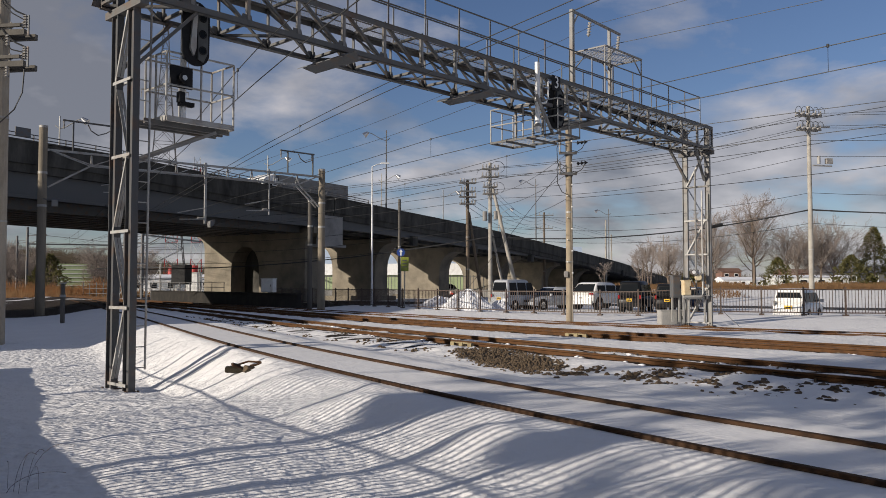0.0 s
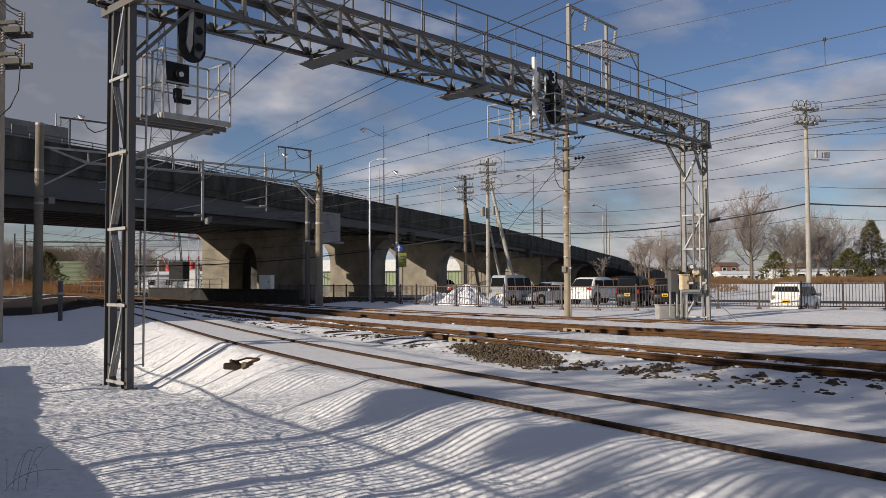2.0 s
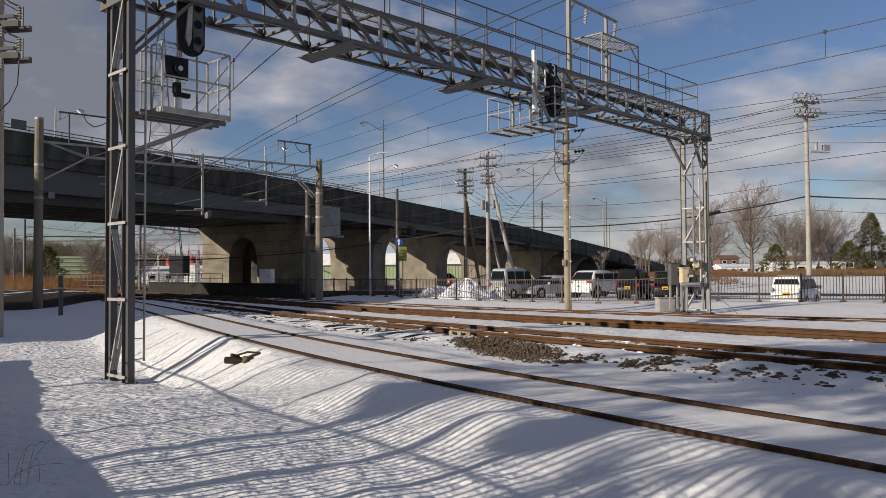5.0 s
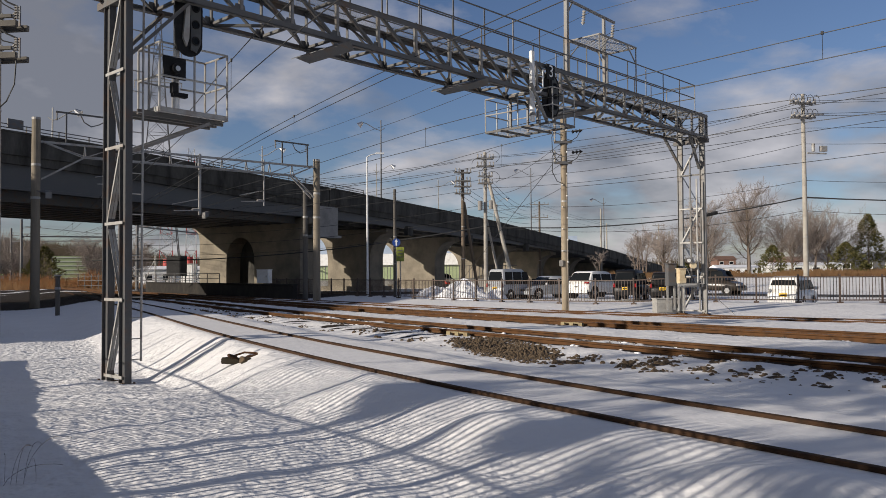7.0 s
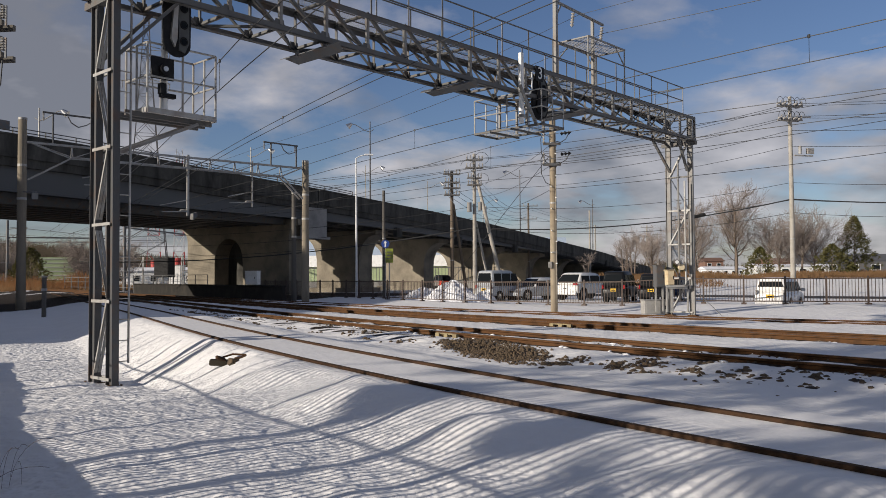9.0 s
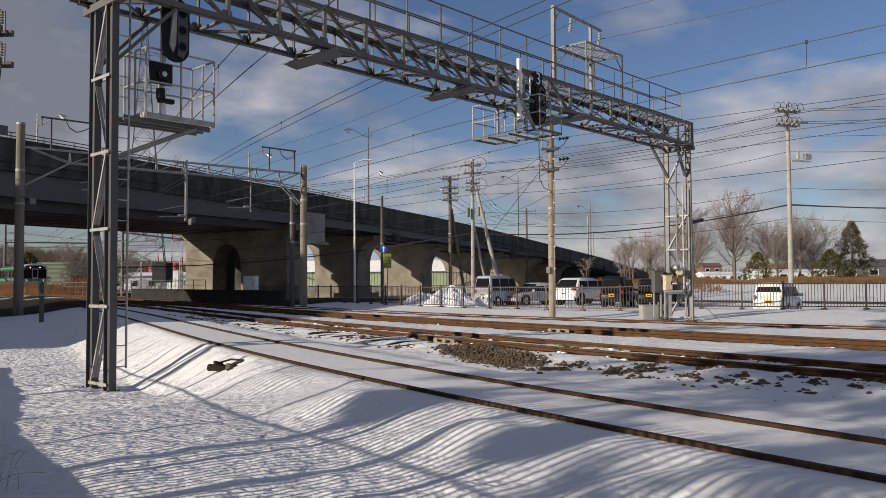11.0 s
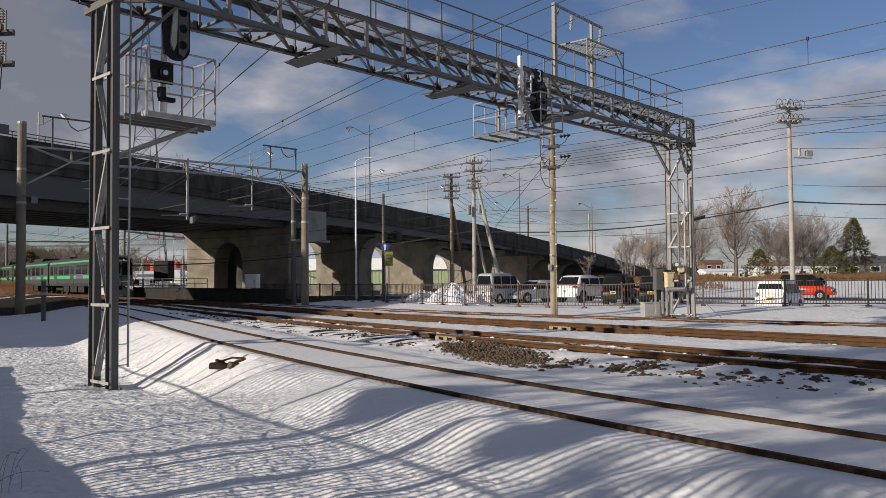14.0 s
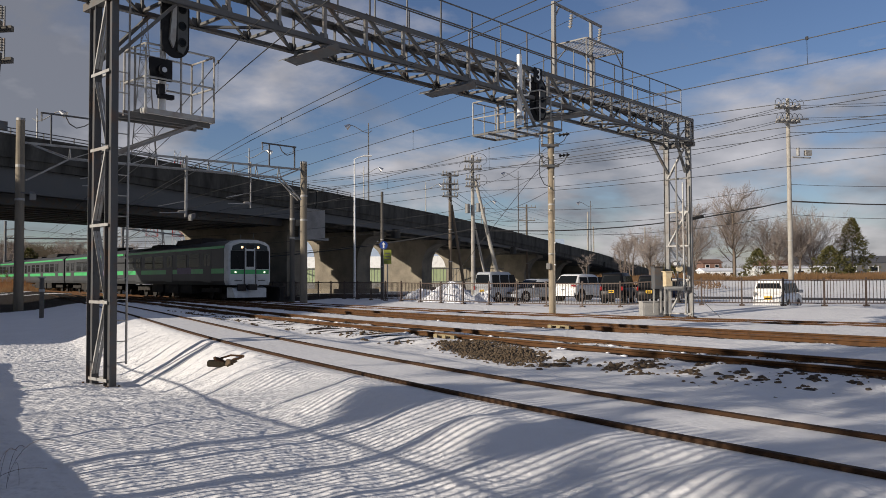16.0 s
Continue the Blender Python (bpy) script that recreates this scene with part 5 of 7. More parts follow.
street_lamp((-5.0, 56.5, 0.0), 9.9, 0.7, 10, WHITEPAINT, "slim white street lamp post beside the path", False)
for s, o, h in ((37.9, 0.9, 8.0), (13.0, 14.6, 5.6), (33.0, 11.6, 5.6), (52.0, 11.6, 6.8), (66.0, 11.6, 7.0), (82, 11.6, 7.0), (72.0, 0.9, 8.8), (100, 0.9, 8.8)):
    z = deck_top(s) - 1.25
    street_lamp(via(s, o, z), h + 1.0, 1.9, 0 if o < 5 else 180, DARKSTEEL if o < 5 else GALV, "curved-arm street lamp on the viaduct", True)

# ---- commuter train ----
def train_car(lead, lilac=False):
    """One car, 20 m long and 2.8 m wide; origin on the rails at its front end, running along +y."""
    c = thing("train_car", Matrix.Identity(4), "brushed steel train car with green stripes" + (" and a pale lit cab" if lead else ""), "train car", "cars of the train")
    L, W = 20.0, 1.4
    prof = [(-W + 0.08, 0.95), (-W, 1.2), (-W, 3.15), (-W + 0.06, 3.38), (-W + 0.35, 3.58), (-0.5, 3.70), (0.5, 3.70), (W - 0.35, 3.58), (W - 0.06, 3.38), (W, 3.15), (W, 1.2), (W - 0.08, 0.95)]
    y0 = 0.55 if lead else 0.25
    part("body", Shape().loft([[(x, -y, z) for x, z in prof] for y in (y0, L - 0.25)]), TRAINSILVER, c)
    for sx in (-1, 1):
        part("stripe", Shape().box((sx * (W + 0.004), -L / 2, 1.80), (0.012, L - 1.2, 0.30)), GREEN, c, "green waist stripe")
        part("stripe", Shape().box((sx * (W - 0.012), -L / 2, 3.24), (0.07, L - 1.2, 0.15)), GREEN, c, "green roofline stripe")
        if lilac:
            part("panel", Shape().box((sx * (W + 0.008), -7.2, 1.85), (0.014, 2.6, 0.42)), PURPLE, c, "lilac seat mark panel")
        for dy in (-3.2, -10.0, -16.8):
            part("door", Shape().box((sx * (W + 0.006), dy, 2.05), (0.02, 1.3, 1.9)), TRAINSILVER, c)
            part("door_window", Shape().box((sx * (W + 0.014), dy - 0.3, 2.5), (0.02, 0.4, 0.75)), GLASS, c)
            part("door_window", Shape().box((sx * (W + 0.014), dy + 0.3, 2.5), (0.02, 0.4, 0.75)), GLASS, c)
        for dy in (-5.4, -7.6, -12.2, -14.4, -18.6):
            wl_ = 1.7 if dy > -18 else 1.0
            part("window", Shape().box((sx * (W + 0.004), dy, 2.5), (0.02, wl_, 0.85)), GLASS, c)
            part("window_bar", Shape().box((sx * (W + 0.012), dy, 2.62), (0.02, wl_, 0.04)), TRAINSILVER, c)
    part("roof_unit", Shape().prism([(-0.95, 0, 3.62), (-0.8, 0, 3.98), (0.8, 0, 3.98), (0.95, 0, 3.62)], (0, -4.6, 0), (0, -5.5, 0)), UNDER, c)
    part("roof_unit", Shape().prism([(-0.7, 0, 3.62), (-0.6, 0, 3.85), (0.6, 0, 3.85), (0.7, 0, 3.62)], (0, -2.0, 0), (0, -14.0, 0)), UNDER, c)
    for y in (-3.5, -16.5):
        bg = part("bogie", Shape().box((-1.0, y, 0.62), (0.14, 2.9, 0.26)).box((1.0, y, 0.62), (0.14, 2.9, 0.26)).box((0, y, 0.62), (2.0, 0.5, 0.24)), UNDER, c)
        for dy in (-1.05, 1.05):
            for sx in (-0.53, 0.53):
                part("wheel", Shape().rod((sx - 0.06, y + dy, 0.43), (sx + 0.06, y + dy, 0.43), 0.43, 18), UNDER, bg)
    for y, l in ((-7.2, 2.2), (-10.0, 2.6), (-12.9, 2.2)):
        part("underfloor_box", Shape().box((0, y, 0.68), (2.5, l, 0.62)), UNDER, c)
    if not lead:
        part("gangway", Shape().box((0, 0.05, 2.1), (1.1, 0.6, 2.1)), UNDER, c)
        return c
    # cab front: a slightly curved face with three windows
    rings = []
    for y, k in ((-0.56, 1.0), (-0.2, 0.99), (-0.05, 0.955), (0.0, 0.90)):
        rings.append([(x * k, y, 0.95 + (z - 0.95) * (1 - (1 - k) * 0.45)) for x, z in prof])
    cab = part("cab", Shape().loft(rings), CABWHITE, c, "pale painted cab front")
    part("brow", Shape().prism([(-1.16, 0, 3.02), (-1.1, 0, 3.3), (-0.6, 0, 3.47), (0.6, 0, 3.47), (1.1, 0, 3.3), (1.16, 0, 3.02)], (0, 0.03, 0), (0, 0.0, 0)), CLEARG, cab, "dark glass brow with lights and destination board")
    part("destination_board", Shape().box((0, 0.035, 3.24), (0.5, 0.02, 0.26)), UNDER, cab)
    for sx in (-1, 1):
        part("headlight", Shape().rod((sx * 0.52, 0.02, 3.22), (sx * 0.52, 0.055, 3.22), 0.07, 14), ORANGELIGHT, cab, "lit warm headlight")
        part("headlight", Shape().rod((sx * 0.93, 0.0, 1.72), (sx * 0.93, 0.05, 1.72), 0.05, 14), HEADLIGHT, cab, "lit white headlight")
        part("windscreen", Shape().box((sx * 0.80, 0.008, 2.46), (0.86, 0.03, 1.1)), GLASS, cab)
        part("wiper", Shape().bar((sx * 0.6, 0.04, 2.05), (sx * 0.85, 0.04, 2.75), 0.02), BLACK, cab)
        part("stripe", Shape().box((sx * 0.80, 0.004, 1.74), (0.86, 0.02, 0.26)), GREEN, cab)
        part("step", Shape().box((sx * 0.75, 0.03, 1.22), (0.45, 0.06, 0.04)), UNDER, cab)
    dr = part("front_door", Shape().box((0, 0.012, 2.1), (0.66, 0.04, 2.15)), CABWHITE, cab)
    part("door_window", Shape().box((0, 0.03, 2.52), (0.48, 0.03, 0.95)), GLASS, dr)
    part("stripe", Shape().box((0, 0.03, 1.74), (0.62, 0.03, 0.26)), GREEN, dr)
    for sx in (-1, 1):
        part("door_post", Shape().box((sx * 0.36, 0.03, 2.1), (0.06, 0.07, 2.2)), TRAINSILVER, cab)
    part("coupler", Shape().box((0, 0.15, 0.82), (0.35, 0.5, 0.28)), UNDER, c)
    part("coupler_head", Shape().box((0, 0.42, 0.82), (0.5, 0.18, 0.36)), UNDER, c)
    part("hose_box", Shape().box((0.55, 0.05, 0.8), (0.5, 0.15, 0.4)), UNDER, c)
    part("snow_plough", Shape().loft([[(-1.15, -0.7, 0.85), (1.15, -0.7, 0.85), (1.15, -0.7, 0.2), (-1.15, -0.7, 0.2)], [(-1.1, -0.05, 0.75), (1.1, -0.05, 0.75), (1.0, 0.15, 0.2), (-1.0, 0.15, 0.2)]]), CABWHITE, c)
    part("roof_horn", Shape().rod((0.25, -0.8, 3.7), (0.25, -0.8, 4.0), 0.03).rod((-0.6, -0.8, 3.7), (-0.6, -0.8, 4.1), 0.02), DARKSTEEL, c)
    return c


train = [train_car(True, True), train_car(False, True), train_car(False)]
train.append(copy_thing(train[2], Matrix.Identity(4)))
TRAIN_ROWS = ((0, 196.0), (3, 168.5), (7, 131.5), (9, 114.5), (11.5, 93.0), (12.5, 84.2), (13.5, 75.4), (14.5, 65.9), (15, 60.4), (15.5, 54.6), (16, 48.7))


def train_motion():
    sl = track_x(4, 50.0)[1]
    way = Vector((-float(sl), -1, 0)).normalized()
    yaw = math.degrees(math.atan2(-way.x, way.y))
    for i, c in enumerate(train):
        rows = []
        for t, y in TRAIN_ROWS:
            p = Vector((float(track_x(4, y)[0]), y, TRACKS[4][3])) - way * (20.0 * i)
            rows.append((t, pose(p.x, p.y, p.z, 0, 0, yaw)))
        walk(c, rows)

# ---- fence along the car park ----


def build_fence():
    f = thing("pedestrian_fence", Matrix.Identity(4), "brown steel picket fence along the snowy car park", "fence")
    pts = [Vector((x, y, 0)) for x, y in FENCE_PTS]
    pick = Shape().box((0, 0, 0.62), (0.022, 0.022, 1.02)).mesh("picket", FENCE)
    post = Shape().box((0, 0, 0.57), (0.07, 0.07, 1.34)).box((0, 0, 0.03), (0.22, 0.22, 0.08)).mesh("fence_post", FENCE)
    run = 0.0
    far = Shape()
    for a, b in zip(pts, pts[1:]):
        L = (b - a).length
        n = max(1, round(L / 2.0))
        yaw = math.atan2(b.y - a.y, b.x - a.x)
        for i in range(n):
            p, q = a.lerp(b, i / n), a.lerp(b, (i + 1) / n)
            zp, zq = gz(p.x, p.y), gz(q.x, q.y)
            part("fence_post", post, None, f, at=Matrix.Translation((p.x, p.y, zp)) @ Matrix.Rotation(yaw, 4, 'Z'))
            for h in (0.13, 1.13):
                part("rail", Shape().bar((p.x, p.y, zp + h), (q.x, q.y, zq + h), 0.045, 0.05), FENCE, f)
            k = 13
            for j in range(1, k):
                c = p.lerp(q, j / k)
                z = zp + (zq - zp) * j / k
                part("picket", pick, None, f, at=Matrix.Translation((c.x, c.y, z)) @ Matrix.Rotation(yaw, 4, 'Z')) if run + L * i / n < 62 and run + L * i / n > 14 else far.box((c.x, c.y, z + 0.62), (0.022, 0.022, 1.02))
        run += L
    tagged(part("far_picketing", far, FENCE, f), kind="stuff")


build_fence()


# ---- cars ----
def car(kind, paint, label, plate=YELLOW, roof=None, name="parked_car", cat="car", tall=0.0):
    """A car at the origin heading +y."""
    c = thing(name, Matrix.Identity(4), label, cat, "cars by the fence")
    if kind == "box":
        L, W, H, zb, wr = 3.4, 1.475, 1.66, 0.92, 0.28
        body = [(-L / 2, 0.30), (-L / 2 - 0.02, 0.55), (-L / 2 + 0.02, zb), (L / 2 - 0.62, zb), (L / 2 - 0.12, zb - 0.14), (L / 2, zb - 0.36), (L / 2, 0.26)]
        cab = [(-L / 2 + 0.03, zb), (-L / 2 + 0.10, H - 0.16), (-L / 2 + 0.22, H), (L / 2 - 1.35, H), (L / 2 - 1.1, H - 0.1), (L / 2 - 0.62, zb)]
        wins = [(-1.45, -0.72), (-0.64, 0.22), (0.3, 0.95)]
    elif kind == "van":
        L, W, H, zb, wr = 4.4, 1.7, 1.86, 1.02, 0.31
        body = [(-L / 2, 0.32), (-L / 2 - 0.02, 0.6), (-L / 2 + 0.02, zb), (L / 2 - 0.95, zb), (L / 2 - 0.2, zb - 0.18), (L / 2, zb - 0.42), (L / 2, 0.28)]
        cab = [(-L / 2 + 0.04, zb), (-L / 2 + 0.14, H - 0.14), (-L / 2 + 0.3, H), (L / 2 - 1.9, H), (L / 2 - 1.55, H - 0.12), (L / 2 - 0.9, zb)]
        wins = [(-1.95, -1.0), (-0.9, 0.1), (0.2, 1.1)]
    elif kind == "suv":
        L, W, H, zb, wr = 4.6, 1.8, 1.70, 1.0, 0.35
        body = [(-L / 2 + 0.05, 0.38), (-L / 2, 0.7), (-L / 2 + 0.12, zb), (L / 2 - 1.15, zb + 0.02), (L / 2 - 0.25, zb - 0.1), (L / 2, zb - 0.35), (L / 2 - 0.02, 0.32)]
        cab = [(-L / 2 + 0.12, zb), (-L / 2 + 0.62, H - 0.1), (-L / 2 + 1.0, H), (L / 2 - 2.3, H - 0.02), (L / 2 - 1.95, H - 0.14), (L / 2 - 1.1, zb)]
        wins = [(-1.7, -0.85), (-0.75, 0.25), (0.35, 1.1)]
    else:
        L, W, H, zb, wr = 4.5, 1.72, 1.46, 0.88, 0.31
        body = [(-L / 2, 0.30), (-L / 2, 0.62), (-L / 2 + 0.1, zb), (L / 2 - 1.2, zb), (L / 2 - 0.3, zb - 0.14), (L / 2, zb - 0.34), (L / 2, 0.24)]
        cab = [(-L / 2 + 0.55, zb), (-L / 2 + 1.2, H - 0.05), (-L / 2 + 1.5, H), (L / 2 - 2.2, H), (L / 2 - 1.95, H - 0.06), (L / 2 - 1.15, zb)]
        wins = [(-1.15, -0.3), (-0.2, 0.85)]

    if tall:
        cab = [(a, z if z == zb else z + tall) for a, z in cab]
        H += tall

    def soften(poly, cut=0.16):
        out = []
        for (a, b), (p, q) in zip(poly, poly[1:] + poly[:1]):
            out += [(a + (p - a) * cut, b + (q - b) * cut), (p - (p - a) * cut, q - (q - b) * cut)]
        return out

    def shell(poly, w, inset, tumble):
        poly = soften(soften(poly, 0.14), 0.25)
        cy = sum(p[0] for p in poly) / len(poly)
        cz = sum(p[1] for p in poly) / len(poly)
        zlo, zhi = min(p[1] for p in poly), max(p[1] for p in poly)
        rings = []
        for x, k in ((-w / 2, 1), (-w / 2 + inset * 0.35, 0.4), (-w / 2 + inset * 1.4, 0), (w / 2 - inset * 1.4, 0), (w / 2 - inset * 0.35, 0.4), (w / 2, 1)):
            ring = []
            for y, z in poly:
                tz = tumble * (z - zlo) / max(0.01, zhi - zlo)
                xx = x + (tz if x < 0 else -tz)
                s = 1 - 0.05 * k
                ring.append((xx, cy + (y - cy) * s, cz + (z - cz) * (1 - 0.05 * k)))
            rings.append(ring)
        return Shape().loft(rings)
    b = part("body", shell(body, W, 0.1, 0.02), paint, c, smooth=True)
    low = [(a, q - 0.14 if q == zb else q) for a, q in cab]
    part("cabin", shell(low, W - 0.06, 0.12, 0.15), roof or paint, c, smooth=True)
    hz = H - zb
    for sx in (-1, 1):
        for y0, y1 in wins:
            zt, z0 = H - 0.2, zb + 0.03
            xo0, xo1 = W / 2 - 0.03 + 0.004, W / 2 - 0.03 - 0.13 * (zt - zb) / hz + 0.012
            p = [(sx * xo0, y0, z0), (sx * xo0, y1 + (0.22 if (y0, y1) == wins[-1] else 0), z0), (sx * xo1, y1 - (0.12 if (y0, y1) == wins[-1] else 0), zt), (sx * xo1, y0 + 0.04, zt)]
            part("side_window", Shape().prism(p, (-sx * 0.02, 0, 0)), GLASS, c)
        part("mirror", Shape().box((sx * (W / 2 + 0.09), wins[-1][1] + 0.05, zb + 0.08), (0.2, 0.1, 0.15)), roof or paint, c)
        for y in (-L / 2 + 0.72, L / 2 - 0.78):
            part("wheel_arch", Shape().rod((sx * (W / 2 - 0.25), y, wr + 0.02), (sx * (W / 2 + 0.004), y, wr + 0.02), wr + 0.07, 22), BLACK, c)
            wh = part("wheel", Shape().rod((sx * (W / 2 - 0.2), y, wr), (sx * (W / 2 + 0.012), y, wr), wr, 20), TYRE, c)
            part("rim", Shape().rod((sx * (W / 2), y, wr), (sx * (W / 2 + 0.02), y, wr), wr * 0.62, 16), CHROME, wh)
        part("tail_lamp", Shape().box((sx * (W / 2 - 0.11), -L / 2 + 0.0, zb - 0.02), (0.09 if kind != "suv" else 0.3, 0.06, 0.22 if kind != "suv" else 0.12)), LAMPRED if paint is not WHITECAR or kind != "box" else CHROME, c)
        part("head_lamp", Shape().box((sx * (W / 2 - 0.2), L / 2 - 0.06, zb - 0.3), (0.34, 0.12, 0.16)), CHROME, c)
    # rear and front screens follow the cabin's slope
    y_lo, z_lo = cab[0]; y_hi, z_hi = cab[1]
    up = 0.24 if kind in ("box", "van") else 0.08
    y_lo += (y_hi - y_lo) * up / (z_hi - z_lo)
    z_lo += up
    part("rear_window", Shape().prism([(-W / 2 + 0.16, y_lo - 0.012, z_lo), (W / 2 - 0.16, y_lo - 0.012, z_lo), (W / 2 - 0.26, y_hi - 0.012, z_hi - 0.02), (-W / 2 + 0.26, y_hi - 0.012, z_hi - 0.02)], (0, 0.03, 0)), GLASS, c)
    y_lo, z_lo = cab[-1]; y_hi, z_hi = cab[-2]
    part("windscreen", Shape().prism([(-W / 2 + 0.14, y_lo + 0.012, z_lo + 0.04), (W / 2 - 0.14, y_lo + 0.012, z_lo + 0.04), (W / 2 - 0.26, y_hi + 0.012, z_hi - 0.02), (-W / 2 + 0.26, y_hi + 0.012, z_hi - 0.02)], (0, -0.03, 0)), GLASS, c)
    pl = part("licence_plate", Shape().box((0, -L / 2 - 0.02, 0.72 if kind != "sedan" else 0.6), (0.34, 0.02, 0.17)), plate, c)
    part("plate_bars", Shape().box((0, -L / 2 - 0.034, (0.72 if kind != "sedan" else 0.6) - 0.01), (0.24, 0.006, 0.06)), BLACK, pl)
    part("bumper", Shape().box((0, -L / 2 - 0.01, 0.42), (W - 0.1, 0.1, 0.2)), paint if paint is not WHITECAR else WHITECAR, c)
    part("bumper", Shape().box((0, L / 2 - 0.02, 0.40), (W - 0.12, 0.1, 0.2)), paint, c)
    part("grille", Shape().box((0, L / 2 - 0.0, 0.56), (W * 0.5, 0.04, 0.12)), BLACK, c)
    return c


def park(c, x, y, yaw, z=-0.05):
    c.matrix_basis = pose(x, y, z, 0, 0, yaw)


park(car("box", SILVER, "small silver high-roofed van with a yellow plate", tall=0.28), 4.75, 52.4, -44)
park(car("sedan", SILVER, "silver saloon car nosed towards the fence", WHITEPAINT), 7.19, 53.0, 123)
park(car("suv", WHITECAR, "white estate car with red tail lamps by the fence", WHITEPAINT), 10.3, 52.0, -46, 0.02)
park(car("box", BLACKCAR, "tall black box car with a yellow plate by the fence", tall=0.16), 11.67, 48.5, -27)
park(car("box", BLACKCAR, "small black box car with a yellow plate"), 13.4, 47.0, -25)
park(car("sedan", material("navy_car_paint", (0.02, 0.03, 0.07), 0.25, fine=0.02), "dark blue saloon car behind the gantry mast", WHITEPAINT), 15.7, 51.0, -30)
park(car("box", WHITECAR, "small white box car alone by the fence", tall=-0.07), 17.05, 38.6, -38, -0.2)

brown_car = car("van", BROWNCAR, "dark brown tall box car driving along the road", name="moving_car", tall=0.06)
red_car = car("box", REDCAR, "red box car with a black roof driving past", roof=BLACKCAR, name="moving_car")


def truck():
    """A long box lorry at the origin, its nose at y = 0, heading +y."""
    t = thing("box_truck", Matrix.Identity(4), "white-cabbed long box lorry crossing the viaduct", "truck")
    part("chassis", Shape().box((0, -5.7, 0.75), (0.9, 11.0, 0.25)), UNDER, t)
    bevel(part("cab", Shape().prism([(-1.15, 0, 0.5), (-1.15, 0.05, 1.5), (-1.15, -0.25, 2.45), (-1.15, -0.5, 2.7), (-1.15, -1.9, 2.75), (-1.15, -1.9, 0.5)], (2.3, 0, 0)), WHITEPAINT, t), 0.06)
    part("wind_deflector", Shape().prism([(-1.0, -0.7, 2.72), (-1.0, -1.8, 3.1), (-1.0, -1.8, 2.72)], (2.0, 0, 0)), WHITEPAINT, t)
    bevel(part("cargo_box", Shape().box((0, -6.7, 1.98), (2.4, 9.4, 2.1)), MASTGREY, t), 0.04)
    for sx in (-1, 1):
        part("side_window", Shape().box((sx * 1.16, -0.8, 2.05), (0.02, 0.8, 0.55)), GLASS, t)
        part("mirror", Shape().box((sx * 1.35, -0.1, 2.0), (0.15, 0.1, 0.4)), BLACK, t)
        for y in (-1.1, -8.2, -9.4):
            part("wheel", Shape().rod((sx * 0.85, y, 0.48), (sx * 1.15, y, 0.48), 0.48, 20), TYRE, t)
    part("windscreen", Shape().prism([(-1.0, 0.06, 1.55), (1.0, 0.06, 1.55), (0.95, -0.2, 2.38), (-0.95, -0.2, 2.38)], (0, -0.03, 0)), GLASS, t)
    return t


lorry = truck()


def drive(c, pts, z=-0.03):
    """Rows (t, x, y): the car heads along its way."""
    rows, yaw = [], None
    for i, (t, x, y) in enumerate(pts):
        a = pts[max(i - 1, 0)]
        b = pts[min(i + 1, len(pts) - 1)]
        dx, dy = b[1] - a[1], b[2] - a[2]
        if abs(dx) + abs(dy) > 0.05:
            yaw = math.degrees(math.atan2(-dx, dy))
        rows.append((t, pose(x, y, z, 0, 0, yaw if yaw is not None else -150)))
    walk(c, rows)


def car_motion():
    def way(d):
        return 22 + 0.8 * d, 57 - 0.6 * d
    for c, t0, v, x0, y0 in ((brown_car, 7.16, 17.5, -3.0, 108.0), (red_car, 13.6, 12.0, 0.5, 104.0)):
        k = 17.5 / v
        rows = [(0, x0, y0), (max(0.4, t0 - 4.6), x0 + 0.05, y0 - 0.05), (t0 - 2.4, 6.6, 94.0), (t0 - 1.1, 11.2, 72.0), (t0 - 0.55, 16.0, 62.6)]
        if v < 15:
            rows = [(0, x0, y0), (t0 - 5.6, x0 + 0.05, y0 - 0.05), (t0 - 3.1, 6.6, 94.0), (t0 - 1.3, 12.0, 70.0), (t0 - 0.6, 16.6, 61.6)]
        for d in (0, 6, 12, 20, 34):
            x, y = way(d)
            rows.append((t0 + d / v, x, y))
        rows = [r for r in rows if r[0] <= 16.0]
        if rows[-1][0] < 15.9:
            x, y = way(34 + (16.0 - rows[-1][0]) * 0.6 * v)
            rows.append((16.0, x, y))
        drive(c, rows)


def lorry_motion():
    rows = []
    for t in (0.0, 1.0, 2.0, 4.0, 8.0, 12.0, 16.0):
        s = 23.8 - 14.3 * t
        p = via(s, 4.6, deck_top(s) - 1.25)
        rows.append((t, pose(p.x, p.y, p.z, 0, 0, math.degrees(math.atan2(VD.x, -VD.y)))))
    walk(lorry, rows)


# ---- trackside boxes by the far mast ----
CREAM = material("cream_paint", (0.62, 0.52, 0.34), 0.5, second=(0.5, 0.36, 0.2), scale=4)


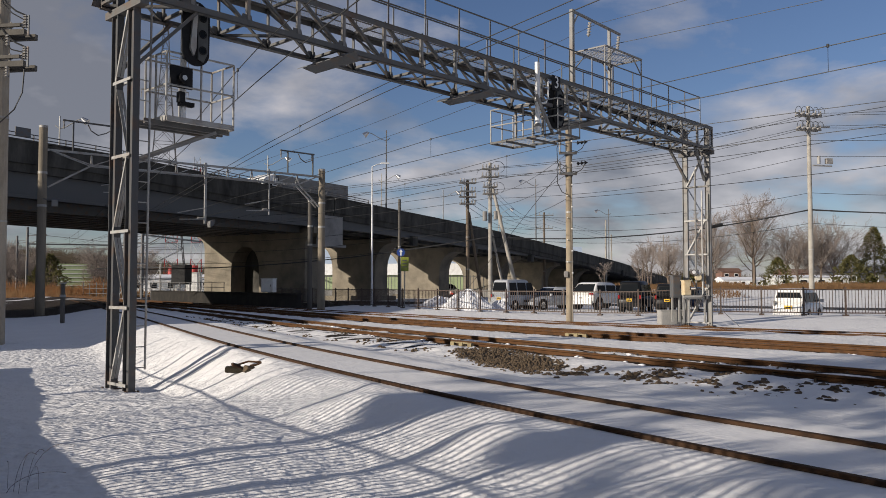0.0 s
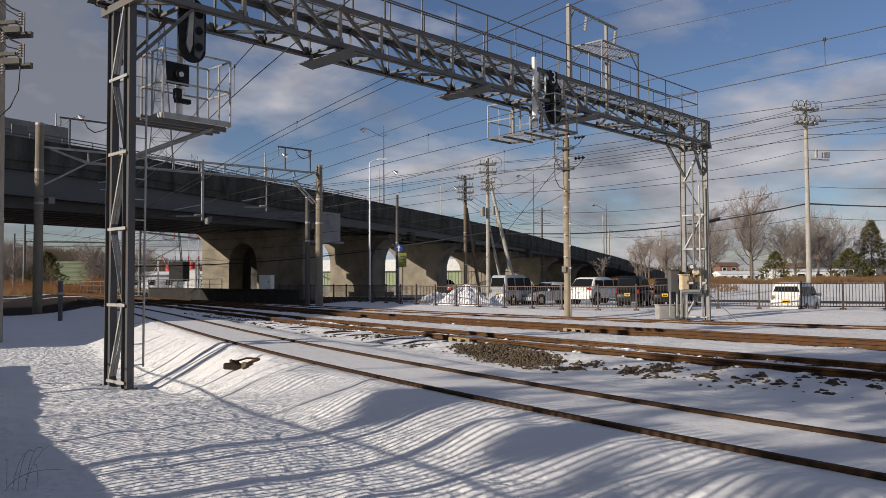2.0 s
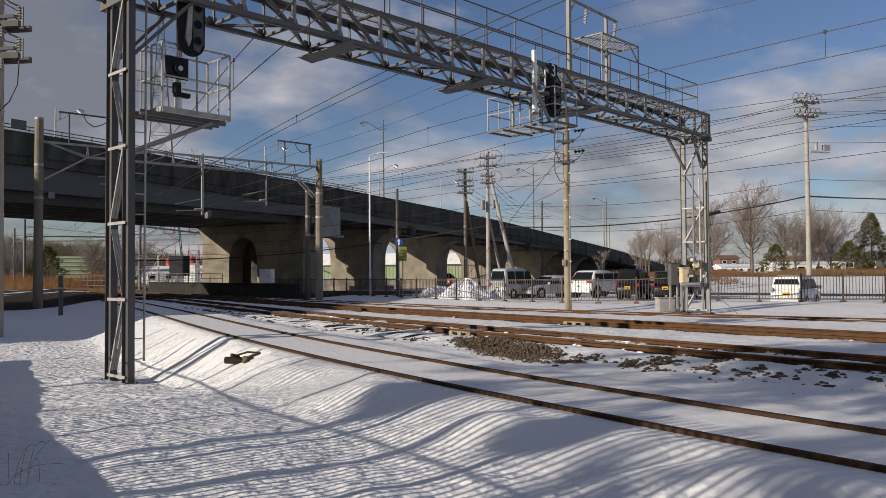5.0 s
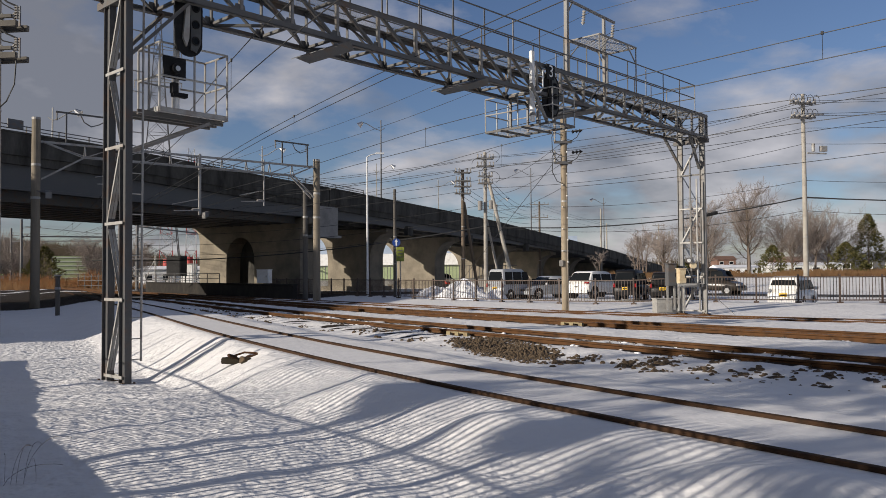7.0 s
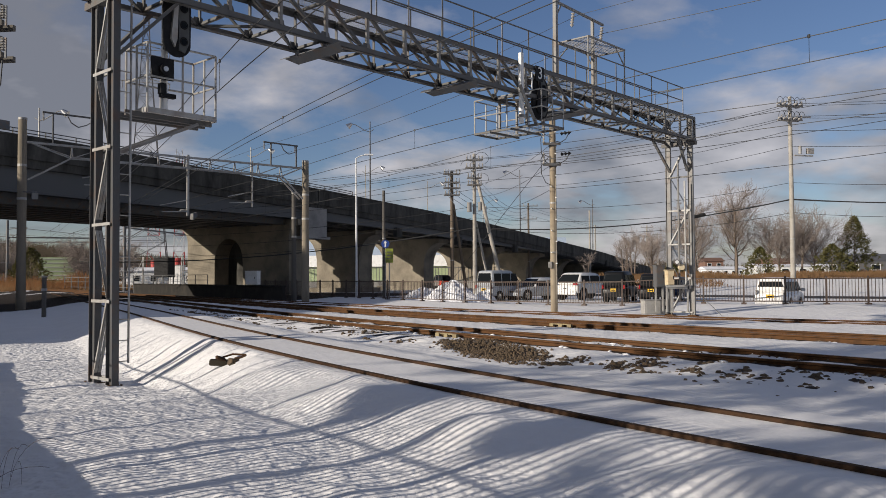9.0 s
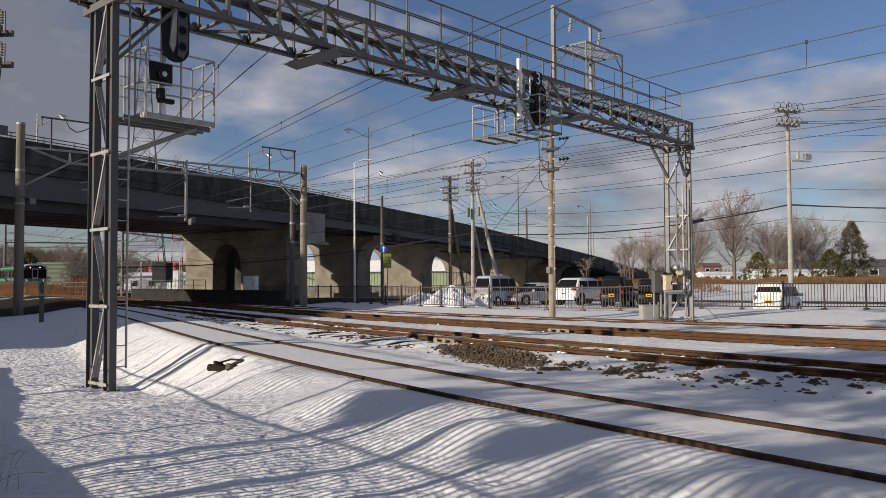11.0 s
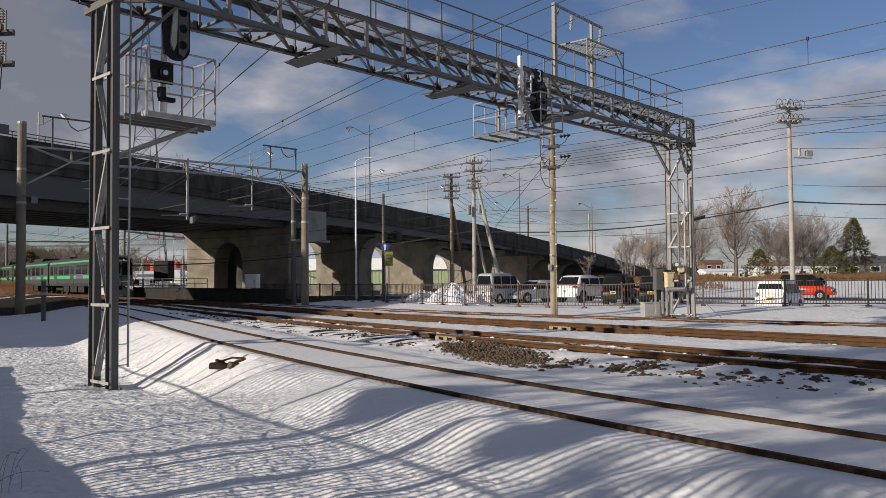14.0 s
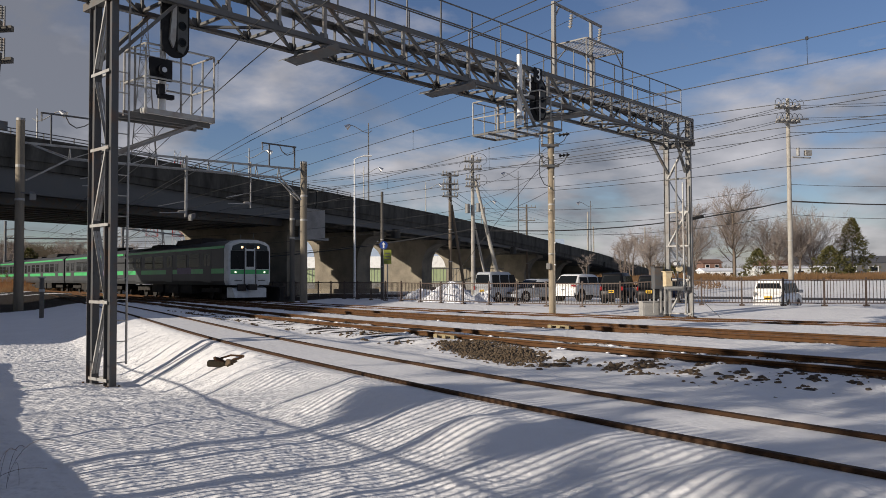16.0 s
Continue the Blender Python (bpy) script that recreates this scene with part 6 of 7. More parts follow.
def cabinet(name, x, y, z, sx, sy, sz, yaw, mat, label, legs=0.0):
    c = thing(name, pose(x, y, z, 0, 0, yaw), label, "cabinet", "trackside cabinets")
    bevel(part("case", Shape().box((0, 0, legs + sz / 2), (sx, sy, sz)), mat, c), 0.015)
    part("door", Shape().box((0, -sy / 2 - 0.008, legs + sz / 2), (sx * 0.88, 0.02, sz * 0.9)), mat, c)
    part("handle", Shape().box((sx * 0.33, -sy / 2 - 0.03, legs + sz / 2), (0.03, 0.03, 0.14)), BLACK, c)
    part("lid", Shape().box((0, 0, legs + sz + 0.015), (sx + 0.06, sy + 0.06, 0.03)), mat, c)
    if legs:
        for a in (-1, 1):
            part("leg", Shape().box((a * sx * 0.4, 0, legs / 2), (0.06, 0.06, legs)), GALV, c)
    return c


cabinet("base_cabinet", 9.05, 31.9, 0.0, 1.0, 0.5, 0.55, 5, CONCRETE, "grey concrete base cabinet beside the gantry mast")
cabinet("relay_box", 9.35, 30.9, 0.12, 0.28, 0.26, 0.56, 8, CREAM, "cream relay box on the gantry mast", 1.05)
cabinet("relay_box", 9.12, 31.5, 0.12, 0.36, 0.3, 0.85, 8, DARKSTEEL, "dark grey tall relay box beside the gantry mast", 0.95)
cabinet("bracket_box", 9.75, 31.0, 0.12, 0.9, 0.3, 0.12, 8, GALV, "grey bracket tray beside the gantry mast", 0.9)
cabinet("white_box", -12.4, 57.2, 0.0, 0.95, 0.5, 0.95, -20, WHITEPAINT, "white equipment box in front of the pier", 1.02)
cabinet("relay_hut", -26.7, 82.0, -0.15, 1.6, 1.2, 2.0, -15, BLACK, "dark relay hut on a steel stand", 1.7)


def marker_post(x, y, h, label):
    m = thing("marker_post", Matrix.Translation((x, y, gz(x, y) - 0.05)), label, "post", "trackside posts")
    part("post", Shape().box((0, 0, h / 2), (0.13, 0.12, h)), DARKPOLE, m)
    part("cap", Shape().box((0, 0, h + 0.02), (0.2, 0.18, 0.05)), GALV, m)
    part("band", Shape().box((0, 0, h * 0.7), (0.17, 0.15, 0.1)), GALV, m)


marker_post(-14.9, 31.5, 1.6, "dark square marker post in the snow")
marker_post(-8.0, 52.0, 1.5, "dark square marker post by the portal mast")


def meter_panel():
    """Pipe frame and round gauge on the far mast."""
    p = thing("pipe_bracket", Matrix.Translation((9.7, 30.75, 0.0)), "grey bent conduit with a round gauge by the mast", "conduit")
    part("pipe", Shape().path([(0.28, 0.1, 5.2), (0.28, 0.1, 1.25), (0.22, 0.05, 1.12), (-0.5, 0.0, 1.1)], 0.035, 8), GALV, p)
    part("gauge", Shape().rod((-0.12, -0.1, 2.05), (-0.12, 0.05, 2.05), 0.1, 16), DARKSTEEL, p)
    part("dial", Shape().rod((-0.12, -0.115, 2.05), (-0.12, -0.1, 2.05), 0.07, 16), WHITEPAINT, p)
    part("junction_case", Shape().rod((0.1, 0.0, 1.85), (0.1, 0.2, 1.85), 0.11, 14), CREAM, p)


meter_panel()


def road_sign(x, y, z, shape, label):
    s = thing("road_sign", Matrix.Translation((x, y, 0.0)), label, "sign", "road signs")
    part("pole", Shape().rod((0, 0, 0), (0, 0, z + 0.3), 0.035, 8), GALV, s)
    if shape == "disc":
        d = part("disc", Shape().rod((0, -0.05, z), (0, -0.08, z), 0.29, 24), SKYBLUE, s)
        part("arrow", Shape().prism([(-0.05, 0, -0.22), (0.05, 0, -0.22), (0.05, 0, 0.05), (0.13, 0, 0.05), (0, 0, 0.24), (-0.13, 0, 0.05), (-0.05, 0, 0.05)], (0, -0.01, 0), (0, -0.085, z)), WHITEPAINT, d, "white arrow")
    else:
        d = part("board", Shape().box((0, -0.07, z), (0.55, 0.03, 1.0)), SIGNYEL, s)
        for i in range(3):
            part("text_bar", Shape().box((0, -0.09, z + 0.25 - 0.22 * i), (0.34, 0.01, 0.07)), DARKSTEEL, d)


road_sign(-3.0, 57.2, 3.85, "disc", "round blue road sign with a white arrow")
road_sign(-2.7, 56.6, 3.0, "board", "yellow-green upright notice board on a pole")


# ---- snow heaps, stones, junk ----
def heap(name, x, y, rx, ry, h, seed, label, mat=SNOW, kind=""):
    rs = np.random.RandomState(seed)
    n, m = 40, 14
    rings = []
    ph = rs.uniform(0, 6.28, (8,))
    for j in range(m):
        t = j / (m - 1)
        ring = []
        for i in range(n):
            g = 2 * math.pi * i / n
            k = 1 + 0.12 * math.sin(3 * g + ph[0]) + 0.08 * math.sin(7 * g + ph[1] + 3 * t) + rs.uniform(-0.05, 0.05)
            r = (1 - t) ** 0.75 * k
            zz = h * (t ** 0.8) * (1 + 0.12 * math.sin(5 * g + ph[2])) + rs.uniform(-0.05, 0.05) * h
            ring.append((x + rx * r * math.cos(g), y + ry * r * math.sin(g), gz(x, y) - 0.15 + zz))
        rings.append(ring)
    return tagged(part(name, Shape().loft(rings), mat, smooth=False), label, "snow mound", "ploughed snow mounds", kind)


heap("snow_mound", 1.5, 50.0, 1.9, 1.2, 1.35, 3, "lumpy mound of ploughed snow behind the fence")
heap("snow_mound", -0.3, 51.2, 1.8, 1.2, 0.95, 5, "low mound of ploughed snow behind the fence")
heap("snow_mound", 3.6, 50.6, 0.9, 0.8, 0.75, 6, "low mound of ploughed snow behind the fence")


def stone_mesh(seed, r):
    rs = np.random.RandomState(seed)
    bm = bmesh.new()
    bmesh.ops.create_icosphere(bm, subdivisions=1, radius=r)
    for v in bm.verts:
        v.co *= rs.uniform(0.8, 1.13)
        v.co.z *= 0.7
    me = bpy.data.meshes.new("ballast_stone")
    bm.to_mesh(me)
    bm.free()
    me.materials.append(BALLAST)
    return me


def inside(x, y, poly):
    odd = False
    for (x0, y0), (x1, y1) in zip(poly, poly[1:] + poly[:1]):
        if (y0 > y) != (y1 > y) and x < x0 + (y - y0) / (y1 - y0) * (x1 - x0):
            odd = not odd
    return odd


def scatter(owner, spots, kinds, most):
    """Stones at (x, y, r, sink): the first ones as parts, the rest joined."""
    rs = np.random.RandomState(17)
    sh = Shape()
    zs = ground_z(np.array([q[0] for q in spots]), np.array([q[1] for q in spots]))
    for i, (x, y, r, sink) in enumerate(spots):
        m = Matrix.Translation((x, y, float(zs[i]) + r * sink)) @ Euler(rs.uniform(0, 6.28, 3)).to_matrix().to_4x4() @ Matrix.Diagonal((r, r * rs.uniform(0.7, 1.1), r, 1))
        if i < most:
            part("stone", kinds[i % 6], None, owner, at=m)
        else:
            me = kinds[i % 6]
            sh.add([m @ v.co for v in me.vertices], [tuple(p.vertices) for p in me.polygons])
    if len(spots) > most:
        tagged(part("rubble", sh, BALLAST, owner), kind="stuff")


def build_stones():
    """Loose ballast on the dug patch, and lumps through the snow bank."""
    rs = np.random.RandomState(7)
    kinds = [stone_mesh(20 + i, 1.0) for i in range(6)]
    patch = thing("ballast_patch", Matrix.Identity(4), "patch of bare grey-brown ballast stones in the snow", "ballast")
    ring = [(0.15, 15.9), (0.65, 13.6), (1.3, 12.3), (2.0, 13.1), (1.65, 15.0), (1.0, 16.2)]
    spots = []
    while len(spots) < 1500:
        x, y = rs.uniform(0, 2.2), rs.uniform(12, 16.5)
        if inside(x + rs.normal(0, 0.08), y + rs.normal(0, 0.15), ring):
            spots.append((x, y, rs.uniform(0.02, 0.045), -0.1))
    scatter(patch, spots, kinds, 280)
    bank = thing("ballast_lumps", Matrix.Identity(4), "brown ballast lumps poking through the snow bank", "ballast")
    spots = []
    for x, y, sp, n in CLUSTERS + ((3.5, 10.4, 0.3, 12), (4.4, 9.8, 0.4, 12)):
        for i in range(n):
            spots.append((x + rs.normal(0, sp), y + rs.normal(0, sp * 1.2), rs.uniform(0.035, 0.085), -0.8 + 0.55 * rs.rand()))
    for i in range(900):
        y = rs.uniform(16.0, 30)
        xx, sl = track_x(2, y)
        d = -rs.uniform(1.0, 2.1)
        x = float(xx) + d * math.sqrt(1 + float(sl) ** 2)
        if float(fields(np.array(x), np.array(y), 63, 0.8)) > 0.22:
            spots.append((x, y, rs.uniform(0.025, 0.07), -0.15))
    order = rs.permutation(len(spots))
    scatter(bank, [spots[i] for i in order], kinds, 295)
    spots = []
    for i in range(5200):
        k = 2 if i % 2 else 3
        y = 8 + 24 * rs.rand() ** 1.3
        xx, sl = track_x(k, y)
        x = float(xx) + rs.choice((-1, 1)) * (0.565 + rs.normal(0, 0.16)) * math.sqrt(1 + float(sl) ** 2)
        spots.append((x, y, rs.uniform(0.012, 0.035), 0.0))
    keep = fields(np.array([q[0] for q in spots]), np.array([q[1] for q in spots]), 77, 1.2) > 0.05
    scatter(bank, [q for q, ok in zip(spots, keep) if ok], kinds, 0)


build_stones()


def snow_clods():
    """Lumps of thrown snow lying against the rails."""
    rs = np.random.RandomState(91)
    kinds = [stone_mesh(60 + i, 1.0) for i in range(4)]
    sh = Shape()
    spots = []
    for i in range(420):
        k = 2 if i % 3 else 3
        y = rs.uniform(8.5, 27)
        xx, sl = track_x(k, y)
        side = rs.choice((-1, 1)) * (0.565 + rs.uniform(0.07, 0.17)) if i % 2 else rs.uniform(-0.45, 0.45)
        spots.append((float(xx) + side * math.sqrt(1 + float(sl) ** 2), y, rs.uniform(0.02, 0.065)))
    xs, ys = np.array([q[0] for q in spots]), np.array([q[1] for q in spots])
    zs = ground_z(xs, ys)
    keep = fields(xs, ys, 93, 0.9) > 0.0
    for i, (x, y, r) in enumerate(spots):
        if keep[i]:
            m = Matrix.Translation((x, y, float(zs[i]))) @ Matrix.Rotation(rs.uniform(0, 6.28), 4, 'Z') @ Matrix.Diagonal((r * 1.9, r * 1.1, r * 0.6, 1))
            me = kinds[i % 4]
            sh.add([m @ v.co for v in me.vertices], [tuple(p.vertices) for p in me.polygons])
    tagged(part("snow_clumping", sh.mesh("snow_clumping", SNOW, smooth=True), None), "small lumps of snow lying against the rails", "snow", kind="stuff")


snow_clods()


def build_junk():
    """Half-buried timber and iron by the near track."""
    j = thing("buried_timber", Matrix.Translation((JUNK[0], JUNK[1], gz(*JUNK) - 0.05)), "half-buried mossy timber and rusty iron in the snow", "debris")
    for nm, c, s, yaw, tilt, mat in (("timber", (-0.2, 0.12, 0.02), (0.5, 0.14, 0.10), 0.15, 0.06, WETWOOD), ("timber", (0.2, -0.14, 0.0), (0.52, 0.2, 0.10), -0.2, -0.05, WETWOOD), ("iron_plate", (-0.25, 0.02, 0.10), (0.16, 0.14, 0.05), 0.5, 0.3, DARKRUST),
                                     ("iron_plate", (0.05, 0.14, 0.10), (0.22, 0.1, 0.04), -0.2, -0.2, DARKRUST), ("clod", (-0.02, 0.0, 0.03), (0.2, 0.16, 0.12), 0.7, 0.2, BALLAST), ("clod", (0.3, -0.16, 0.05), (0.14, 0.12, 0.09), 0.2, -0.3, BALLAST), ("clod", (-0.36, 0.14, 0.03), (0.12, 0.1, 0.1), 1.1, 0.1, BALLAST)):
        o = part(nm, Shape().box((0, 0, 0), s), mat, j, at=Matrix.Translation(c) @ Euler((tilt * 0.6, tilt, yaw)).to_matrix().to_4x4())
        bevel(o, 0.025, 2)
    part("rod", Shape().path([(-0.4, 0.16, 0.06), (-0.1, 0.2, 0.15), (0.1, 0.18, 0.14), (0.28, 0.05, 0.03)], 0.018, 6), RUST, j)


JUNK = (-3.08, 12.98)
build_junk()


BONDBOX = material("bond_box", (0.26, 0.21, 0.11), 0.7, second=(0.13, 0.09, 0.05), scale=8)


def build_clamps():
    for k, y, s in ((2, 17.3, -1), (2, 18.73, 1), (3, 21.45, -1), (3, 22.7, 1)):
        x, sl = track_x(k, y)
        n = Vector((1, -sl, 0)).normalized()
        p = Vector((float(x), y, TRACKS[k][3] - 0.06)) + n * (s * 0.72)
        t = thing("joint_box", Matrix.Translation(p) @ Matrix.Rotation(math.atan2(1, sl), 4, 'Z'), "pale yellow rail joint bond box", "rail fitting", "rail fittings")
        for a in (-0.3, 0.0, 0.3):
            part("block", Shape().box((a, 0, 0), (0.13, 0.08, 0.07)), BONDBOX, t)
        part("strap", Shape().box((0, 0, 0.03), (0.7, 0.04, 0.03)), BONDBOX, t)


build_clamps()

# ---- trees ----
def bare_tree_parts(seed, h, leader, wide, first=24):
    """Trunk with limbs, and fine twigs, of a leafless tree of height h.
    leader: how far up the trunk runs on; wide: half width of the crown."""
    rs = np.random.RandomState(seed)
    limbs, twigs = Shape(), Shape()

    def run(p, d, ln, r, segs, bend, lift):
        """A wandering shoot; gives its points, ways and radii."""
        out = [(p, d, r)]
        for i in range(segs):
            d = (d + Vector(rs.normal(0, bend, 3)) + Vector((0, 0, lift))).normalized()
            q = p + d * (ln / segs)
            r2 = r * (1 - 0.8 / segs)
            if r > 0.03:
                limbs.rod(p, q, r, 6, r2, caps=False)
            else:
                twigs.rod(p, q, max(r, 0.011), 3, max(r2, 0.008), caps=False)
            p, r = q, r2
            out.append((p, d, r))
        return out

    def aside(d, k):
        a = Vector(rs.normal(0, 1, 3))
        a -= d * a.dot(d)
        a.normalize()
        return (d + a * k).normalized()

    stem = run(Vector((0, 0, -0.3)), Vector((0, 0, 1)), h * leader, h * 0.017, 9, 0.06, 0.05)
    for i in range(first):
        u = 0.36 + 0.64 * (i + rs.rand()) / first
        k = min(len(stem) - 1, int(u * (len(stem) - 1) + 0.5))
        p, d, r = stem[k]
        z = p.z / h
        ln = (wide * (1 - 0.55 * abs(2 * z - 0.75)) if leader > 0.6 else wide * rs.uniform(0.9, 1.35)) * rs.uniform(0.75, 1.1)
        g = i * 2.4 + rs.uniform(-0.4, 0.4)
        way = Vector((math.cos(g), math.sin(g), rs.uniform(0.55, 1.3) if leader > 0.6 else rs.uniform(0.35, 1.4)))
        bough = run(p, way.normalized(), ln * 1.25, max(0.035, r * 0.5), 6, 0.14, 0.10)
        for m in range(1, 7):
            for n in range(2):
                p2, d2, r2 = bough[m]
                sub = run(p2, aside(d2, 0.75), ln * rs.uniform(0.3, 0.55), max(0.016, r2 * 0.5), 4, 0.2, 0.10)
                for q in (1, 2, 3, 4):
                    for w in range(2):
                        p3, d3, r3 = sub[q]
                        run(p3, aside(d3, 0.8), ln * rs.uniform(0.14, 0.3), 0.011, 2, 0.25, 0.08)
    return limbs.mesh("limbs", BARK, fix=False), twigs.mesh("twigs", TWIGS, fix=False)


def bare_tree(x, y, m, s, yaw, label):
    t = thing("bare_tree", pose(x, y, -0.15 + float(field_rise(x, y)), 0, 0, yaw), label, "tree", "bare trees beyond the road")
    t.scale = (s * 1.1, s * 1.1, s * 1.12)
    part("trunk", m[0], None, t)
    part("crown", m[1], None, t)
    return t


TREES = [bare_tree_parts(4, 10.8, 0.68, 3.0), bare_tree_parts(9, 8.6, 0.46, 3.0), bare_tree_parts(15, 8.0, 0.62, 2.4), bare_tree_parts(33, 7.5, 0.7, 1.9, 7)]
for x, y, i, s, yaw in ((37.2, 96, 0, 1.08, 0), (32.3, 96, 0, 0.9, 60), (42.4, 96, 1, 0.9, 20), (34.8, 104, 1, 0.95, 75), (41.8, 108, 0, 0.95, 140), (47.0, 110, 0, 0.8, 220), (45.2, 96, 2, 1.1, 80), (48.6, 100, 1, 0.95, 200), (51.5, 112, 2, 0.9, 30), (29.2, 104, 1, 0.8, 330),
                        (27.5, 108, 3, 0.95, 30), (30.0, 116, 3, 1.0, 160), (20.5, 84, 3, 0.62, 40), (17.6, 88, 3, 0.5, 120), (22.6, 90, 3, 0.7, 10), (25.8, 92, 3, 0.75, 70), (24.0, 97, 3, 0.8, 150)):
    bare_tree(x, y, TREES[i], s, yaw, "leafless grey-brown tree with a fine twig crown")
for x, y, i, s, yaw in ((-64, 116, 0, 0.75, 0), (-70, 130, 2, 0.95, 90), (-75, 140, 1, 0.9, 10), (-62, 140, 0, 0.8, 240), (-49, 130, 1, 0.75, 310), (-55, 150, 0, 0.8, 100), (-80, 150, 0, 0.9, 180), (-68, 160, 1, 1.0, 200), (-44, 160, 2, 0.8, 20), (-90, 165, 0, 1, 300)):
    bare_tree(x, y, TREES[i], s, yaw, "leafless brown tree behind the tracks")
for x, y, i, s, yaw in ((-60, 108, 2, 0.7, 15), (-66, 112, 1, 0.65, 95), (-57.5, 111, 1, 0.7, 150), (-72, 122, 0, 0.7, 40), (-46.5, 108, 2, 0.55, 280), (-55, 128, 0, 0.75, 130), (-64, 126, 0, 0.75, 330), (-76, 128, 1, 0.8, 60), (-83, 138, 0, 0.8, 25)):
    bare_tree(x, y, TREES[i], s, yaw, "leafless brown tree behind the dry weeds")


def conifer(x, y, h, w, seed, label, broad=False, lift=0.0, n=0):
    """A conifer: trunk and tiers of drooping boughs made of many small sprays."""
    rs = np.random.RandomState(seed)
    t = thing("conifer", pose(x, y, -0.2 + 0.8 * float(field_rise(x, y))), label, "tree", "conifers beyond the road")
    part("trunk", Shape().rod((0, 0, 0), (0, 0, h * 0.95), h * 0.018, 8, 0.02), BARK, t)
    sh = Shape()
    n = n or int(900 * (1.2 if broad else 1.0))
    for i in range(n):
        u = rs.rand() ** (0.75 if not broad else 0.7)
        z = lift + (h - lift) * (0.06 + 0.94 * u)
        env = (1 - u) ** (0.8 if not broad else 0.85) * (0.8 + 0.35 * math.sin(13 * u + seed) ** 2)
        g = rs.uniform(0, 6.28)
        env *= 1 + 0.25 * math.sin(3 * g + 7 * u)
        r = w * env * rs.uniform(0.45, 1.0)
        p = Vector((math.cos(g) * r, math.sin(g) * r, z))
        out = Vector((math.cos(g), math.sin(g), rs.uniform(-0.35, 0.45)))
        for k in range(12):
            d = (out + Vector(rs.normal(0, 0.5, 3))).normalized()
            q = p + d * rs.uniform(0.25, 0.55) * (h / 8) ** 0.5
            s = d.cross(Vector(rs.normal(0, 1, 3))).normalized() * rs.uniform(0.013, 0.032)
            sh.add([p - s * 0.4, p + s * 0.4, p.lerp(q, 0.6) + s, q, p.lerp(q, 0.6) - s], [(0, 1, 2, 3, 4)])
    part("crown", sh.mesh("crown", NEEDLES, fix=False), None, t)
    return t


conifer(54.3, 101, 7.9, 3.0, 3, "tall dark green spruce beyond the road")
conifer(38.4, 92, 3.8, 2.9, 5, "bushy young pine beyond the road", True, n=420)
conifer(44.8, 88, 4.0, 3.3, 6, "bushy young pine beyond the road", True, n=480)
conifer(47.4, 89, 2.0, 1.2, 8, "low young pine beyond the road", True, n=250)
conifer(-50.4, 103, 5.6, 3.4, 31, "dark evergreen tree behind the weeds", True, n=520)
conifer(-53.5, 106, 4.2, 1.7, 32, "dark evergreen tree behind the weeds", True, n=380)
conifer(30.5, 100, 2.4, 1.8, 12, "low young pine beyond the road", True)


def dry_grass():
    """Rank brown weeds at the edge of the snow field and behind the tracks."""
    rs = np.random.RandomState(11)
    for name, zones, label in (("dry_weeds", ((24, 72, 80, 92, 1.0, 8500), (10, 27, 70, 110, 0.9, 2400)), "band of rank brown dry weeds beyond the snow field"), ("dry_weeds", ((-82, -38, 92, 120, 1.6, 5600),), "rank brown dry weeds behind the tracks")):
        sh = Shape()
        for x0, x1, y0, y1, hh, n in zones:
            for i in range(n):
                x, y = rs.uniform(x0, x1), rs.uniform(y0, y1)
                h = hh * rs.uniform(0.4, 1.1) * (0.75 + 0.4 * math.sin(x * 0.5) * math.sin(x * 0.17 + 2))
                base = float(field_rise(x, y)) - 0.2
                for k in range(5):
                    d = Vector((rs.normal(0, 0.3), rs.normal(0, 0.25), 1)) * h * rs.uniform(0.6, 1)
                    w = rs.uniform(0.01, 0.026)
                    p = Vector((x + rs.normal(0, 0.15), y, base))
                    sh.add([p + Vector((-w, 0, 0)), p + Vector((w, 0, 0)), p + d + Vector((w * 0.8, 0, 0)), p + d + Vector((-w * 0.8, 0, 0))], [(0, 1, 2, 3)])
        tagged(part(name, sh.mesh(name, DRYGRASS, fix=False), None), label, "weeds", kind="stuff")


dry_grass()


# ---- houses and far things ----
def house(x, y, w, d, h, yaw, wall, roofmat, label, roof_h=1.6, wins=3, storeys=1, name="house"):
    t = thing(name, pose(x, y, -0.2 + float(field_rise(x, y)), 0, 0, yaw), label, "house", "far buildings")
    part("wall", Shape().box((0, 0, h / 2), (w, d, h)), wall, t)
    e = 0.35
    part("roof", Shape().prism([(-w / 2 - e, -d / 2 - e, h), (-w / 2 - e, 0, h + roof_h), (-w / 2 - e, d / 2 + e, h)], (w + 2 * e, 0, 0)), roofmat, t)
    for s in range(storeys):
        for i in range(wins):
            px = -w / 2 + w * (i + 0.5) / wins
            z = (s + 0.55) * h / storeys
            wd = part("window", Shape().box((px, -d / 2 - 0.02, z), (w / wins * 0.45, 0.06, h / storeys * 0.42)), WHITEPAINT, t)
            part("pane", Shape().box((px, -d / 2 - 0.06, z), (w / wins * 0.38, 0.02, h / storeys * 0.34)), GLASS, wd)
    return t


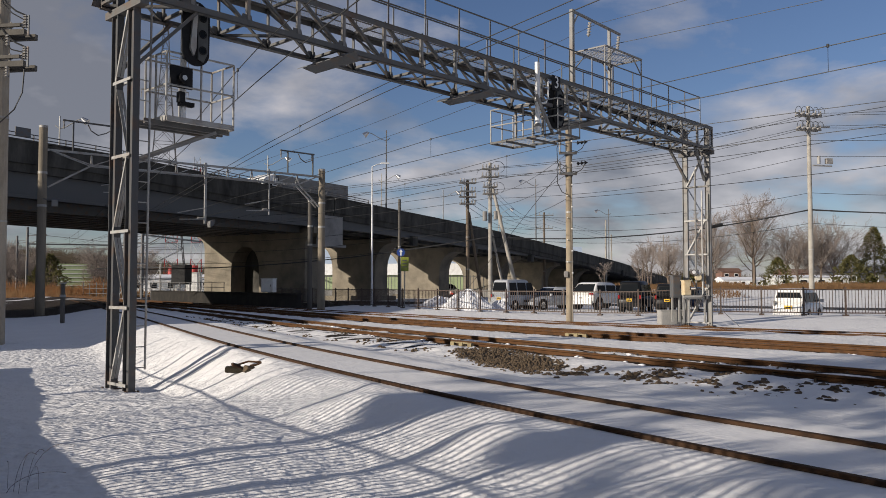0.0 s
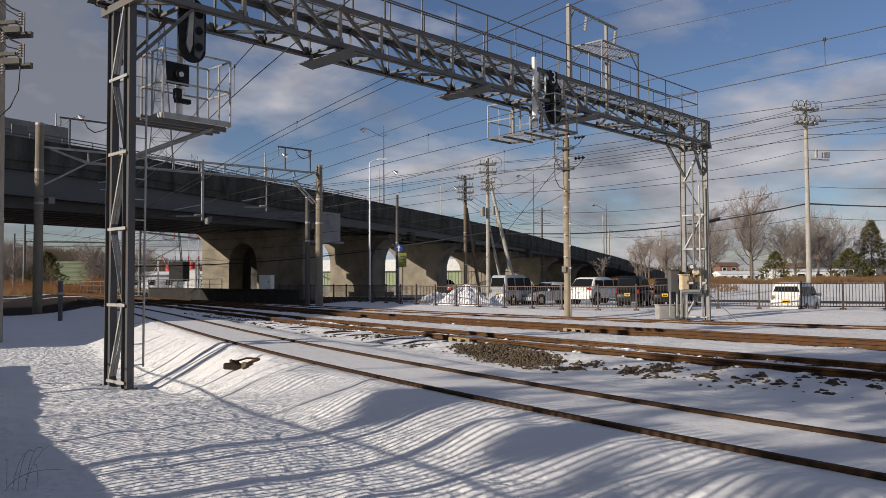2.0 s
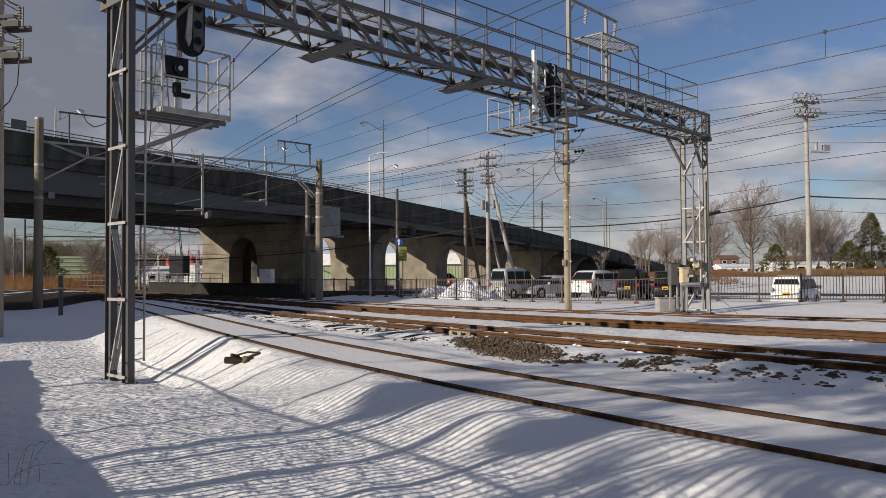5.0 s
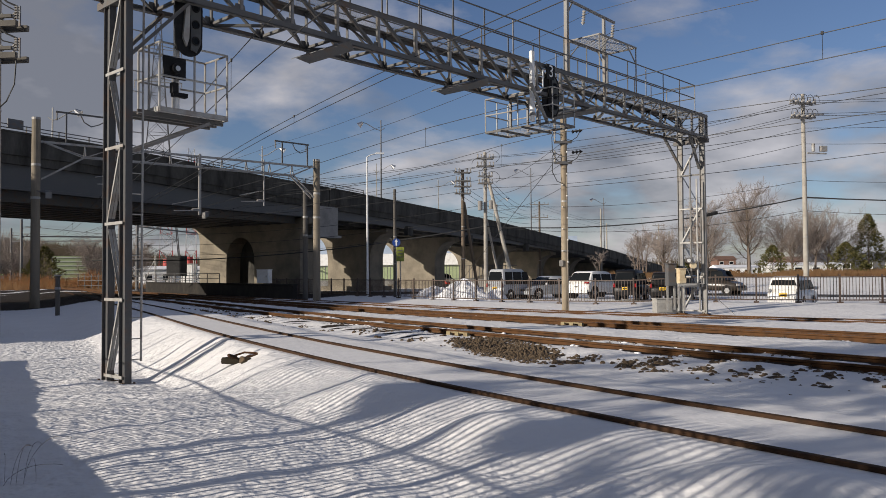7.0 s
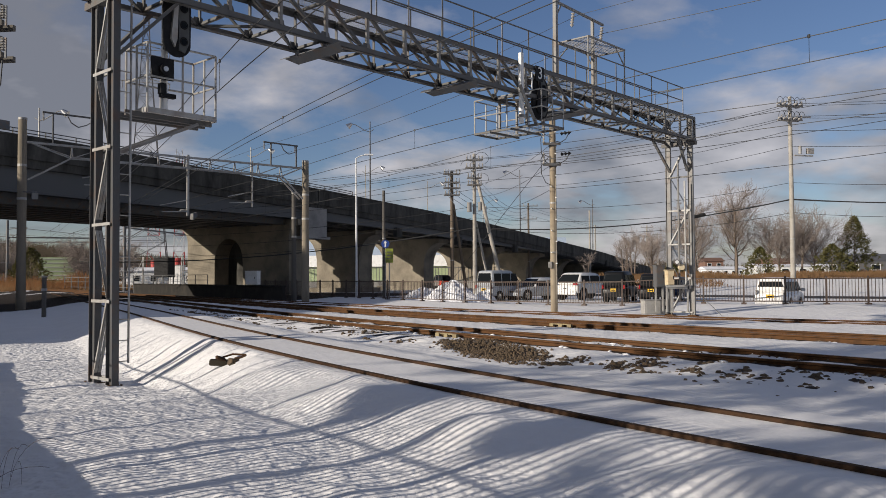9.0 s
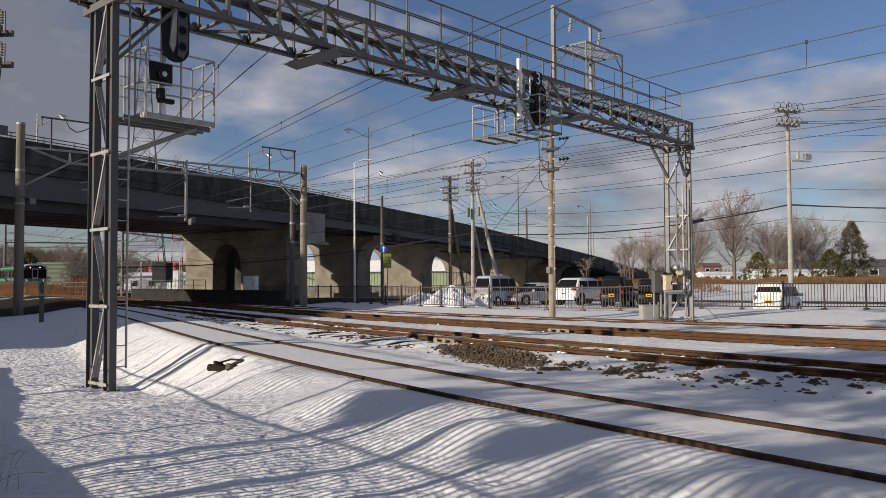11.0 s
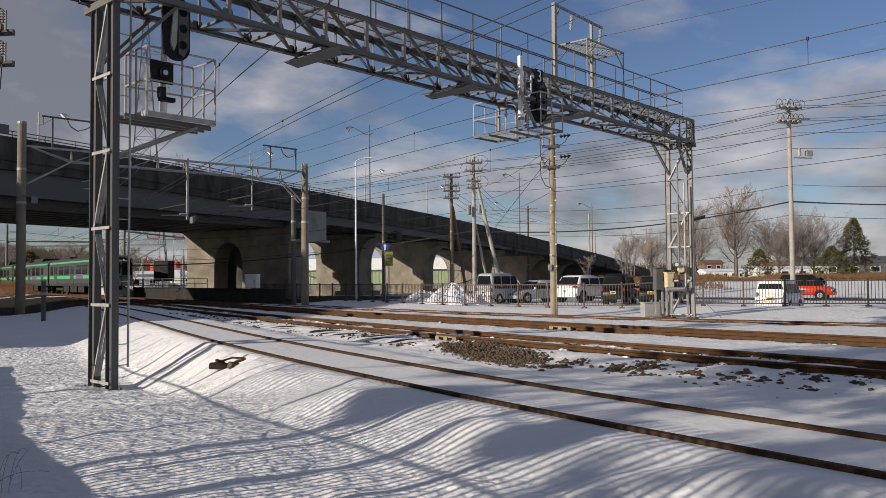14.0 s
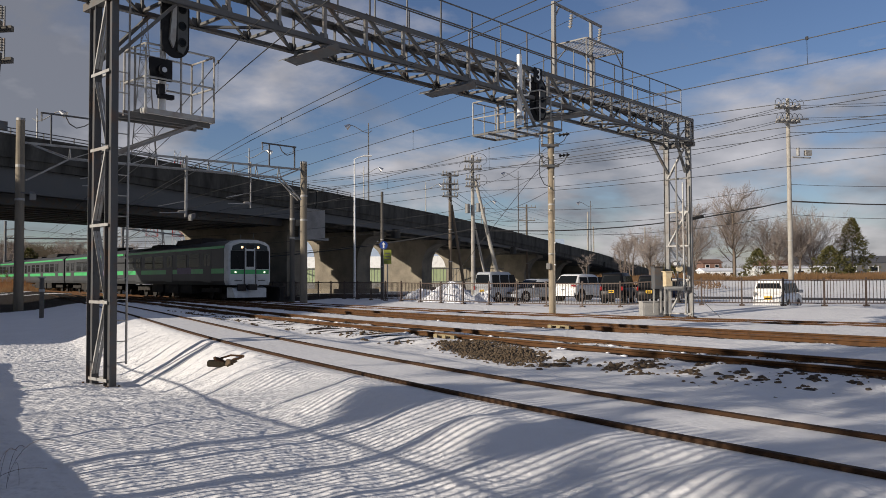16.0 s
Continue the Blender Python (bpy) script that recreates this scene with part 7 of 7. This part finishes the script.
house(76.0, 214, 5.0, 5, 3.9, 0, BROWNWALL, BROWNWALL, "brown two-storey house far beyond the field", 1.0, 2, 2)
house(86, 190, 16, 8, 2.2, -5, PALEWALL, SNOW, "low pale shed with a snowy roof", 0.6, 4)
house(64.5, 175, 8.5, 5, 1.6, 0, WHITEPAINT, SNOW, "low white sheds with snowy roofs", 0.6, 5)
house(108, 205, 26, 10, 3.6, -8, DARKSTEEL, DARKSTEEL, "dark roofed long building behind the conifers", 1.8, 5)
house(95, 210, 14, 8, 3.4, 0, BROWNWALL, BROWNWALL, "brown low building behind the trees", 1.2, 3)
hall = house(-10.5, 128, 34, 14, 4.6, -8, GREENWALL, BLUEWALL, "long hall with a white fascia and a pale blue roof", 4.4, 0)
part("fascia", Shape().box((0, -7.4, 4.0), (34.8, 0.3, 1.7)), WHITEPAINT, hall, "white lit fascia")
hall = house(16.5, 150, 18, 12, 4.4, -8, PALEWALL, BLUEWALL, "pale hall with a white fascia", 3.4, 0)
part("fascia", Shape().box((0, -6.4, 4.2), (18.8, 0.3, 1.6)), WHITEPAINT, hall, "white lit fascia")
house(-78, 175, 8.0, 5, 5.2, 10, GREENWALL, GREENWALL, "pale green shed with horizontal cladding", 0.3, 1)
house(-50, 150, 22, 6, 2.8, 5, WHITEPAINT, SNOW, "low white depot building behind the tracks", 0.8, 7)
house(-72, 200, 26, 8, 3.0, 8, PALEWALL, SNOW, "pale works building behind the tracks", 0.8, 6)


def green_cladding():
    c = thing("sound_screen", pose(-63.5, 139, -0.2, 0, 0, 12), "pale green slatted noise screen behind the weeds", "screen")
    part("panel", Shape().box((0, 0, 3.2), (6.0, 0.15, 4.2)), GREENWALL, c)
    for i in range(6):
        part("slat", Shape().box((0, -0.12, 1.5 + i * 0.7), (6.0, 0.1, 0.12)), PALEWALL, c)
    for x in (-3, 3):
        part("post", Shape().box((x, 0, 2.6), (0.2, 0.2, 5.4)), DARKSTEEL, c)


green_cladding()


def pylon(x, y, h, base, label, bands, top=0.0, arms=True):
    """A lattice tower."""
    t = thing("lattice_tower", pose(x, y, -0.3, 0, 0, 20), label, "tower", "lattice towers")
    n = 14 if h > 30 else 9
    def half(z):
        return base / 2 * (1 - z / h) ** 1.25 + top
    zs = [h * (1 - (1 - i / n) ** 1.15) for i in range(n + 1)]
    for i in range(n):
        z0, z1 = zs[i], zs[i + 1]
        a, b = half(z0), half(z1)
        mat = (REDPAINT if i % 2 else WHITEPAINT) if bands else DARKSTEEL
        r = 0.05 + 0.003 * base
        for sx, sy in ((-1, -1), (1, -1), (1, 1), (-1, 1)):
            part("leg", Shape().bar((sx * a, sy * a, z0), (sx * b, sy * b, z1), r * 2), mat, t)
        for (p, q) in (((-1, -1), (1, -1)), ((1, -1), (1, 1)), ((1, 1), (-1, 1)), ((-1, 1), (-1, -1))):
            part("brace", Shape().bar((p[0] * a, p[1] * a, z0), (q[0] * b, q[1] * b, z1), r), mat, t)
            part("brace", Shape().bar((q[0] * a, q[1] * a, z0), (p[0] * b, p[1] * b, z1), r), mat, t)
            part("strut", Shape().bar((p[0] * a, p[1] * a, z0), (q[0] * a, q[1] * a, z0), r), mat, t)
    if arms:
        for z in (h * 0.62, h * 0.74, h * 0.86):
            for s in (-1, 1):
                part("crossarm", Shape().bar((0, 0, z + 0.9), (s * base * 0.55, 0, z), 0.14).bar((0, 0, z), (s * base * 0.55, 0, z), 0.14), GALV, t)
                part("insulator", insulator((s * base * 0.53, 0, z), (s * base * 0.53, 0, z - 1.6), 0.13, 6), PORCELAIN, t)
    return t


pylon(-57.0, 163, 56, 8.5, "tall galvanised lattice pylon behind the viaduct", False, 0.45)
pylon(-58.3, 172, 29, 1.6, "red and white banded lattice crane mast", True, 0.75, False)
pylon(-50.8, 165, 28, 1.2, "red and white banded lattice crane mast", True, 0.6, False)


def crane_drums():
    for x, y, h in ((-50.8, 164, 3.2), (-57.8, 171, 3.0)):
        d = thing("machine_house", pose(x, y, 0), "round red machine house below the crane mast", "machine")
        part("drum", Shape().rod((0, 0, 2.2), (0, 0, 2.2 + h), 0.8, 16), REDPAINT, d)
        part("stand", Shape().rod((0, 0, -0.3), (0, 0, 2.3), 0.5, 10), DARKSTEEL, d)
    b = thing("crane_boom", pose(-44.5, 160, 0), "red raking crane boom by the pier", "boom")
    part("boom", Shape().bar((-4, 0, -0.2), (1.5, 0, 5.0), 0.5), REDPAINT, b)


crane_drums()


def far_hill():
    """A wooded rise behind the tracks on the far side."""
    xs, ys = np.linspace(-330, -40, 90), np.linspace(235, 380, 30)
    X, Y = np.meshgrid(xs, ys)
    Z = 13 * np.exp(-((X + 175) / 85) ** 2) * np.sin(np.clip((Y - 235) / 145, 0, 1) * math.pi) ** 0.8
    Z += (1.6 * fields(X, Y, 71, 9) + 0.8 * fields(X, Y, 72, 4)) * (Z > 0.5) - 0.4
    n, m = len(xs), len(ys)
    fs = [(j * n + i, j * n + i + 1, (j + 1) * n + i + 1, (j + 1) * n + i) for j in range(m - 1) for i in range(n - 1)]
    sh = Shape().add(np.stack([X.ravel(), Y.ravel(), Z.ravel()], 1).tolist(), fs)
    tagged(part("wooded_hill", sh.mesh("wooded_hill", HAZEL, fix=False), None), "low wooded winter hill on the skyline", "hill", kind="structure")
    rs = np.random.RandomState(5)
    tw = Shape()
    for i in range(9000):
        x, y = rs.uniform(-300, -60), rs.uniform(240, 320)
        z = 13 * math.exp(-((x + 175) / 85) ** 2) * math.sin((y - 235) / 145 * math.pi) ** 0.8
        h = rs.uniform(2, 5)
        p = Vector((x, y, z - 0.5))
        for k in range(3):
            d = Vector((rs.normal(0, 0.35), 0, 1)) * h
            tw.add([p + Vector((-0.12, 0, 0)), p + Vector((0.12, 0, 0)), p + d], [(0, 1, 2)])
    tagged(part("hill_woods", tw.mesh("hill_woods", HAZEL, fix=False), None), "leafless woods on the far hill", "woods", kind="stuff")


far_hill()


def far_woods():
    """A low belt of leafless woods on the skyline beyond the field."""
    rs = np.random.RandomState(15)
    tw = Shape()
    for i in range(7000):
        x, y = rs.uniform(30, 290), rs.uniform(270, 330)
        h = rs.uniform(3, 6.5) * (0.8 + 0.25 * math.sin(x * 0.09) + 0.15 * math.sin(x * 0.31))
        p = Vector((x, y, 0.5))
        for k in range(3):
            d = Vector((rs.normal(0, 0.3), 0, 1)) * h
            tw.add([p + Vector((-0.16, 0, 0)), p + Vector((0.16, 0, 0)), p + d], [(0, 1, 2)])
    tagged(part("skyline_woods", tw.mesh("skyline_woods", HAZEL, fix=False), None), "low belt of leafless woods on the skyline", "woods", kind="stuff")


far_woods()


def far_line_gear():
    """Masts and beams of the lines beyond the viaduct."""
    for x, y, h in ((-56, 108, 9.5), (-44.5, 112, 9.5), (-68, 128, 9.5), (-50, 128, 9.5), (-36, 96, 8.8), (-40.0, 140, 9.0), (-33, 118, 9.0)):
        m = thing("line_mast", pose(x, y, -0.2), "slim dark line mast beyond the viaduct", "mast", "far line masts")
        part("pole", Shape().rod((0, 0, 0), (0, 0, h), 0.2, 10, 0.15), DARKSTEEL, m)
        part("arm", Shape().bar((0, 0, h - 1.2), (2.6, 0, h - 1.0), 0.1), DARKSTEEL, m)
        part("arm", Shape().bar((0, 0, h - 2.6), (2.6, 0, h - 1.1), 0.07), DARKSTEEL, m)
    for (a, b, z) in (((-56, 108), (-44.5, 112), 7.0), ((-68, 128), (-50, 128), 7.2), ((-36, 96), (-33, 118), 7.5)):
        t = thing("cross_span", Matrix.Identity(4), "dark steel cross span between line masts", "beam", "far cross spans")
        part("beam", Shape().bar((*a, z), (*b, z), 0.18), DARKSTEEL, t)
        part("tie", Shape().bar((*a, z + 1.4), (*b, z + 0.2), 0.05), DARKSTEEL, t)


far_line_gear()


def scaffold_fence():
    """Mesh fence behind the tracks, seen under the deck."""
    f = thing("yard_fence", Matrix.Identity(4), "dark steel yard fence with rails behind the tracks", "fence")
    pts = [Vector((-43, 96, -0.2)), Vector((-34, 88, -0.2)), Vector((-22, 80, -0.2)), Vector((-17.5, 77, -0.2))]
    for a, b in zip(pts, pts[1:]):
        n = int((b - a).length / 1.6)
        for i in range(n):
            p, q = a.lerp(b, i / n), a.lerp(b, (i + 1) / n)
            part("post", Shape().box((p.x, p.y, 0.8), (0.08, 0.08, 2.0)), DARKSTEEL, f)
            for z in (0.5, 1.1, 1.6):
                part("rail", Shape().bar((p.x, p.y, z), (q.x, q.y, z), 0.05), DARKSTEEL, f)
    g = thing("green_fence", Matrix.Identity(4), "dark green bar fence beyond the piers", "fence")
    bars = Shape()
    for i in range(90):
        bars.box((-28 + i * 0.42, 104 - i * 0.02, 1.75), (0.07, 0.05, 1.9))
    tagged(part("barrier", bars, DARKSTEEL, g), kind="stuff")
    part("plinth", Shape().bar((-28, 104, 0.3), (10, 102.2, 0.3), 0.25, 1.1), CONCRETE, g)
    for z in (0.95, 2.6):
        part("rail", Shape().bar((-28, 104, z), (10, 102.2, z), 0.08), DARKSTEEL, g)


scaffold_fence()


def scaffold(x, y, nx, nz, yaw, label):
    """Tube scaffolding: standards, ledgers and a few braces."""
    t = thing("scaffolding", pose(x, y, -0.2, 0, 0, yaw), label, "scaffolding", "scaffolding in the yard")
    for i in range(nx + 1):
        for d in (0, 1.2):
            part("standard", Shape().rod((i * 1.5, d, 0), (i * 1.5, d, nz * 1.25 + 0.4), 0.05, 6), GALV, t)
    for k in range(1, nz + 1):
        for d in (0, 1.2):
            part("ledger", Shape().rod((0, d, k * 1.25), (nx * 1.5, d, k * 1.25), 0.045, 6), GALV, t)
    for i in range(0, nx, 2):
        part("brace", Shape().rod((i * 1.5, 0, 0.2), (i * 1.5 + 1.5, 0, nz * 1.25), 0.04, 6), GALV, t)


def low_wall():
    """Dark retaining wall between the last track and the piers, with a pipe rail on top."""
    w = thing("low_wall", Matrix.Identity(4), "dark low retaining wall with a pipe rail under the viaduct", "wall", kind="structure")
    pts = []
    for y in np.linspace(49.0, 73.0, 13):
        x, sl = track_x(4, y)
        pts.append(Vector((float(x), float(y), 0)) + Vector((1, -float(sl), 0)).normalized() * 2.3)
    side = (pts[-1] - pts[0]).normalized().cross(Vector((0, 0, 1)))
    part("wall", Shape().loft([[p + side * a + Vector((0, 0, z)) for a, z in ((-0.16, -0.4), (0.16, -0.4), (0.12, 0.92), (0.2, 0.94), (0.2, 1.02), (-0.2, 1.02), (-0.2, 0.94), (-0.12, 0.92))] for p in pts]), DARKWALL, w)
    for p, q in zip(pts[5:], pts[6:]):
        part("rail_post", Shape().rod(p + Vector((0, 0, 1.0)), p + Vector((0, 0, 1.75)), 0.03, 6), DARKSTEEL, w)
        for z in (1.35, 1.74):
            part("pipe_rail", Shape().rod(p + Vector((0, 0, z)), q + Vector((0, 0, z)), 0.025, 6), DARKSTEEL, w)


DARKWALL = material("dark_wall", (0.03, 0.028, 0.026), 0.9, second=(0.05, 0.045, 0.038), scale=1.4, amount=0.6, bump=0.4, bump_scale=18)
low_wall()


def pale_shed(x, y):
    s = thing("tool_shed", pose(x, y, -0.2, 0, 0, -6), "small pale sheet-metal shed in the yard", "shed")
    part("wall", Shape().box((0, 0, 1.5), (1.25, 1.4, 3.0)), WHITEPAINT, s)
    part("roof", Shape().box((0, 0, 3.05), (1.4, 1.6, 0.1)), GALV, s)
    part("door", Shape().box((-0.1, -0.715, 1.2), (0.8, 0.03, 2.0)), WHITEPAINT, s)


pale_shed(-27.4, 88.4)
scaffold(-37.2, 92.0, 5, 3, 14, "grey tube scaffolding in the yard behind the viaduct")
scaffold(-26.2, 86.0, 3, 3, 8, "grey tube scaffolding beside the dark hut")


def orange_brush():
    """Low rust-brown brush along the far tracks."""
    rs = np.random.RandomState(77)
    for x, y, w, h in ((-52.5, 98.0, 5.0, 2.3), (-46.0, 95.0, 4.0, 1.9), (-42.0, 98.5, 3.0, 2.6), (-57.0, 100.0, 3.5, 2.0)):
        b = thing("rusty_brush", pose(x, y, -0.2), "rust-brown leafless brush beside the far tracks", "brush", "brush by the far tracks")
        sh = Shape()
        for i in range(900):
            p = Vector((rs.uniform(-w, w), rs.normal(0, 0.9), 0))
            k = 1 - 0.55 * (p.x / w) ** 2
            d = Vector((rs.normal(0, 0.35), rs.normal(0, 0.3), 1)) * (h * k * rs.uniform(0.45, 1.1))
            s = Vector((rs.uniform(0.012, 0.026), 0, 0))
            sh.add([p - s, p + s, p + d + s * 0.4, p + d - s * 0.4], [(0, 1, 2, 3)])
        part("thicket", sh.mesh("thicket", RUSTBRUSH, fix=False), None, b)


orange_brush()


def side_road():
    """The ploughed road beyond the car park."""
    d, n = Vector((0.8, -0.6, 0)), Vector((0.6, 0.8, 0))
    c = Vector((22, 57, 0))
    sh = Shape().prism([c - d * 22 - n * 2.6, c + d * 60 - n * 2.6, c + d * 60 + n * 2.6, c - d * 22 + n * 2.6], (0, 0, 0.06), (0, 0, -0.085))
    tagged(part("road", sh, ASPHALT), "dark wet asphalt road ploughed free of snow", "road", kind="structure")


side_road()


# ---- boundary fence and tree beside the camera: only their shadows reach the view ----
def boundary_fence():
    a, b = Vector((-10.9, 18.3, 0)), Vector((3.4, -8.5, 0))
    L = (b - a).length
    yaw = math.atan2(b.y - a.y, b.x - a.x)
    f = thing("boundary_fence", Matrix.Identity(4), "tall steel picket fence on a low concrete base", "fence")
    n = int(L / 2.0)

    def base_z(p):
        return float(np.interp(p.y, [-10, 4.7, 7.15, 10.9, 15, 30], [0.26, 0.14, -0.07, -0.19, -0.42, -0.45]))
    rings = []
    for i in range(n + 1):
        p = a.lerp(b, i / n)
        o = Vector((math.cos(yaw + math.pi / 2), math.sin(yaw + math.pi / 2), 0)) * 0.1
        z = base_z(p)
        rings.append([p - o + Vector((0, 0, z - 0.4)), p + o + Vector((0, 0, z - 0.4)), p + o + Vector((0, 0, z + 0.44)), p - o + Vector((0, 0, z + 0.44))])
    part("base", Shape().loft(rings), CONCRETE, f)
    pick = Shape().box((0, 0, 1.2), (0.032, 0.032, 1.6)).mesh("picket", FENCE)
    post = Shape().box((0, 0, 1.0), (0.09, 0.09, 2.0)).mesh("fence_post", FENCE)
    for i in range(n):
        p, q = a.lerp(b, i / n), a.lerp(b, (i + 1) / n)
        M = Matrix.Translation((p.x, p.y, base_z(p))) @ Matrix.Rotation(yaw, 4, 'Z')
        part("fence_post", post, None, f, at=M)
        part("rail", Shape().bar((p.x, p.y, base_z(p) + 1.19), (q.x, q.y, base_z(q) + 1.19), 0.026), FENCE, f)
        for j in range(1, 19):
            c = p.lerp(q, j / 19)
            if c.y > 9.6 and j % 7:
                continue
            part("picket", pick, None, f, at=Matrix.Translation((c.x, c.y, base_z(c))) @ Matrix.Rotation(yaw, 4, 'Z'))


boundary_fence()


def line_building():
    """Unseen plain building beside the viaduct, added to cast shade on the snow."""
    b = thing("shade_building", pose(-25.0, 26.0, -0.5), "unseen plain grey building added to cast shade beside the viaduct", "building")
    part("wall", Shape().box((0, 0, 3.4), (5.0, 18.2, 6.8)), CONCRETE, b)
    part("roof", Shape().box((0, 0, 6.9), (5.2, 18.4, 0.2)), DARKSTEEL, b)
    part("door", Shape().box((2.52, -3.0, 1.5), (0.06, 1.0, 2.0)), GALV, b)


line_building()
conifer(-9.4, -2.3, 7.5, 2.0, 21, "dense evergreen tree behind the boundary fence", True, lift=3.4, n=420)
conifer(-10.4, 1.3, 8.2, 2.0, 22, "dense evergreen tree behind the boundary fence", True, lift=4.6, n=420)
conifer(-14.5, 0.8, 10.0, 2.6, 24, "tall evergreen tree behind the boundary fence", True, lift=5.6, n=520)


def low_bough(x, y, z, foot, r, seed):
    """A leafy bough that hangs below the crown, with the limb that carries it."""
    rs = np.random.RandomState(seed)
    b = thing("hanging_bough", Matrix.Translation((x, y, z)), "dense hanging evergreen bough behind the boundary fence", "bough", "boughs behind the boundary fence")
    part("limb", Shape().path([(foot[0] - x, foot[1] - y, 0.9), ((foot[0] - x) * 0.4, (foot[1] - y) * 0.4, 0.35), (0, 0, 0)], 0.035, 6), BARK, b)
    sh = Shape()
    for i in range(260):
        d = Vector(rs.normal(0, 1, 3)).normalized() * (r * rs.rand() ** 0.4)
        p = Vector((d.x, d.y, d.z * 0.55))
        for k in range(10):
            w = Vector(rs.normal(0, 1, 3)).normalized()
            q = p + w * rs.uniform(0.12, 0.3)
            s = w.cross(Vector(rs.normal(0, 1, 3))).normalized() * rs.uniform(0.014, 0.03)
            sh.add([p - s * 0.4, p + s * 0.4, p.lerp(q, 0.6) + s, q, p.lerp(q, 0.6) - s], [(0, 1, 2, 3, 4)])
    part("foliage", sh.mesh("foliage", NEEDLES, fix=False), None, b)


low_bough(-12.2, 2.1, 4.4, (-10.4, 1.3), 0.46, 41)
low_bough(-11.0, 0.0, 4.4, (-10.4, 1.3), 0.28, 42)


def dead_stems():
    """Dry weed stems in the snow by the boundary fence."""
    rs = np.random.RandomState(31)
    s = thing("weed_stems", Matrix.Translation((-3.2, 6.3, gz(-3.2, 6.3))), "dry curved weed stems in the shaded snow", "weeds")
    for i in range(7):
        x, y = rs.uniform(-0.22, 0.22), rs.uniform(-0.15, 0.15)
        d = rs.uniform(-0.05, 0.3)
        h = rs.uniform(0.14, 0.32)
        pts = [(x + 1.6 * d * t ** 1.5, y + 0.05 * t, h * math.sin(t * 1.9)) for t in (0, 0.15, 0.3, 0.45, 0.6, 0.75, 0.9, 1.0)]
        part("stem", Shape().path(pts, 0.0016, 4), BARK, s)


dead_stems()


def motions():
    train_motion()
    car_motion()
    lorry_motion()


motions()
